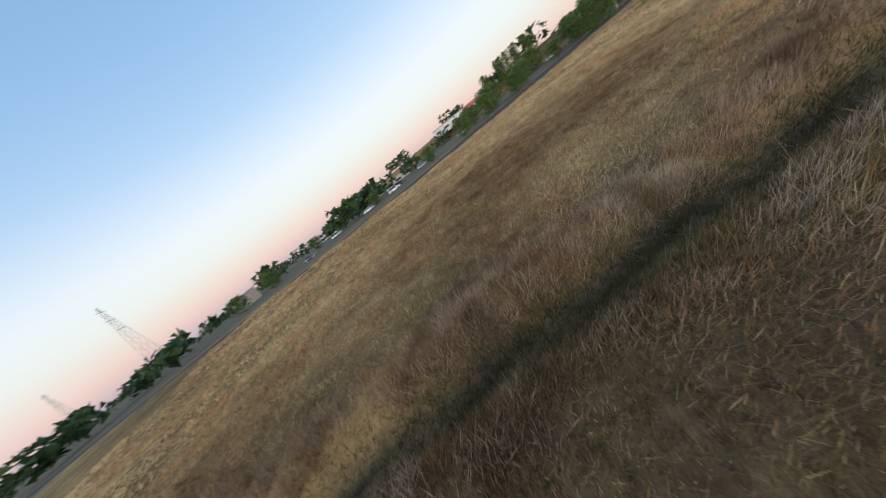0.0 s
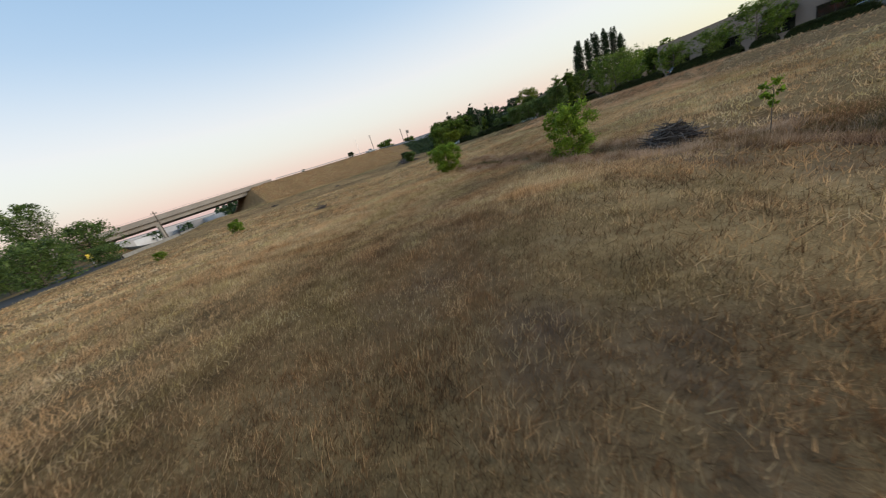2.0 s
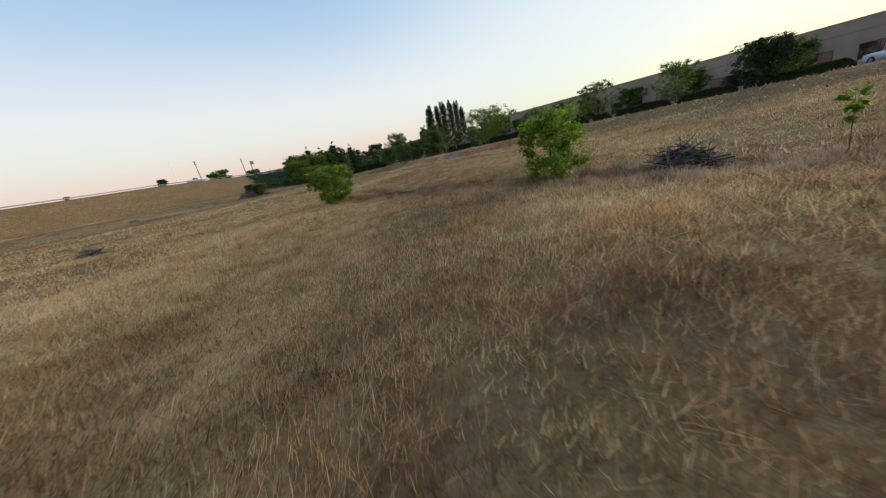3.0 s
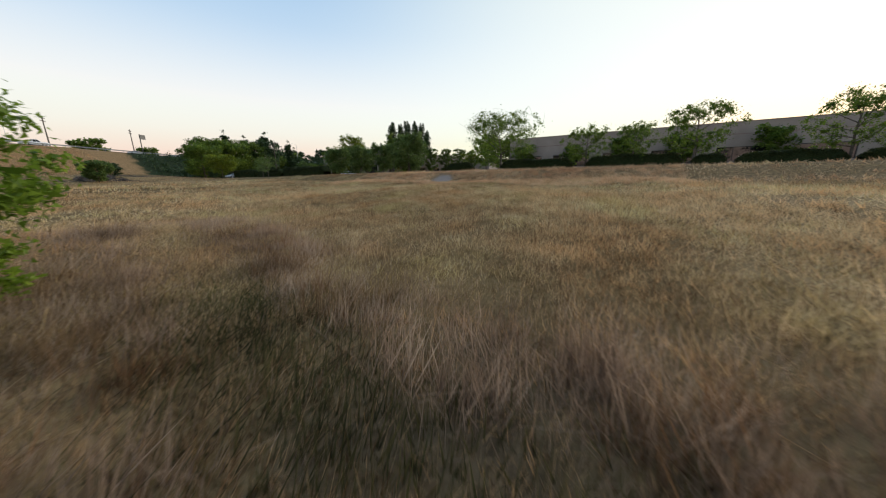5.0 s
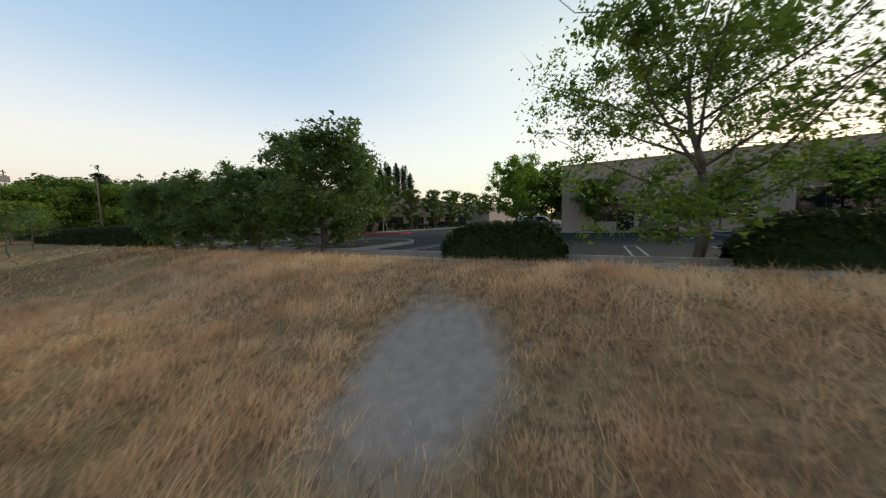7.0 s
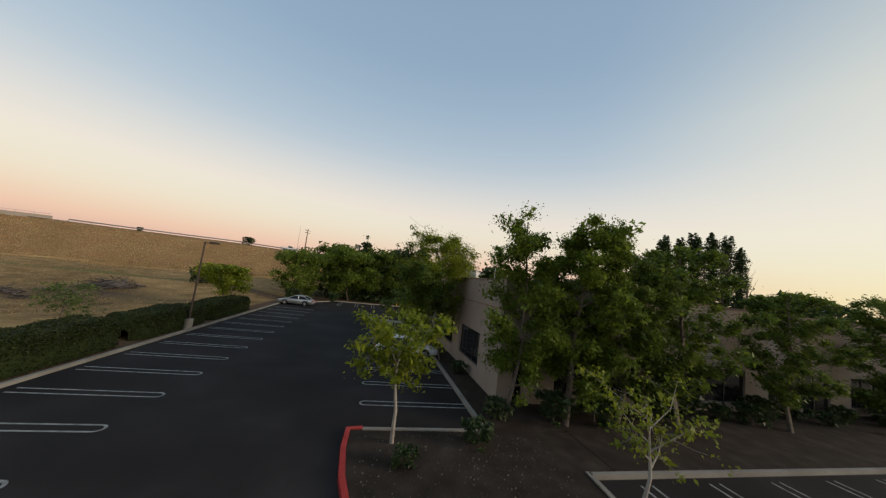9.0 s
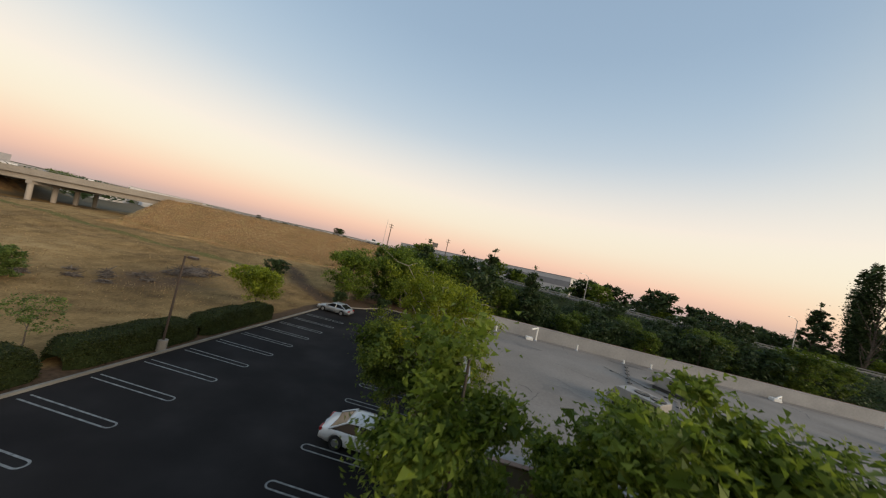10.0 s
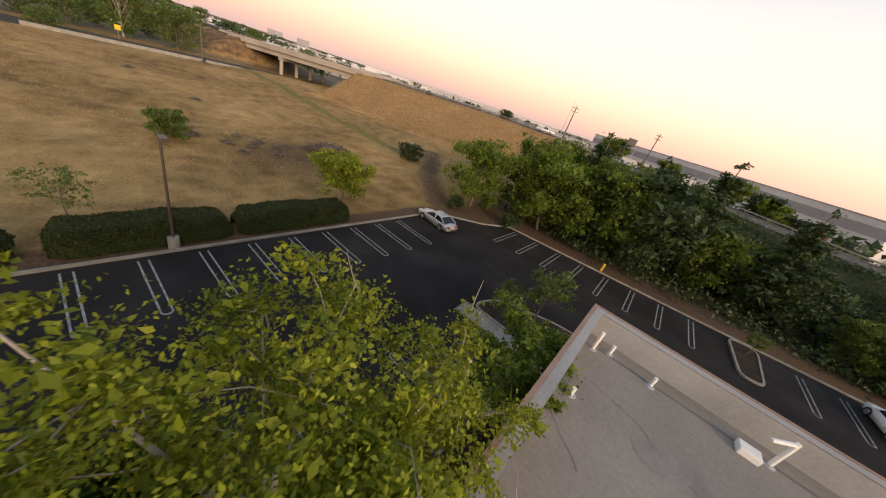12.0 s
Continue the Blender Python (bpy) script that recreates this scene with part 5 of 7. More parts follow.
p = tree_proto(16, "small dark-leaved young tree in the narrow planter", M_LEAF_OLIVE, M_BARK, h=4.9, bare=1.9, rad=1.5, n_leaf=3200, leaf=0.13, trunk_r=0.06, limbs=8)
put(p, [(-1.1, -3.2, 1.0, 0, 0.12), (11.2, 32.6, 0.95, 100, 0.12), (9.2, 31.6, 0.55, 10, 0.12), (25.4, 48.5, 0.5, 10, 0.12)], "small young trees in planters")
p = tree_proto(17, "broad dense green tree with low boughs at the field's edge", M_LEAF_OLIVE, M_BARK, h=5.4, bare=0.4, rad=2.2, n_leaf=17000, leaf=0.13, trunk_r=0.16, limbs=18, wisp=0.5, tri=True)
put(p, [(-7.3, -16.9, 1.06, 0), (-7.5, -12.4, 0.86, 50), (-7.6, -8.0, 0.84, 130), (-7.7, -3.6, 0.85, 220)], "broad trees at the field's edge")
p = tree_proto(18, "spreading tree with upturned leafy twigs behind the hedge", M_LEAF, M_BARK, h=6.7, bare=0.75, rad=3.9, n_leaf=22000, leaf=0.12, trunk_r=0.14, limbs=19, shape="round", wisp=0.7, tight=0.20, core=0.05, tri=True)
put(p, [(-6.8, -30.0, 1.0, 0)])
p = tree_proto(45, "small spreading tree behind the clipped hedge", M_LEAF, M_BARK, h=4.4, bare=0.9, rad=2.0, n_leaf=6500, leaf=0.12, trunk_r=0.10, limbs=14, shape="round", wisp=0.9, tight=0.20, core=0.04, tri=True)
put(p, [(-6.8, -39.4, 1.0, 80), (-6.7, -43.5, 1.0, 170), (-6.9, -48.2, 1.27, 250), (-6.8, -57.4, 1.2, 20), (-7.0, -66.5, 0.95, 100), (-6.6, -80.0, 1.0, 210), (-6.8, -90.0, 1.0, 300)], "trees behind the clipped hedge")
p = tree_proto(19, "small leafy tree at the office front", M_LEAF, M_BARK, h=5.0, bare=1.5, rad=1.9, n_leaf=4300, leaf=0.19, trunk_r=0.09, limbs=10, tri=True)
put(p, [(12.0, -27.4, 0.95, 0, 0.1), (12.1, -35.5, 0.9, 50, 0.1), (12.0, -42.6, 1.05, 90, 0.1), (12.2, -50.0, 1.0, 150, 0.1), (12.1, -58.5, 1.05, 200, 0.1), (12.2, -70.0, 1.0, 250, 0.1), (17.5, -20.8, 1.5, 10, 0.0), (21.5, -22.6, 1.4, 70, 0.0), (30.0, -22.8, 1.4, 130, 0.0), (38.0, -22.6, 1.5, 190, 0.0)], "small trees along the office front")
p = tree_proto(54, "bright green leafy tree at the corner of the tan office", M_LEAF_BUSH, M_BARK, h=7.2, bare=1.2, rad=2.3, n_leaf=9000, leaf=0.17, trunk_r=0.12, limbs=15, wisp=0.7, tight=0.24, tri=True)
put(p, [(10.7, -21.2, 1.0, 0, 0.12)])
p = tree_proto(20, "young light-green tree on the field side of the hedge", M_LEAF_LIGHT, M_BARK, h=4.2, bare=1.3, rad=2.4, n_leaf=10000, leaf=0.15, trunk_r=0.08, limbs=11, shape="round", tri=True)
put(p, [(-9.6, 30.4, 1.12, 0)], "young trees on the field side of the hedge")
p = tree_proto(48, "thin open-crowned young tree behind the hedge", M_LEAF_OLIVE, M_BARK, h=3.3, bare=1.0, rad=1.5, n_leaf=1700, leaf=0.12, trunk_r=0.04, limbs=9, tight=0.22, core=0.02)
put(p, [(-10.6, 13.3, 1.0, 10), (-12.3, 8.7, 1.15, 90)], "young trees on the field side of the hedge")

# the belt of trees along the lot's north edge and the slope behind
p = tree_proto(21, "dense bright green tree in the belt along the lot", M_LEAF, M_BARK, h=10.0, bare=0.5, rad=4.3, n_leaf=15000, leaf=0.24, trunk_r=0.2, limbs=18, tri=True)
# leaf colour is the shade-darkened copy
r_ = tree_proto(46, "dense mid-green tree in the belt along the lot", M_LEAF_SHADED, M_BARK, h=9.6, bare=0.8, rad=4.0, n_leaf=7000, leaf=0.32, trunk_r=0.2, limbs=16, tri=True)
q = tree_proto(22, "dark dense evergreen tree in the belt along the lot", M_LEAF_DARK, M_BARK, h=8.6, bare=0.5, rad=3.9, n_leaf=3900, leaf=0.39, trunk_r=0.2, limbs=15, tri=True)
rb = random.Random(8)
belt_p, belt_r, belt_q = [(-5.6, 47.6, 0.9, 0), (2.6, 52.4, 1.08, 60)], [(8.6, 54.6, 1.18, 20), (-2.0, 55.0, 1.1, 200), (1.0, 60.0, 1.2, 70), (20.5, 60.2, 0.9, 120)], [(13.6, 56.0, 1.4, 90), (27.6, 60.5, 0.95, 170)]
for i in range(22):
    x = 2 + 3.9 * i + rb.uniform(-1, 1)
    (belt_r if i % 3 == 0 else belt_q).append((x, 64 + rb.uniform(-2, 5) - 0.04 * x, rb.uniform(0.6, 0.85), rb.uniform(0, 360)))
for i in range(13):
    x = 34 + 3.4 * i
    (belt_r if i % 4 == 0 else belt_q).append((x, 57.5 + 0.2 * i + rb.uniform(-1, 2), rb.uniform(0.5, 0.72) + 0.028 * i, rb.uniform(0, 360)))
for i in range(12):
    x = 4 + 6.5 * i + rb.uniform(-2, 2)
    belt_q.append((x, 79 - 0.12 * x + rb.uniform(-3, 3), rb.uniform(0.35, 0.5) + (0.035 * i if i > 5 else 0), rb.uniform(0, 360)))
put(p, belt_p, "tree belt north of the lot")
put(r_, belt_r, "tree belt north of the lot")
put(q, belt_q, "tree belt north of the lot")
p = tree_proto(47, "small far green tree beyond the freeway", M_LEAF, M_BARK, h=8.0, bare=0.6, rad=3.6, n_leaf=1500, leaf=0.62, trunk_r=0.2, limbs=12, tri=True)
rf = random.Random(21)
tall = [(58, 118, 1.7), (66, 112, 1.5), (80, 108, 1.9), (96, 112, 1.6), (112, 104, 1.8), (150, 96, 1.9), (165, 84, 2.0), (172, 110, 2.1), (190, 92, 2.2), (205, 120, 2.3), (140, 120, 1.8), (125, 128, 1.8), (220, 90, 2.3), (240, 130, 2.4), (255, 80, 2.3), (182, 140, 2.2), (38, 128, 1.5), (31, 124, 1.4), (36, 134, 1.6), (88, 126, 2.1), (118, 112, 1.5), (145, 108, 2.2), (176, 98, 1.8), (212, 98, 2.4), (90, 140, 1.6), (236, 84, 1.7)]
rows = []
for i in range(34):
    x = -30 + 6.2 * i + rf.uniform(-3, 3)
    top = float(np.interp(x, [c[0] for c in FREEWAY], [c[1] for c in FREEWAY]))
    rows.append((x, top + rf.uniform(26, 60), rf.uniform(0.5, 1.35) * (1.0 if x > 45 else 0.75), rf.uniform(0, 360)))
put(p, rows, "small trees beyond the freeway")
p = tree_proto(52, "tall dark far tree beyond the freeway", M_LEAF_DARK, M_BARK, h=8.4, bare=0.6, rad=3.0, n_leaf=1700, leaf=0.55, trunk_r=0.2, limbs=12, tri=True)
put(p, [(x, y, k * rf.uniform(0.75, 1.15), rf.uniform(0, 360)) for x, y, k in tall], "tall dark trees beyond the freeway")
p = tree_proto(23, "tall narrow poplar with upswept branches", M_LEAF_DARK, M_BARK, h=28, bare=2.0, rad=3.4, n_leaf=8000, leaf=0.52, trunk_r=0.35, limbs=34, shape="column", tight=0.30, core=0.06, tri=True)
put(p, [(126, 95, 1.24, 0), (129.5, 90, 1.12, 70), (132, 87, 1.15, 140), (134.5, 83.5, 1.12, 210), (137, 80, 1.08, 280), (140, 76, 0.92, 30), (127.5, 98, 1.02, 100)], "row of tall poplars")
p = tree_proto(24, "dark conifer with a pointed top", M_LEAF_DARK, M_BARK, h=14, bare=1.0, rad=3.2, n_leaf=4600, leaf=0.38, trunk_r=0.22, limbs=26, shape="cone", tight=0.2, tri=True)
put(p, [(119, 101, 1.6, 0), (11.0, 60.0, 0.95, 100), (17.8, 60.5, 1.07, 300), (25.8, 61, 0.95, 50), (5.0, 57.5, 0.98, 220), (-13, 140, 0.7, 20), (33.0, 125.0, 0.6, 10)], "pointed conifers")
# roadside trees west of the field
p = tree_proto(25, "large round-crowned roadside tree near the overpass", M_LEAF_OLIVE, M_BARK, h=13, bare=0.8, rad=7.0, n_leaf=4800, leaf=0.52, trunk_r=0.4, limbs=18, core=0.17, tri=True)
rows = [(-106.5, 4.0, 0.74, 0, -2.6), (-119.5, 43.5, 0.9, 30), (-124, 22, 0.62, 100), (-136, 40, 0.55, 200), (-138, -23, 0.5, 70), (-132, -16, 0.6, 170), (-104.0, 17.5, 0.42, 90, -2.2), (-118, -17, 0.42, 40), (-122, -25, 0.46, 200), (-121, -36, 0.40, 300), (-124, -9, 0.52, 120), (-131, -45, 0.36, 10), (-120, 2, 0.40, 70), (-150, -64, 0.36, 60), (-175, -78, 0.4, 120), (-185, -92, 0.45, 200), (-142, -104, 0.40, 250), (-150, -118, 0.45, 300), (-152, 46, 0.5, 30), (-160, 30, 0.75, 180), (-170, 84, 0.6, 220), (-148, 98, 0.7, 100), (-122, 14.5, 0.6, 15), (-133, 28, 0.5, 210), (-150, 58, 0.4, 310)]
put(p, rows, "roadside trees west of the field")
p = tree_proto(26, "tall grey-green roadside tree with feathery tops", M_LEAF_OLIVE, M_BARK_PALE, h=16, bare=1.0, rad=4.2, n_leaf=7500, leaf=0.42, trunk_r=0.35, limbs=20, shape="column", tight=0.5, core=0.08, tri=True)
put(p, [(-180, 40, 0.75, 0), (-187, 35, 0.78, 100), (-173, 44, 0.7, 200), (-194, 28, 0.78, 300), (-179, 31, 0.95, 40), (-121, 32, 1.15, 70)], "tall feathery trees beyond the road")
# shrubs at the embankment
p = tree_proto(27, "round dark-green shrub on the dry field", M_LEAF_DARK, M_BARK, "shrub", "shrub", h=2.8, bare=0.15, rad=2.0, n_leaf=5000, leaf=0.18, trunk_r=0.08, limbs=14, tri=True)
put(p, [(-21.7, 51.0, 1.0, 0), (-5.6, 44.0, 0.6, 60), (0.5, 47.5, 0.6, 90), (-35, 100.5, 0.9, 10), (-60, 92.5, 0.4, 70)], "dark shrubs near the embankment")
p = tree_proto(28, "grey-green bush standing in the dry field", M_LEAF_OLIVE, M_BARK, "bush", "bush", h=3.3, bare=0.2, rad=1.8, n_leaf=8000, leaf=0.16, trunk_r=0.06, limbs=15, wisp=0.6, core=0.3)
put(p, [(-29.3, 21.8, 0.9, 0)])
p = tree_proto(29, "bright green leafy bush, low and wide, in dry grass", M_LEAF_BUSH, M_BARK, "bush", "bush", h=3.2, bare=0.08, rad=1.7, n_leaf=26000, leaf=0.105, trunk_r=0.05, limbs=20, wisp=1.6, tight=0.235, core=0.05, tri=True)
put(p, [(-43.2, -35.4, 1.06, 0)])
p = tree_proto(30, "bright green upright bush at the ditch's end", M_LEAF_BUSH, M_BARK, "bush", "bush", h=4.0, bare=0.12, rad=1.35, n_leaf=10000, leaf=0.1, trunk_r=0.05, limbs=18, wisp=0.5)
put(p, [(-43.6, -55.3, 0.95, 0)])
p = tree_proto(31, "thin green sapling in tall brown weeds", M_LEAF_BUSH, M_BARK, "sapling", "sapling", h=2.4, bare=1.0, rad=0.34, n_leaf=240, leaf=0.16, trunk_r=0.02, limbs=5, tight=0.3, core=0.0)
put(p, [(-42.7, -63.8, 0.95, 0)])
p = tree_proto(32, "small green shrub low in the dry grass", M_LEAF_BUSH, M_BARK, "shrub", "shrub", h=1.3, bare=0.05, rad=0.8, n_leaf=1800, leaf=0.11, trunk_r=0.03, limbs=10)
put(p, [(-71.3, -16.8, 1.25, 0), (-81.5, -16.4, 0.9, 60), (-76.0, 6.0, 0.7, 120)], "small green shrubs in the field")


p = tree_proto(53, "low dull-green weed plant among brown weeds at the ditch", M_LEAF_DARK, M_BARK, "shrub", "shrub", h=0.8, bare=0.04, rad=0.5, n_leaf=1100, leaf=0.055, trunk_r=0.015, limbs=10)
put(p, [(-42.1, -45.0, 0.8, 0), (-42.2, -46.9, 0.9, 80), (-42.6, -49.0, 0.9, 160)], "low green plants at the ditch")
p = tree_proto(49, "low dark shrub at the foot of the office wall", M_LEAF_DARK, M_BARK, "shrub", "shrub", h=1.1, bare=0.03, rad=0.75, n_leaf=1100, leaf=0.14, trunk_r=0.03, limbs=9, tri=True)
rs_ = random.Random(15)
put(p, [(15.5 + 2.1 * i + rs_.uniform(-0.5, 0.5), rs_.uniform(3.4, 4.5), rs_.uniform(0.6, 1.25), rs_.uniform(0, 360), 0.12) for i in range(20)] + [(13.1, 3.4, 0.8, 10, 0.12), (11.6, 1.4, 0.75, 80, 0.12), (8.9, 0.2, 0.5, 150, 0.12), (13.1, 9.6, 0.7, 33, 0.12), (13.1, 20.0, 0.9, 60, 0.12), (13.1, 26.2, 0.9, 60, 0.12)], "low shrubs at the office wall")


# ---- clipped hedges ----
def hedge(y0, y1, x0, x1, h, seed, z=0.0, label="clipped dark-green boxy hedge with rounded top"):
    """A rounded inner shell, dark in colour for the shade among the leaves, covered all over with small leaves. It runs
    along y.
    """
    rng = np.random.default_rng(seed)
    th = thing("hedge", pose((x0 + x1) / 2, (y0 + y1) / 2, z), label, "hedge", "clipped hedges along the lot")
    L, W = y1 - y0, x1 - x0
    nu, nv = max(8, int(L * 2)), 12
    V = []
    for i in range(nu + 1):
        u = i / nu
        e = min(1, min(u, 1 - u) * L / 0.9)
        k = math.sqrt(max(0.02, 1 - (1 - e) ** 2))
        bump = 1 + 0.05 * math.sin(u * L * 1.3 + seed) + 0.03 * math.sin(u * L * 3.1)
        for j in range(nv + 1):
            t = math.pi * j / nv
            cx, cz = math.cos(t), math.sin(t)
            px = W / 2 * math.copysign(abs(cx) ** 0.45, cx) * (0.55 + 0.45 * k)
            pz = h * bump * abs(cz) ** 0.5 * (0.35 + 0.65 * k)
            V.append((px, -L / 2 + u * L, pz))
    V = np.array(V)
    V[:, :2] += rng.normal(0, 0.02, (len(V), 2))
    idx = np.arange((nu + 1) * (nv + 1)).reshape(nu + 1, nv + 1)
    F = np.stack([idx[:-1, :-1], idx[1:, :-1], idx[1:, 1:], idx[:-1, 1:]], -1).reshape(-1, 4)
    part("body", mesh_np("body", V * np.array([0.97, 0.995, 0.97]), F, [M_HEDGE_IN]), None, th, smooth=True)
    n_leaf = int((L * (W + 2 * h)) * 270)
    pick = rng.integers(0, len(F), n_leaf)
    ab = rng.random((n_leaf, 2, 1))
    q = V[F[pick]]
    c = (q[:, 0] * (1 - ab[:, 0]) + q[:, 1] * ab[:, 0]) * (1 - ab[:, 1]) + (q[:, 3] * (1 - ab[:, 0]) + q[:, 2] * ab[:, 0]) * ab[:, 1]
    c = c + rng.normal(0, 0.035, c.shape)
    c[:, 2] = np.maximum(c[:, 2], 0.02)
    lv, lf = leaves(rng, c, 0.11, 0.5, tri=True)
    part("foliage", mesh_np("foliage", lv, lf, [M_HEDGE]), None, th)


for i, (a, b, hh) in enumerate(((-27.0, -23.1, 1.15), (-38.2, -30.4, 1.2), (-47.3, -39.5, 1.25), (-50.3, -48.0, 1.1), (-57.0, -50.9, 1.05), (-63.0, -57.6, 1.0), (-71.0, -64.5, 1.0))):
    hedge(a, b, -8.1, -6.8 + 0.1 * (i % 2), hh, i, zat(-7.6, (a + b) / 2) - 0.02)
for i, (a, b, hh) in enumerate(((0.4, 11.6, 1.55), (12.4, 20.2, 1.5), (20.5, 29.2, 1.5))):
    hedge(a, b, -8.3, -5.9, hh, i + 20, zat(-7.0, (a + b) / 2) - 0.02)
pb = thing("bush", pose(-7.0, -65.0, zat(-7, -65)), "big dark rounded evergreen bush at the lot's edge", "bush")
(tv, tf), (lv, lf) = tree_meshes(41, h=4.8, bare=0.1, rad=2.5, n_leaf=9000, leaf=0.17, trunk_r=0.1, limbs=16)
part("trunk", mesh_np("trunk", tv, tf, [M_BARK]), None, pb)
part("crown", mesh_np("crown", lv, lf, [M_LEAF_DARK]), None, pb)


def brush_pile(x, y, rx, ry, h, seed, n=260, label="grey heap of dead branches on the dry field"):
    """Dead sticks too many to count, over a matted heart."""
    rng = np.random.default_rng(seed)
    rows = []
    for _ in range(n):
        a, r = rng.random() * 6.283, rng.random() ** 0.6
        c = np.array([rx * r * math.cos(a), ry * r * math.sin(a), h * (1 - r * r) * rng.random()])
        d = rng.normal(size=3) * np.array([1, 1, 0.35])
        d *= (0.35 + 0.6 * rng.random()) / np.linalg.norm(d)
        p0, p1 = c - d, c + d
        p0[2], p1[2] = max(p0[2], 0.0), max(p1[2], 0.0)
        rr = 0.012 + 0.035 * rng.random() ** 2
        rows.append(([p0, (p0 + p1) / 2 + rng.normal(0, 0.06, 3), p1], [rr, rr, rr * 0.5]))
    v, f = join_tubes(rows, 4)
    th = thing("brush_pile", pose(x, y, zat(x, y)), label, "brush pile")
    tagged(part("brushwood", mesh_np("brushwood", v, f, [M_DEADWOOD]), None, th), "tangle of grey dead sticks", kind="stuff")
    bm = bmesh.new()
    bmesh.ops.create_icosphere(bm, subdivisions=3, radius=1)
    for v_ in bm.verts:
        k = 0.75 + 0.35 * noise.noise(v_.co * 2.2 + Vector((seed, 0, 0)))
        v_.co = Vector((v_.co.x * rx * 0.8 * k, v_.co.y * ry * 0.8 * k, max(-0.1, v_.co.z * h * 0.75 * k)))
    part("heap", bm, M_DEADWOOD, th)


brush_pile(-41.8, -59.8, 1.1, 1.0, 0.92, 4, 260)
brush_pile(-26.2, 39.0, 2.6, 3.8, 1.3, 5, 420)
for i, (x, y, s) in enumerate(((-30.5, 24.2, 0.5), (-28.5, 27.0, 0.4), (-27.5, 29.5, 0.5), (-25.6, 27.8, 0.35), (-29.5, 31.0, 0.4), (-24.5, 31.5, 0.35), (-27.0, 32.6, 0.45), (-31.8, 29.0, 0.3))):
    brush_pile(x, y, s * 1.2, s, s, 50 + i, 40, "small dark stump of dead weeds in the field")
for i, (x, y, s) in enumerate(((-58.8, -23.4, 0.55), (-70.0, 25.0, 0.5), (-52.0, 30.0, 0.4))):
    brush_pile(x, y, s * 1.3, s, s * 0.8, 70 + i, 50, "dark tuft of dead weeds in pale grass")


def stone(x, y, s, seed, label="rough grey stone lying in the dirt"):
    bm = bmesh.new()
    bmesh.ops.create_icosphere(bm, subdivisions=2, radius=s)
    for v_ in bm.verts:
        v_.co *= 0.8 + 0.4 * noise.noise(v_.co * (1.4 / s) + Vector((seed, 3, 1)))
        v_.co.z *= 0.6
    ob = part("stone", bm, M_CONC)
    ob.matrix_basis = pose(x, y, zat(x, y) + s * 0.2)
    tagged(ob, label, "stone", "stones by the hedge")


for i, (x, y, s) in enumerate(((-8.9, -28.2, 0.22), (-9.2, -29.0, 0.3), (-9.0, -30.0, 0.2), (-8.8, -27.4, 0.16), (-9.4, -26.2, 0.12), (-10.6, -26.6, 0.1), (-9.3, -31.2, 0.25), (-9.0, -33.5, 0.2), (-12.2, -26.9, 0.07), (-9.6, -27.7, 0.14))):
    stone(x, y, s, i)


# ---- poles and lamps of the lot ----
def light_pole(x, y, h=6.6, rot=0.0, label="brown parking-lot light pole on a concrete base", z=0.0):
    th = thing("light_pole", pose(x, y, z, 0, 0, rot), label, "lamp post", "light poles of the lot")
    part("base", cyls(((0, 0, -0.1), (0, 0, 0.75), 0.28), n=16), M_CONC, th)
    part("pole", cyls(((0, 0, 0.75), (0, 0, h), 0.075, 0.06), n=8), M_BRONZE, th)
    part("arm", cyls(((0, 0, h - 0.1), (0.5, 0, h - 0.05), 0.03), n=6), M_BRONZE, th)
    part("lamp_head", boxes((0.35, -0.16, h - 0.12, 0.95, 0.16, h + 0.05), bevel=0.03), M_BRONZE, th)


light_pole(-5.75, 17.0)
light_pole(38.0, -14.0, 7.0, 90)


def bollard(x, y):
    th = thing("bollard", pose(x, y, zat(x, y)), "small yellow post at the lot's edge", "post")
    part("post", cyls(((0, 0, 0), (0, 0, 0.9), 0.13), n=10), M_ORANGE, th)
    part("cap", cyls(((0, 0, 0.9), (0, 0, 0.97), 0.14, 0.08), n=10), M_ORANGE, th)


bollard(12.0, 50.2)


# ---- freeway: overpass, guard rails, signs ----
def emb(s, q):
    return (EMB_P[0] + EMB_D[0] * s - EMB_D[1] * q, EMB_P[1] + EMB_D[1] * s + EMB_D[0] * q)


EROT = math.degrees(math.atan2(EMB_D[1], EMB_D[0]))
bridge = thing("overpass", pose(*emb(0, 0), -0.3, 0, 0, EROT) @ pose(0, 0, 0, 0, -2.0, 0), "weathered concrete freeway overpass on a row of columns", "bridge")
part("deck", boxes((-56, -0.6, 8.7, 6, 24.5, 9.7)), M_CONC_FAR, bridge)
for i in range(7):
    part("girder", boxes((-52, 0.3 + 3.8 * i, 7.2, 1, 1.0 + 3.8 * i, 8.698)), M_CONC_FAR, bridge)
for q in (-0.55, 24.2):
    part("parapet", boxes((-60, q, 9.702, 10, q + 0.25, 10.45)), M_CONC_FAR, bridge)
    rail_ = part("handrail", boxes((-60, q + 0.08, 10.85, 10, q + 0.16, 10.92)), M_METAL, bridge)
    for i in range(23):
        part("post", boxes((-59 + 3.0 * i, q + 0.09, 10.452, -58.93 + 3.0 * i, q + 0.15, 10.85)), M_METAL, rail_)
part("bent_cap", boxes((-33.2, 0.2, 6.3, -31.8, 24, 7.198)), M_CONC_FAR, bridge)
for q in (0.9, 8.2, 15.5, 22.8):
    part("column", cyls(((-32.5, q, -1.6), (-32.5, q, 6.3), 0.62), n=14), M_CONC_FAR, bridge)
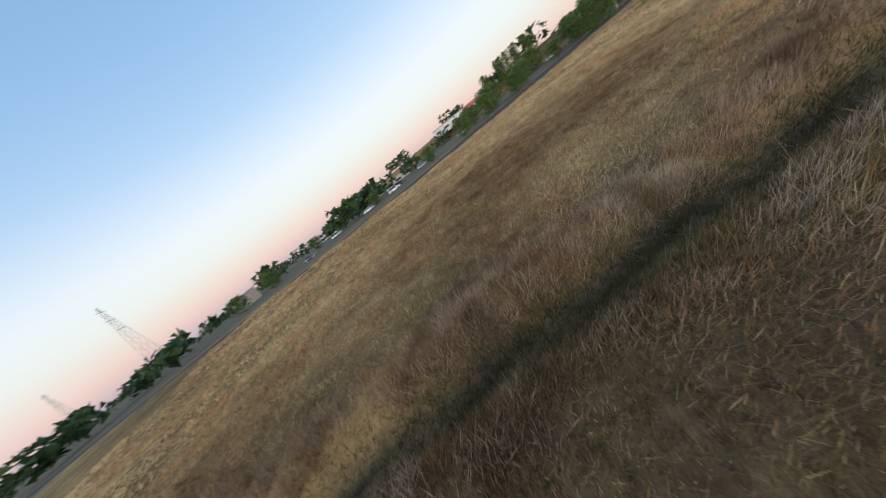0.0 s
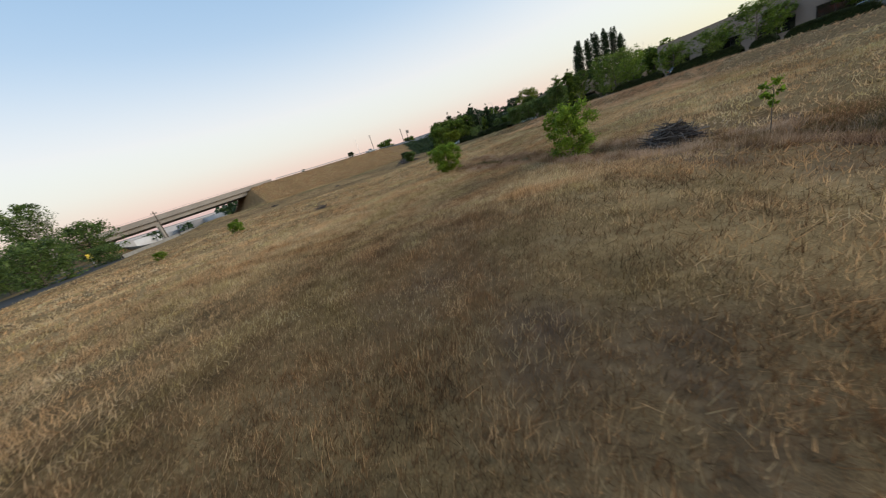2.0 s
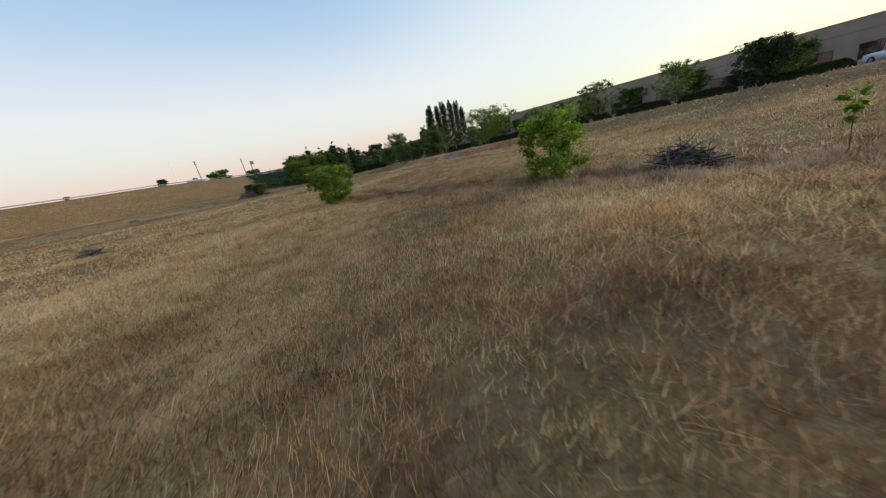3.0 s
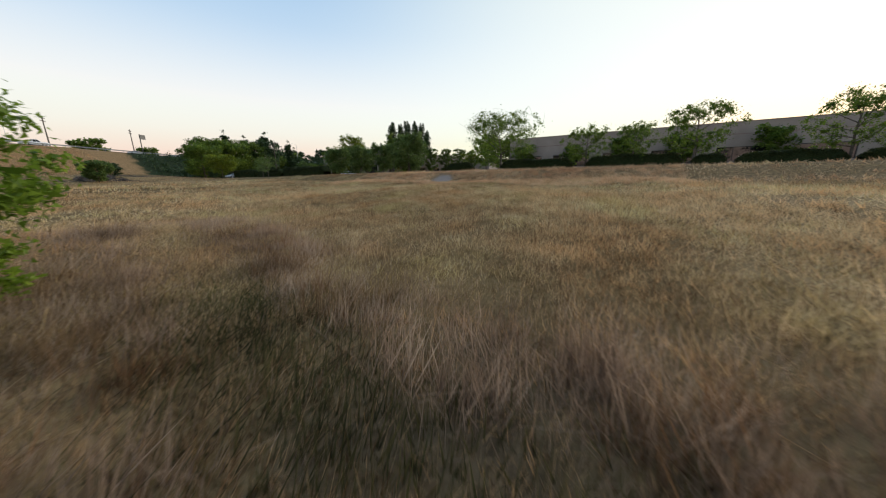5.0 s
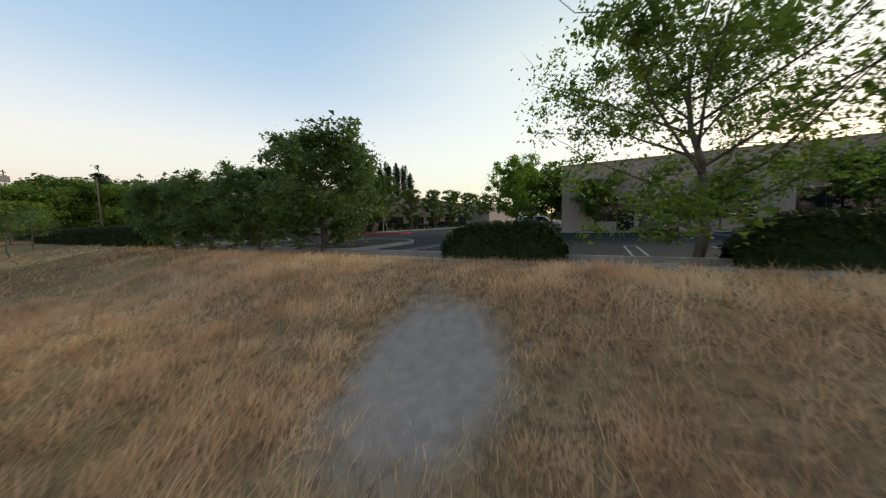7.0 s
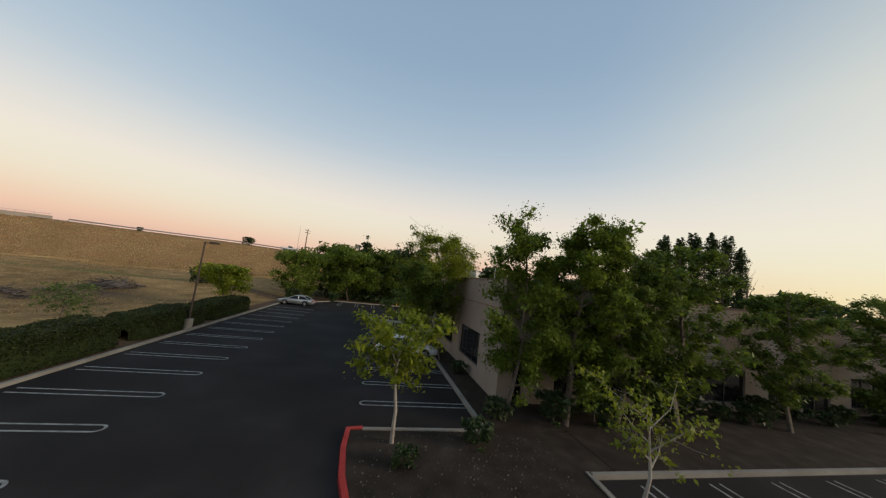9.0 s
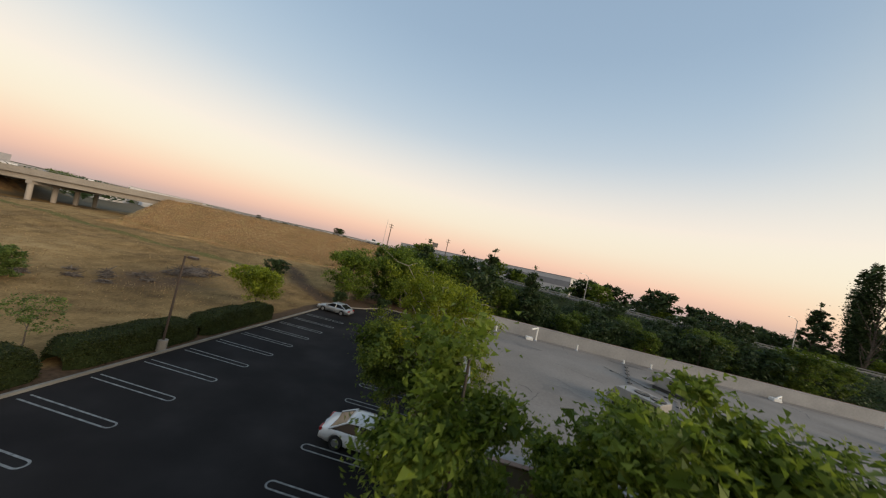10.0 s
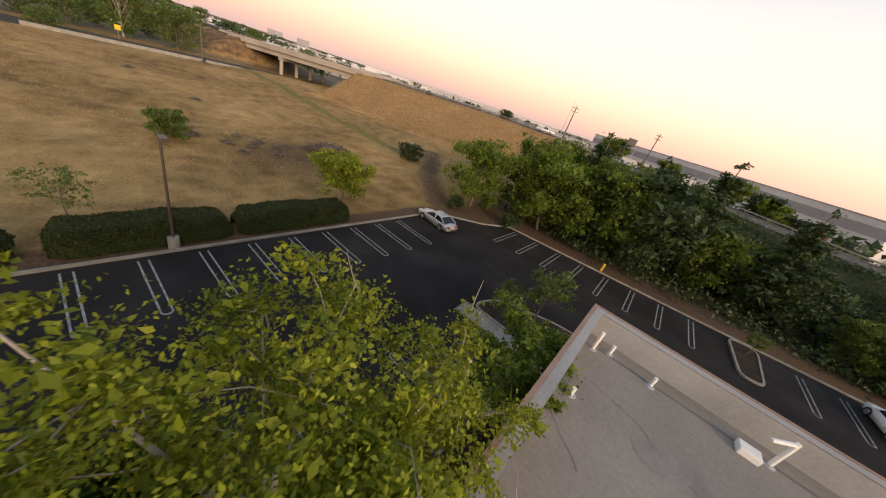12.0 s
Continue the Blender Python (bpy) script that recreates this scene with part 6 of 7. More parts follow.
for s in (-54.0, 0.5):
    part("abutment", boxes((s, -0.5, 3.0, s + 2.5, 24.3, 8.698)), M_CONC_FAR, bridge)
frw = thing("road_freeway", Matrix(), "asphalt freeway along the top of the embankment", "road", kind="structure")


def freeway(d, q, dz=0.0):
    """A place d metres along the freeway's near edge, counted from the bridge's east end, and q metres in from it."""
    run = 0.0
    legs = FREEWAY[2:]
    for k, ((ax, ay, az), (bx, by, bz)) in enumerate(zip(legs[:-1], legs[1:])):
        L = math.hypot(bx - ax, by - ay)
        if d <= run + L or k == len(legs) - 2:
            u = (d - run) / L
            # normals averaged at the bends
            def leg_normal(j):
                j = min(max(j, 0), len(legs) - 2)
                ex, ey = legs[j + 1][0] - legs[j][0], legs[j + 1][1] - legs[j][1]
                return Vector((-ey, ex)).normalized()
            n0, n1 = (leg_normal(k) + leg_normal(k - 1)).normalized(), (leg_normal(k) + leg_normal(k + 1)).normalized()
            n_ = n0.lerp(n1, u).normalized()
            return Vector((ax + u * (bx - ax) + n_.x * q, ay + u * (by - ay) + n_.y * q, az + u * (bz - az) + dz)), math.degrees(math.atan2(by - ay, bx - ax))
        run += L


bm = bmesh.new()
prev = None
for d in range(2, 420, 6):
    row = [bm.verts.new(freeway(d, w_, 0.08)[0]) for w_ in (1.0, 23.2)]
    if prev:
        bm.faces.new((prev[0], row[0], row[1], prev[1]))
    prev = row
part("surface", bm, M_ROAD, frw)
bm = bmesh.new()
prev = None
for s_ in (-380, -220, -120, -56):
    x_, y_ = emb(s_, 1.0)
    x2, y2 = emb(s_, 23.2)
    z_ = float(np.interp(x_, [-457.0, -131.7], [6.0, 7.7])) + 0.1
    row = [bm.verts.new((x_, y_, z_)), bm.verts.new((x2, y2, z_))]
    if prev:
        bm.faces.new((prev[0], row[0], row[1], prev[1]))
    prev = row
part("surface", bm, M_ROAD, frw)
gr = thing("guard_rail", Matrix(), "long metal guard rail on the embankment's crest", "guard rail")
post_mesh = None
for q in (0.7, 23.6):
    bm = bmesh.new()
    prev = None
    for d in range(12, 330, 4):
        c_, rot_ = freeway(d, q)
        row = [bm.verts.new(c_ + Vector((0, 0, dz))) for dz in (0.42, 0.55, 0.74)]
        if prev:
            for i in range(2):
                bm.faces.new((prev[i], row[i], row[i + 1], prev[i + 1]))
        prev = row
        if post_mesh is None:
            b2 = boxes((-0.05, -0.07, -0.2, 0.05, 0.07, 0.7))
            post_mesh = bpy.data.meshes.new("post")
            b2.to_mesh(post_mesh)
            b2.free()
            post_mesh.materials.append(M_METAL)
        if d < 200:
            po = part("post", post_mesh, None, gr)
            po.matrix_basis = pose(*c_, 0, 0, rot_)
    bmesh.ops.solidify(bm, geom=bm.faces[:], thickness=0.05)
    part("rail", bm, M_METAL, gr)


def road_car(kind, colour, d, q, flip, label):
    c_, rot_ = freeway(d, q, 0.09)
    car(kind, colour, c_.x, c_.y, rot_ + (180 if flip else 0), label, c_.z)


road_car("pickup", "white", 63, 4.0, False, "white pickup on the raised freeway")
road_car("sedan", "dark", 96, 4.0, False, "dark car on the raised freeway")
road_car("sedan", "silver", 84, 8.0, False, "pale car on the raised freeway")


def power_pole(x, y, h, arms=2, rot=0, label="wooden power pole with cross-arms", z=None):
    th = thing("power_pole", pose(x, y, zat(x, y) if z is None else z, 0, 0, rot), label, "power pole", "power poles")
    part("pole", cyls(((0, 0, -1), (0, 0, h), 0.2, 0.13), n=8), M_BARK, th)
    for i in range(arms):
        part("cross_arm", boxes((-1.3, -0.07, h - 0.7 - 0.9 * i, 1.3, 0.07, h - 0.55 - 0.9 * i)), M_BARK, th)
        part("insulator", cyls(*[((u, 0, h - 0.55 - 0.9 * i), (u, 0, h - 0.35 - 0.9 * i), 0.06) for u in (-1.2, -0.6, 0.6, 1.2)], n=6), M_METAL, th)


power_pole(-19.9, 111.3, 9.5, 2, 60)
power_pole(2, 122, 10.5, 2, 60)
power_pole(40, 150, 12, 2, 40)
power_pole(150, 190, 16, 2, 20)
power_pole(-103.0, 45.0, 9.0, 1, 80)
sg = thing("road_sign", pose(-1.2, 102.0, zat(-1.2, 102), 0, 0, 30), "dark back of a road sign on a tall post", "road sign")
part("post", cyls(((0, 0, -0.5), (0, 0, 15.6 - zat(-1.2, 102)), 0.14), n=8), M_METAL_DARK, sg)
part("panel", boxes((-0.1, -0.12, 14.0 - zat(-1.2, 102), 1.9, 0.12, 15.5 - zat(-1.2, 102))), M_METAL_DARK, sg)
for x, y, h in ((-26, 125, 12), (-6, 150, 15), (20, 175, 13)):
    th = thing("radio_mast", pose(x, y, zat(x, y)), "thin far radio mast", "mast", "radio masts")
    part("mast", cyls(((0, 0, -1), (0, 0, h), 0.12, 0.06), n=5), M_METAL, th)


def street_lamp(x, y, h, rot, z=None):
    th = thing("street_lamp", pose(x, y, zat(x, y) if z is None else z, 0, 0, rot), "tall grey street lamp with a curved arm", "street lamp", "street lamps")
    part("pole", cyls(((0, 0, -0.3), (0, 0, h), 0.11, 0.07), n=8), M_METAL, th)
    part("arm", cyls(((0, 0, h - 0.02), (1.2, 0, h + 0.45), 0.05), ((1.2, 0, h + 0.45), (2.4, 0, h + 0.5), 0.045), n=6), M_METAL, th)
    part("lamp_head", boxes((2.2, -0.15, h + 0.42, 2.95, 0.15, h + 0.56), bevel=0.03), M_METAL, th)


street_lamp(45.4, 84.0, 7.6, 200, 7.2)
street_lamp(86.0, 72.0, 8.0, 200, 6.9)

# ---- the road west of the field ----
bm = bmesh.new()
prev = None
for y in range(-420, 421, 20):
    z = float(road_z(y))
    row = [bm.verts.new((x, y, z + dz)) for x, dz in ((-97.6, -1.9), (-99.8, 0.02), (-112.0, 0.05), (-114.0, -0.6))]
    if prev:
        for i in range(3):
            bm.faces.new((prev[i], prev[i + 1], row[i + 1], row[i]))
    prev = row
bmesh.ops.recalc_face_normals(bm, faces=bm.faces)
tagged(part("road_west", bm, M_ROAD), "raised dark asphalt road with a steep asphalt shoulder", "road", kind="structure")
th = thing("road_barrier", Matrix(), "low pale concrete barrier along the road", "barrier")
for a, b in ((14, 44), (45, 70)):
    bm = bmesh.new()
    za, zb = float(road_z(a)), float(road_z(b))
    pts = [(-100.1, a, za), (-100.1, b, zb)]
    vs = [[bm.verts.new((x + dx, y, z + dz)) for dx, dz in ((-0.3, 0), (-0.12, 0.8), (0.12, 0.8), (0.3, -0.4))] for x, y, z in pts]
    for i in range(3):
        bm.faces.new((vs[0][i], vs[0][i + 1], vs[1][i + 1], vs[1][i]))
    part("barrier_wall", bm, M_CONC, th)
ys_ = thing("road_sign", pose(-113.5, 30, zat(-113.5, 30), 0, 0, 60), "small yellow warning sign on a post", "road sign")
part("post", cyls(((0, 0, -0.2), (0, 0, 2.6), 0.05), n=6), M_METAL, ys_)
part("panel", boxes((-0.6, -0.03, 2.0, 0.6, 0.03, 3.2)), M_YELLOW, ys_)
for i, (y, k, c) in enumerate(((-30, "suv", "white"), (-48, "sedan", "silver"), (-58, "suv", "dark"), (-64, "van", "white"), (-75, "sedan", "white"), (-90, "suv", "silver"), (-101, "sedan", "dark"), (28, "sedan", "white"), (-41, "sedan", "dark"))):
    car(k, c, -150 - (i % 3) * 7, y + 8, 90, "parked car seen small beyond the road", zat(-150 - (i % 3) * 7, y + 8))


# ---- far buildings ----
def block(x, y, w, d, h, rot, mat, label, stripes=0, roof=None, z=None, name="warehouse"):
    """A far building with its walls, roof edge, dark openings and bays."""
    z = zat(x, y) if z is None else z
    th = thing(name, pose(x, y, z, 0, 0, rot), label, "building", "far buildings")
    part("wall", boxes((-w / 2, -d / 2, -1, w / 2, d / 2, h)), mat, th)
    part("roof", boxes((-w / 2 - 0.2, -d / 2 - 0.2, h + 0.005, w / 2 + 0.2, d / 2 + 0.2, h + 0.5)), roof or M_FAR_GREY, th)
    if stripes:
        for i in range(stripes):
            u = -w / 2 + w * (i + 0.5) / stripes
            part("window", boxes((u - w / stripes * 0.3, -d / 2 - 0.06, 0.8, u + w / stripes * 0.3, -d / 2 + 0.1, min(3.4, h * 0.6))), M_GLASS, th)
    return th


w = block(25.5, 300.5, 190, 60, 17.2, -35.8, M_FAR_WHITE, "huge long white warehouse with a grey band under the roof", 0, z=1.0)
part("band", boxes((-95.05, -30.1, 10.2, 95.05, -29.9, 14.4)), M_FAR_GREY, w)
for i in range(7):
    part("loading_door", boxes((50 + 5.4 * i, -30.15, 0, 54 + 5.4 * i, -29.95, 4.2)), M_FAR_RED, w, "red loading door")
block(-14, 260, 60, 30, 8, 10, M_FAR_WHITE, "far low white industrial hall", 6)
block(-90, 270, 80, 30, 8, 18, M_FAR_WHITE, "far low white industrial hall", 8)
block(-190, 300, 90, 40, 9, 20, M_FAR_WHITE, "far low white industrial hall", 8)
block(-60, 420, 140, 40, 10, 20, M_FAR_GREY, "far grey industrial hall", 8)
block(-250, 560, 220, 40, 11, 25, M_FAR_WHITE, "far long pale industrial hall", 9)
block(-440, 470, 200, 40, 11, 40, M_FAR_WHITE, "far long pale industrial hall", 9)
block(-110, 520, 160, 40, 10, 14, M_FAR_WHITE, "far long pale industrial hall", 7)
block(-300, 420, 160, 40, 10, 30, M_FAR_WHITE, "far long pale industrial hall", 8)
block(100, 128, 16, 10, 4.5, -20, M_FAR_WHITE, "white box trailer yard building", 2, z=1.5, name="shed")
block(118, 124, 18, 8, 4.0, -30, M_FAR_WHITE, "low white building beyond the trees", 2, z=1.5, name="shed")
s = block(-228, 22, 36, 24, 3.6, 62, M_FAR_WHITE, "wide pale store with a red sign band across the road", 6, name="store")
part("sign_band", boxes((4, -12.2, 2.0, 16, -11.9, 3.8)), M_FAR_RED, s)
block(-260, -30, 30, 14, 3.4, 70, M_CONC_FAR, "low tan house across the road", 4, name="house")
block(-300, -90, 26, 14, 3.6, 60, M_FAR_WHITE, "low pale house across the road", 4, name="house")
block(-190, -130, 12, 9, 5, 30, M_CONC_FAR, "small tan kiosk beyond the road", 2, name="house")
block(-1690, 750, 60, 50, 24, 66, M_FAR_GREY, "hazy huge hangar on the horizon", 0)
block(-1600, 835, 52, 50, 25, 62, M_FAR_GREY, "hazy huge hangar on the horizon", 0)


def lattice_tower(x, y, h, base, label="tall steel lattice transmission tower"):
    th = thing("transmission_tower", pose(x, y, zat(x, y)), label, "tower", "transmission towers")
    rows = []
    lv_ = [(i / 9) ** 0.8 for i in range(10)]
    rad = [base / 2 * (1 - 0.9 * u) for u in lv_]
    cs = [(1, 1), (-1, 1), (-1, -1), (1, -1)]
    for i in range(9):
        for k in range(4):
            (ax, ay), (bx, by) = cs[k], cs[(k + 1) % 4]
            p0 = (ax * rad[i], ay * rad[i], h * lv_[i])
            p1 = (ax * rad[i + 1], ay * rad[i + 1], h * lv_[i + 1])
            p2 = (bx * rad[i + 1], by * rad[i + 1], h * lv_[i + 1])
            rows += [([p0, p1], [0.28, 0.28]), ([p0, p2], [0.16, 0.16])]
    part("lattice", mesh_np("lattice", *join_tubes(rows, 4), [M_METAL]), None, th)
    for f in (0.66, 0.8, 0.93):
        part("cross_arm", boxes((-base * 0.55, -0.2, h * f, base * 0.55, 0.2, h * f + 0.4)), M_METAL, th)


lattice_tower(-470, -338, 95, 15)
lattice_tower(-740, -660, 92, 15)
lattice_tower(-640, -740, 80, 14)
lattice_tower(-620, 30, 22, 6)
lattice_tower(-700, -250, 34, 8)


# low pale roofs of the town beyond the freeway, too many and too far to count
def far_town():
    rng = np.random.default_rng(79)
    V, F = [], []
    while len(V) < 330:
        a, r = rng.uniform(radians(-75), radians(38)), 230 + 620 * rng.random()
        x, y = r * math.sin(a), r * math.cos(a)
        if -165 < x < 60 and y < 170 or abs(x - 25) < 130 and 190 < y < 400:
            continue
        w, d, h, t = rng.uniform(7, 26), rng.uniform(5, 11), rng.uniform(3.5, 7.0), rng.uniform(0, 3.1)
        z = zat(x, y)
        c, s_ = math.cos(t), math.sin(t)
        base = [(x + sx * w * c - sy * d * s_, y + sx * w * s_ + sy * d * c) for sx, sy in ((-1, -1), (1, -1), (1, 1), (-1, 1))]
        k = 8 * len(V)
        V.append([(px, py, z) for px, py in base] + [(px, py, z + h) for px, py in base])
        F += [(k, k + 1, k + 5, k + 4), (k + 1, k + 2, k + 6, k + 5), (k + 2, k + 3, k + 7, k + 6), (k + 3, k, k + 4, k + 7), (k + 4, k + 5, k + 6, k + 7)]
    tagged(part("far_town", mesh_np("far_town", np.array(V).reshape(-1, 3), np.array(F), [M_FAR_TOWN]), None), "low pale buildings of the far town", "buildings", kind="stuff")


far_town()


# woods on the horizon, all round: uncountable crowns
def far_woods():
    rng = np.random.default_rng(77)
    cs, sz = [], []
    for _ in range(1200):
        a = rng.random() * 2 * math.pi
        r = 180 + 700 * rng.random() ** 1.2
        x, y = r * math.cos(a), r * math.sin(a)
        if -110 < x < 85 and -40 < y < 150:
            continue
        h = 5 + 7 * rng.random()
        k = 50
        pts = rng.uniform(-1.2, 1.2, (k, 3)) * np.array([h * 0.42, h * 0.42, h * 0.26]) + np.array([x, y, float(land(np.array([x]), np.array([y]))[0][0]) + h * 0.5])
        cs.append(pts)
        sz.append(np.full(k, h * 0.36))
    c, s_ = np.concatenate(cs), np.concatenate(sz)
    V, F = leaves(rng, c, 1.0, tri=True)
    V = c[:, None] + (V.reshape(-1, 3, 3) - c[:, None]) * s_[:, None, None]
    tagged(part("far_woods", mesh_np("far_woods", V.reshape(-1, 3), F, [M_LEAF_DARK]), None), "dark far trees and shrubs along the horizon", "trees", kind="stuff")


far_woods()


def undergrowth():
    """Shrubs under the tree belt and on the slope."""
    rng = np.random.default_rng(78)
    k = 2600
    x = rng.uniform(-4, 120, k)
    y = rng.uniform(52, 100, k)
    top = np.interp(x, [p_[0] for p_ in FREEWAY], [p_[1] for p_ in FREEWAY])
    keep = (lot_dist(x, y) > 2.5) & (y < top - 0.5)
    x, y = x[keep], y[keep]
    z = land(x, y)[0]
    c = np.repeat(np.column_stack([x, y, z + 0.45]), 32, 0)
    c = c + rng.normal(0, 1, c.shape) * np.array([0.9, 0.9, 0.5])
    V, F = leaves(rng, c, 0.50, tri=True)
    tagged(part("undergrowth", mesh_np("undergrowth", V, F, [M_LEAF_DARK]), None), "dark green shrubs under the tree belt", "shrubs", kind="stuff")


undergrowth()


# ---- grass: uncountable blades ----
# the camera's flight line on plan; grass is finer and darker near it
FLIGHT_LINE = np.array([(-41.0, -77.0), (-47.0, -78.7), (-52.0, -77.3), (-56.0, -74.2), (-58.6, -70.0), (-59.2, -65.4), (-56.0, -56.0), (-47.2, -47.0), (-36.8, -39.2), (-24.2, -31.8), (-9.0, -24.0)])


def blades(name, x, y, height, width, mat, label, seed, spread=0.35, curve=0.35, plain=False):
    """Bent tapering blades that stand on the ground."""
    rng = np.random.default_rng(seed)
    k = len(x)
    z = land(x, y)[0]
    a = rng.random(k) * 2 * np.pi
    lean = rng.normal(0, spread, k)
    wind = np.column_stack([np.full(k, 0.16), np.full(k, 0.05)])
    d = np.column_stack([np.cos(a), np.sin(a)]) * lean[:, None] + wind
    side = np.column_stack([-np.sin(a + 1.1), np.cos(a + 1.1), np.zeros(k)])
    base = np.column_stack([x, y, z - 0.02])
    mid = base + np.column_stack([d * 0.35 * height[:, None], 0.62 * height])
    tip = base + np.column_stack([d * (1 + curve) * height[:, None], height * (1 - 0.25 * np.abs(lean))])
    wv = side * (width[:, None] / 2)
    if plain:
        V, F = np.stack([base - wv, base + wv, tip], 1).reshape(-1, 3), np.arange(3 * k).reshape(k, 3)
    else:
        V, F = np.stack([base - wv * 0.2, mid + wv, tip, mid - wv], 1).reshape(-1, 3), np.arange(4 * k).reshape(k, 4)
    tagged(part(name, mesh_np(name, V, F, [mat]), None), label, "grass", kind="stuff")


def patchy(x, y, seed, scale=0.5):
    """Smooth 0..1 patches over the plan."""
    r = np.random.default_rng(seed)
    v = np.zeros_like(x)
    for _ in range(7):
        a, k, p_ = r.random() * 6.28, scale * (0.5 + 1.8 * r.random()), r.random() * 6.28
        v += np.sin((x * np.cos(a) + y * np.sin(a)) * k + p_)
    return np.clip(0.5 + v / 6, 0, 1)


def sow(seed, density, near, far, box_, per, ring):
    """Tufts in a box between two distances of the camera's flight line, off the bare patches: places of their blades.
    """
    rng = np.random.default_rng(seed)
    x0, y0, x1, y1 = box_
    k = int(density * (x1 - x0) * (y1 - y0))
    x, y = rng.uniform(x0, x1, k), rng.uniform(y0, y1, k)
    d = line_dist(x, y, FLIGHT_LINE)
    d = np.maximum(d + rng.normal(0, 1, k) * (0.8 + 0.08 * d), 0)
    bare = dust_r(x, y) < 0.3 + 0.55 * rng.random(k)
    ditch = line_dist(x, y, CUT) < 0.45 * rng.random(k) + 0.1
    ok = (d >= near) & (d < far) & ~bare & ~ditch & (x < -8.6 + 0.8 * rng.random(k)) & (lot_dist(x, y) > 1.0)
    ok &= rng.random(k) < 0.5 + 0.8 * patchy(x, y, 5, 0.9)
    x, y = x[ok], y[ok]
    own = np.repeat(np.arange(len(x)), per)
    return x, y, own, rng.normal(0, ring, (len(own), 2)), rng


def field():
    area = (-100, -104, -8.5, 10)
    for tag, (dens, lo, hi, hh, ww, per, ring) in enumerate(((60, 0, 5, 0.25, 0.0095, 10, 0.12), (23, 5, 12, 0.27, 0.016, 9, 0.15), (6.5, 12, 26, 0.30, 0.046, 7, 0.20), (1.9, 26, 60, 0.32, 0.11, 7, 0.35))):
        tx, ty, own, off, rng = sow(100 + tag, dens, lo, hi, area, per, ring)
        k = len(tx)
        tall = np.clip(0.55 * patchy(tx, ty, 9, 0.45) + 0.75 * patchy(tx, ty, 19, 2.0) ** 1.6, 0, 1.15)
        red_zone = smooth01((tx + 17) / 4) * smooth01((-ty - 12) / 4)
        # east of the ditch extra pale blades put the backlit glow into colour
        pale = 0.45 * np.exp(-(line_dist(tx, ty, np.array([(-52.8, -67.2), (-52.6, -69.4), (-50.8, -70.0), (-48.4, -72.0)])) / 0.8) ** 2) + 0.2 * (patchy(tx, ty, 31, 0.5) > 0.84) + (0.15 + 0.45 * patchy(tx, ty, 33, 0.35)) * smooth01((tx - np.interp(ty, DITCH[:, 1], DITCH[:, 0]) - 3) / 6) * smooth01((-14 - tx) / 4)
        weed = np.exp(-(((line_dist(tx, ty, DITCH) - 1.6) / 1.3) ** 2))
        dark = 0.6 * np.exp(-(((line_dist(tx, ty, DITCH) - 3.2) / 2.8) ** 2)) * smooth01((-ty - 52) / 6) + 0.3 * smooth01((patchy(tx, ty, 41, 0.8) - 0.68) / 0.12)
        dark = dark * (1 - smooth01((tx + 34) / 8)) + (0.35 + 0.8 * patchy(tx, ty, 71, 0.8)) * np.exp(-(((tx + 55.8) / 4.6) ** 2 + ((ty + 65.0) / 4.6) ** 2)) + (0.1 + 0.35 * patchy(tx, ty, 72, 0.9)) * np.exp(-(((tx + 50.8) / 3.4) ** 2 + ((ty + 74.6) / 2.8) ** 2)) + 0.8 * np.exp(-(((tx + 42.3) / 2.6) ** 2 + ((ty + 40.0) / 2.6) ** 2))
        weed = weed * (1 - 0.1 * smooth01((ty + 52) / 5))
        over = np.exp(-(((tx - np.interp(ty, DITCH[:, 1], DITCH[:, 0]) - 0.9) / 1.5) ** 2)) * smooth01((ty + 57) / 4) * smooth01((-36 - ty) / 4)
        dark = np.maximum(dark, 0.4 * over)
        # more dark blades near the camera's path: shade in the grass as colour
        dark = np.maximum(dark, (0.34, 0.12, 0.06, 0.05)[tag] + (0.3 if tag == 0 else 0.05) * smooth01((-ty - 52) / 8))
        # the low dark bank east of the ditch
        east = smooth01((tx - np.interp(ty, DITCH[:, 1], DITCH[:, 0]) - 0.4) / 0.6) * smooth01((-ty - 58) / 6)
        weed, dark = weed * (1 - 0.35 * east), np.maximum(dark, 0.6 * east)
        pick = rng.random(k)
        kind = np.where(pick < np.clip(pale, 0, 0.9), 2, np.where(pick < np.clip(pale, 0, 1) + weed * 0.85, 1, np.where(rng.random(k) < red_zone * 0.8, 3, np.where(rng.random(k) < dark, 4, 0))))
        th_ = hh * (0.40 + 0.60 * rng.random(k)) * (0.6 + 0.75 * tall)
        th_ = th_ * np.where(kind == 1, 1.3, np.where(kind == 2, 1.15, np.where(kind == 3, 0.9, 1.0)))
        # shorter towards the hedge, so its foot stays in the camera's view
        th_ = th_ * (1 - 0.52 * smooth01((tx + 22) / 9))
        th_ = th_ * (1 - 0.35 * east)
        x, y, kind = tx[own] + off[:, 0], ty[own] + off[:, 1], kind[own]
        h = th_[own] * (0.5 + 0.6 * rng.random(len(x)))
        w_ = ww * (0.6 + 0.8 * rng.random(len(x))) * np.where(kind == 1, 0.7, 1.0)
        for i, (mt, lb) in enumerate(((M_GRASS, "dry straw-coloured field grass"), (M_WEED, "tall pinkish-brown dead weeds along the ditch"), (M_PALE, "pale tufts of tall grass, bleached by the ditch, toned for backlight beyond"), (M_RUSSET, "russet matted dry grass below the hedge"), (M_BROWN, "dark brown dead weeds and shade-toned blades among the grass"))):
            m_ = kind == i
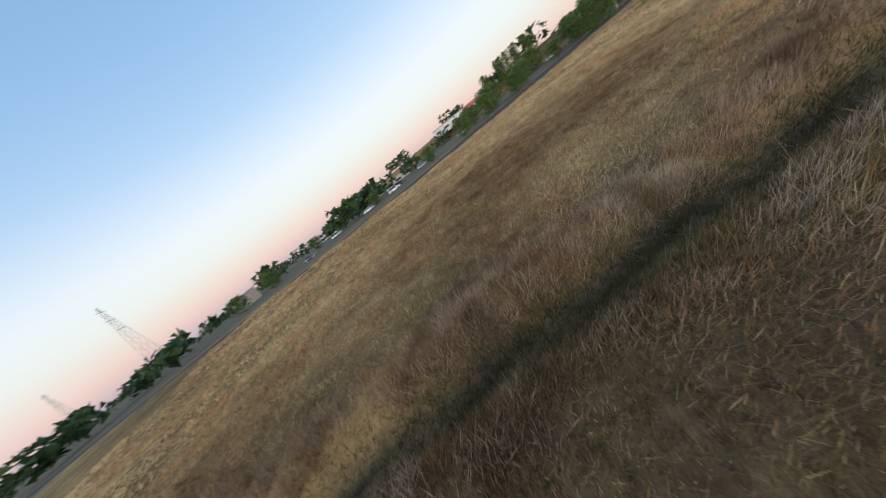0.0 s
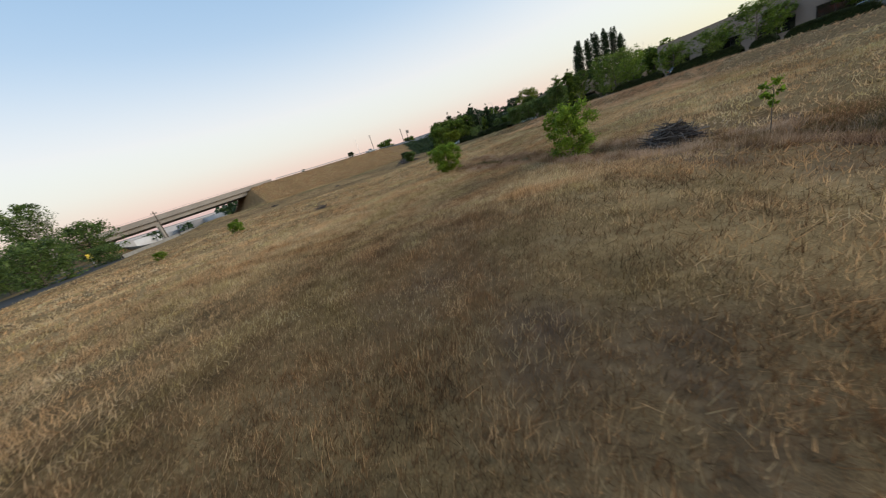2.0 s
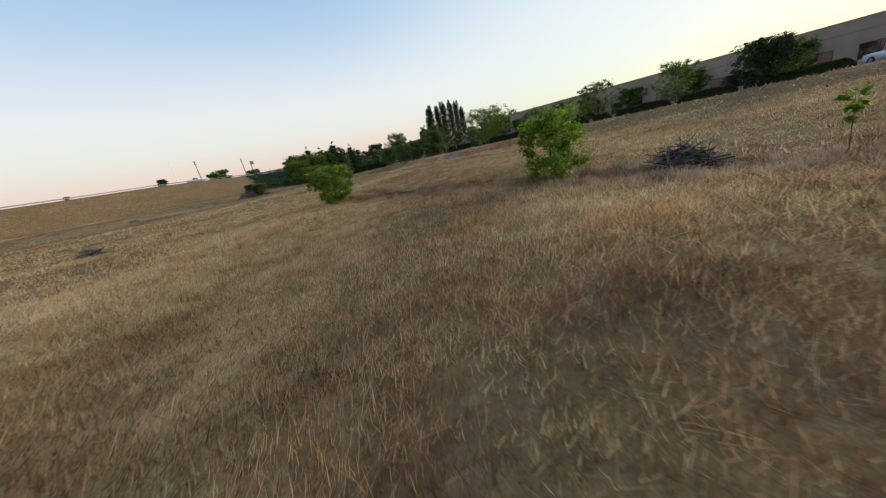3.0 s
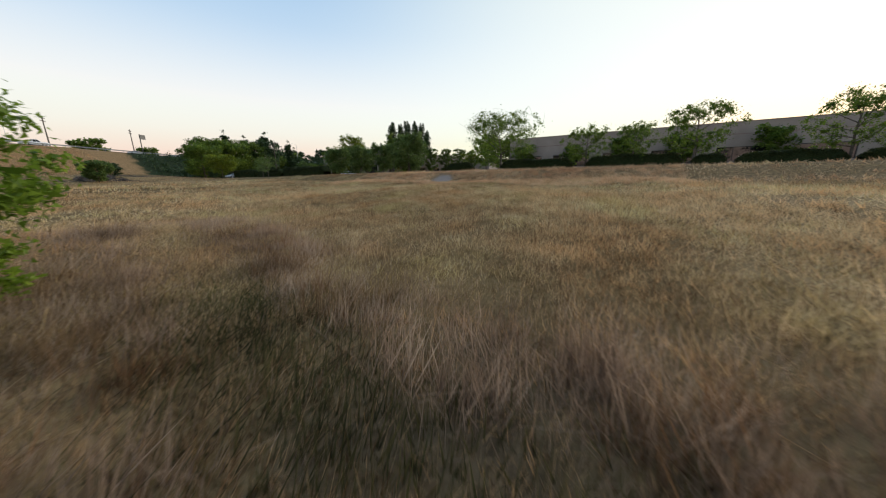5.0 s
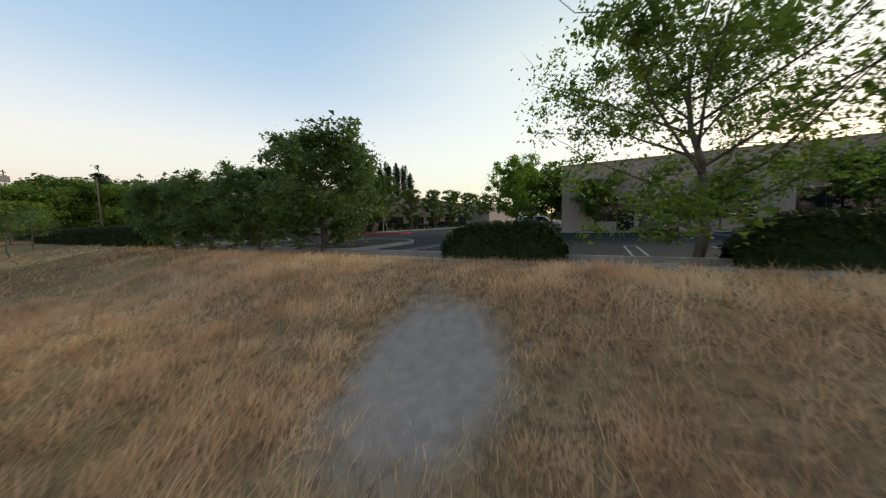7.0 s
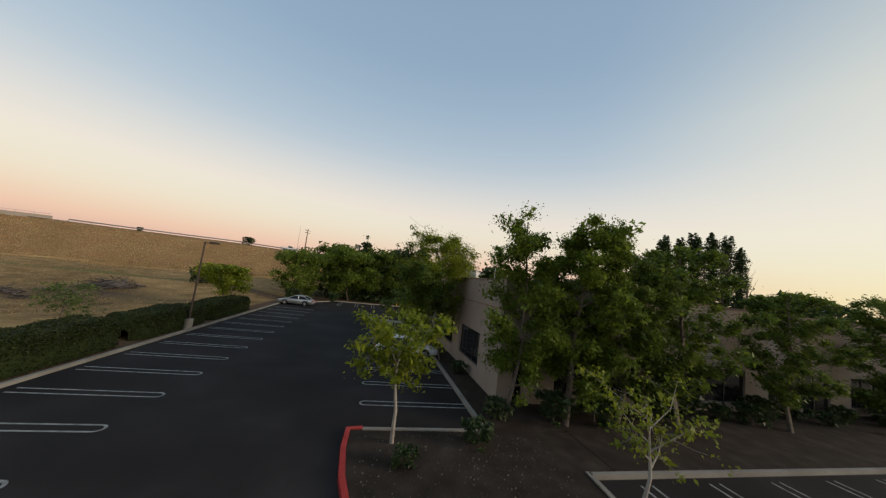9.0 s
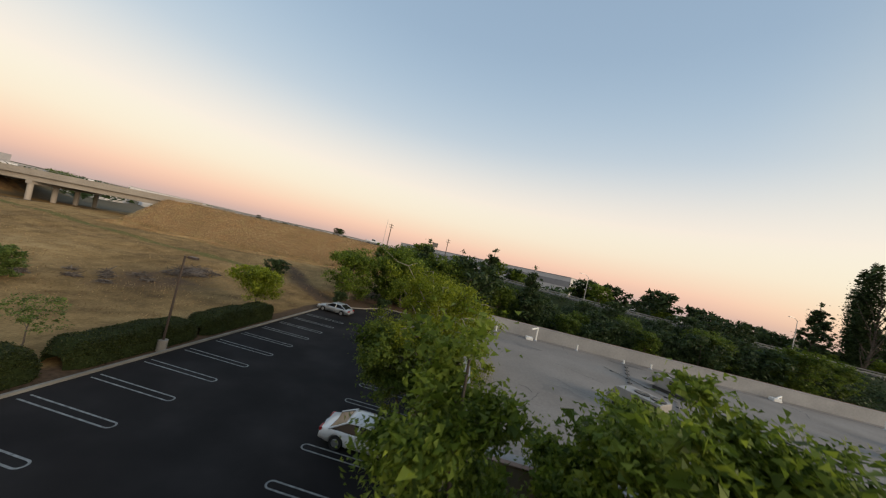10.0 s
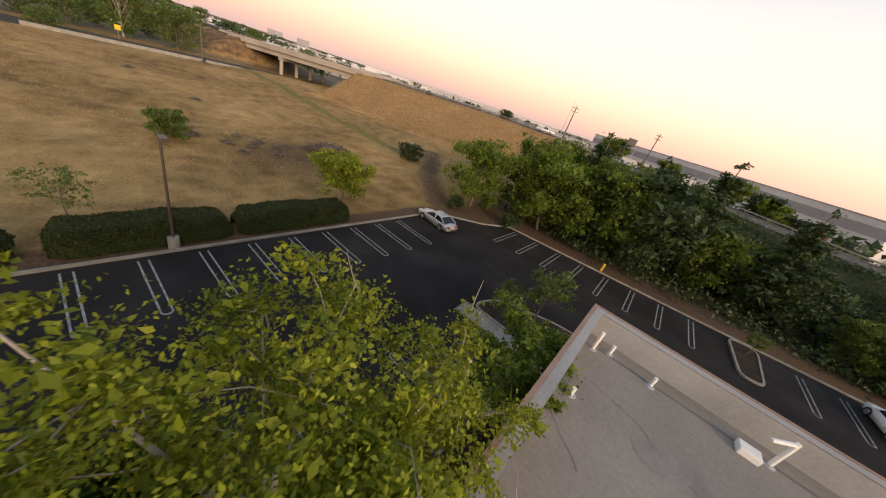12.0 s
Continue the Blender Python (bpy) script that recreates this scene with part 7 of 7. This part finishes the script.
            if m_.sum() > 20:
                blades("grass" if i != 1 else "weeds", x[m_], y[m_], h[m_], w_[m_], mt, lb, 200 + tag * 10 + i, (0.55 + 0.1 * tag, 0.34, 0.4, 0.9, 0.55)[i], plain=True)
    # clumps of tall dead weeds on both banks of the ditch
    rng = np.random.default_rng(150)
    u = rng.random(1000) * (len(DITCH) - 1.001)
    i0 = u.astype(int)
    seg = DITCH[i0 + 1] - DITCH[i0]
    nrm = np.column_stack([-seg[:, 1], seg[:, 0]]) / np.linalg.norm(seg, axis=1)[:, None]
    bank = rng.choice([-1, 1], len(u))
    c = DITCH[i0] + seg * (u - i0)[:, None] + nrm * (bank * (0.75 + 1.5 * rng.random(len(u)) ** 1.3))[:, None]
    tall_ = (0.34 + 0.5 * rng.random(len(u)) ** 1.3) * (1 - 0.05 * smooth01((c[:, 1] + 52) / 5)) * np.where((bank < 0) & (c[:, 1] < -60), 0.58, 0.85)
    own = np.repeat(np.arange(len(u)), 70)
    x, y = c[own, 0] + rng.normal(0, 0.17, len(own)), c[own, 1] + rng.normal(0, 0.17, len(own))
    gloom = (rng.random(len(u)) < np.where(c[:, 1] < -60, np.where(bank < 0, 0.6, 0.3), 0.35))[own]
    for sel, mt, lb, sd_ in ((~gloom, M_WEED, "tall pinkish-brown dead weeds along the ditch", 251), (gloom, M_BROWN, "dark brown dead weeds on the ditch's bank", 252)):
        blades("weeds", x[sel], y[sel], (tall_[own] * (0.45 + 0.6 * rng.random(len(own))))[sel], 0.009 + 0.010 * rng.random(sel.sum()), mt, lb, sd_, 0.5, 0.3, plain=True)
    # uneven russet tussocks below the hedge
    tx, ty = rng.uniform(-18.5, -9.3, 2300), rng.uniform(-47.0, -12.0, 2300)
    keep = (dust_r(tx, ty) > 1.1 + 0.4 * rng.random(len(tx))) & (rng.random(2300) < 0.45 + 0.8 * patchy(tx, ty, 81, 1.1))
    tx, ty = tx[keep], ty[keep]
    tall_ = 0.20 + 0.26 * rng.random(len(tx)) * (0.4 + 0.8 * patchy(tx, ty, 82, 1.4))
    own = np.repeat(np.arange(len(tx)), 64)
    blades("grass", tx[own] + rng.normal(0, 0.16, len(own)), ty[own] + rng.normal(0, 0.16, len(own)), tall_[own] * (0.5 + 0.6 * rng.random(len(own))), 0.010 + 0.012 * rng.random(len(own)), M_RUSSET, "tussocks of russet dry grass below the hedge", 264, 0.8, plain=True)
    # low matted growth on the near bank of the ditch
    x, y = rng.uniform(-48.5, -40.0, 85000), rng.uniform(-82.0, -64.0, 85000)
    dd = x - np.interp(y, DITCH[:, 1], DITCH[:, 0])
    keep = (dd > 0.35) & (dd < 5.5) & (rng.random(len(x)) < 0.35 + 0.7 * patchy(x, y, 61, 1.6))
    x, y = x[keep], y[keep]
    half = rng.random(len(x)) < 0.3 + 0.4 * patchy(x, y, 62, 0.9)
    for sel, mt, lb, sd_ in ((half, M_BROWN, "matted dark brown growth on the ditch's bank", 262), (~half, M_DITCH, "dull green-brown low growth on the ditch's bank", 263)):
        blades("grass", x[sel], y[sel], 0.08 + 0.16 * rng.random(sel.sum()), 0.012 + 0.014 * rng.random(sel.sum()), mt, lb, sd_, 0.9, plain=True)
    # flattened thatch between the tufts
    for tag, (dens, lo, hi, ww) in enumerate(((330, 0, 5, 0.012), (96, 5, 12, 0.022), (24, 12, 26, 0.06), (5.2, 26, 60, 0.17))):
        tx, ty, own, off, rng = sow(140 + tag, dens / 3, lo, hi, area, 3, 0.12)
        x, y = tx[own] + off[:, 0], ty[own] + off[:, 1]
        # near thatch takes the dark tone, painting in shade between blades
        gloom = rng.random(len(x)) < (0.5, 0.15, 0.06, 0.05)[tag] + (0.25 if tag == 0 else 0.05) * smooth01((-y - 52) / 8) + (0.1 + 0.35 * patchy(x, y, 72, 0.9)) * np.exp(-(((x + 50.8) / 3.4) ** 2 + ((y + 74.6) / 2.8) ** 2)) + (0.45 + 1.0 * patchy(x, y, 71, 0.8)) * np.exp(-(((x + 55.8) / 4.6) ** 2 + ((y + 65.0) / 4.6) ** 2))
        rust = rng.random(len(x)) < 0.85 * smooth01((x + 17) / 4) * smooth01((-y - 12) / 4)
        for shade, mt in ((gloom & ~rust, M_THATCH_SHADE), (rust, M_RUSSET), (~gloom & ~rust, M_THATCH)):
            if shade.sum() > 20:
                blades("thatch", x[shade], y[shade], (0.10 if tag == 0 else 0.14) + (0.14 if tag == 0 else 0.2) * rng.random(shade.sum()), ww * (0.6 + 0.8 * rng.random(shade.sum())), mt, "flattened dry thatch between tufts of grass", 240 + tag, 0.85 if tag == 0 else 1.2, 0.5, plain=True)
    # the rest of the field and the embankment, in coarse tufts
    rng = np.random.default_rng(300)
    x, y = rng.uniform(-97, -8, 80000), rng.uniform(-60, 100, 80000)
    d = line_dist(x, y, FLIGHT_LINE)
    ok = (d > 45) & (lot_dist(x, y) > 1.5)
    x, y = x[ok], y[ok]
    h, w_, brown = 0.24 * (0.4 + 0.8 * rng.random(len(x))), 0.05 * (0.6 + 0.8 * rng.random(len(x))), rng.random(len(x)) < 0.2 + 0.6 * patchy(x, y, 91, 0.25)
    for sel, mt, lb, sd_ in ((brown, M_BROWN, "dark brown dead growth in the far field", 301), (~brown, M_THATCH, "dry brown field grass", 304)):
        blades("grass", x[sel], y[sel], h[sel], w_[sel], mt, lb, sd_, 0.8, plain=True)
    # russet growth on the embankment
    u, v = rng.random(40000), rng.random(40000)
    e0, e1 = np.array(FREEWAY[2][:2]), np.array(FREEWAY[5][:2])
    c = e0 + (e1 - e0) * (u * 1.05)[:, None] + np.array([0.351, -0.936]) * (24 * v)[:, None]
    blades("grass", c[:, 0], c[:, 1], 0.18 + 0.26 * rng.random(len(u)), 0.05 + 0.06 * rng.random(len(u)), M_THATCH, "brown dry grass on the embankment", 303, 0.7, plain=True)
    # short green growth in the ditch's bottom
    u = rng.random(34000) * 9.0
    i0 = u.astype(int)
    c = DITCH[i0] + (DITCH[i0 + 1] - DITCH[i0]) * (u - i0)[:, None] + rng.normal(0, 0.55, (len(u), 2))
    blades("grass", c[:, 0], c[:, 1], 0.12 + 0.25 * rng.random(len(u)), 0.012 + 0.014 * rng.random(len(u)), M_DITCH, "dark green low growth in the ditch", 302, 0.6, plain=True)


field()
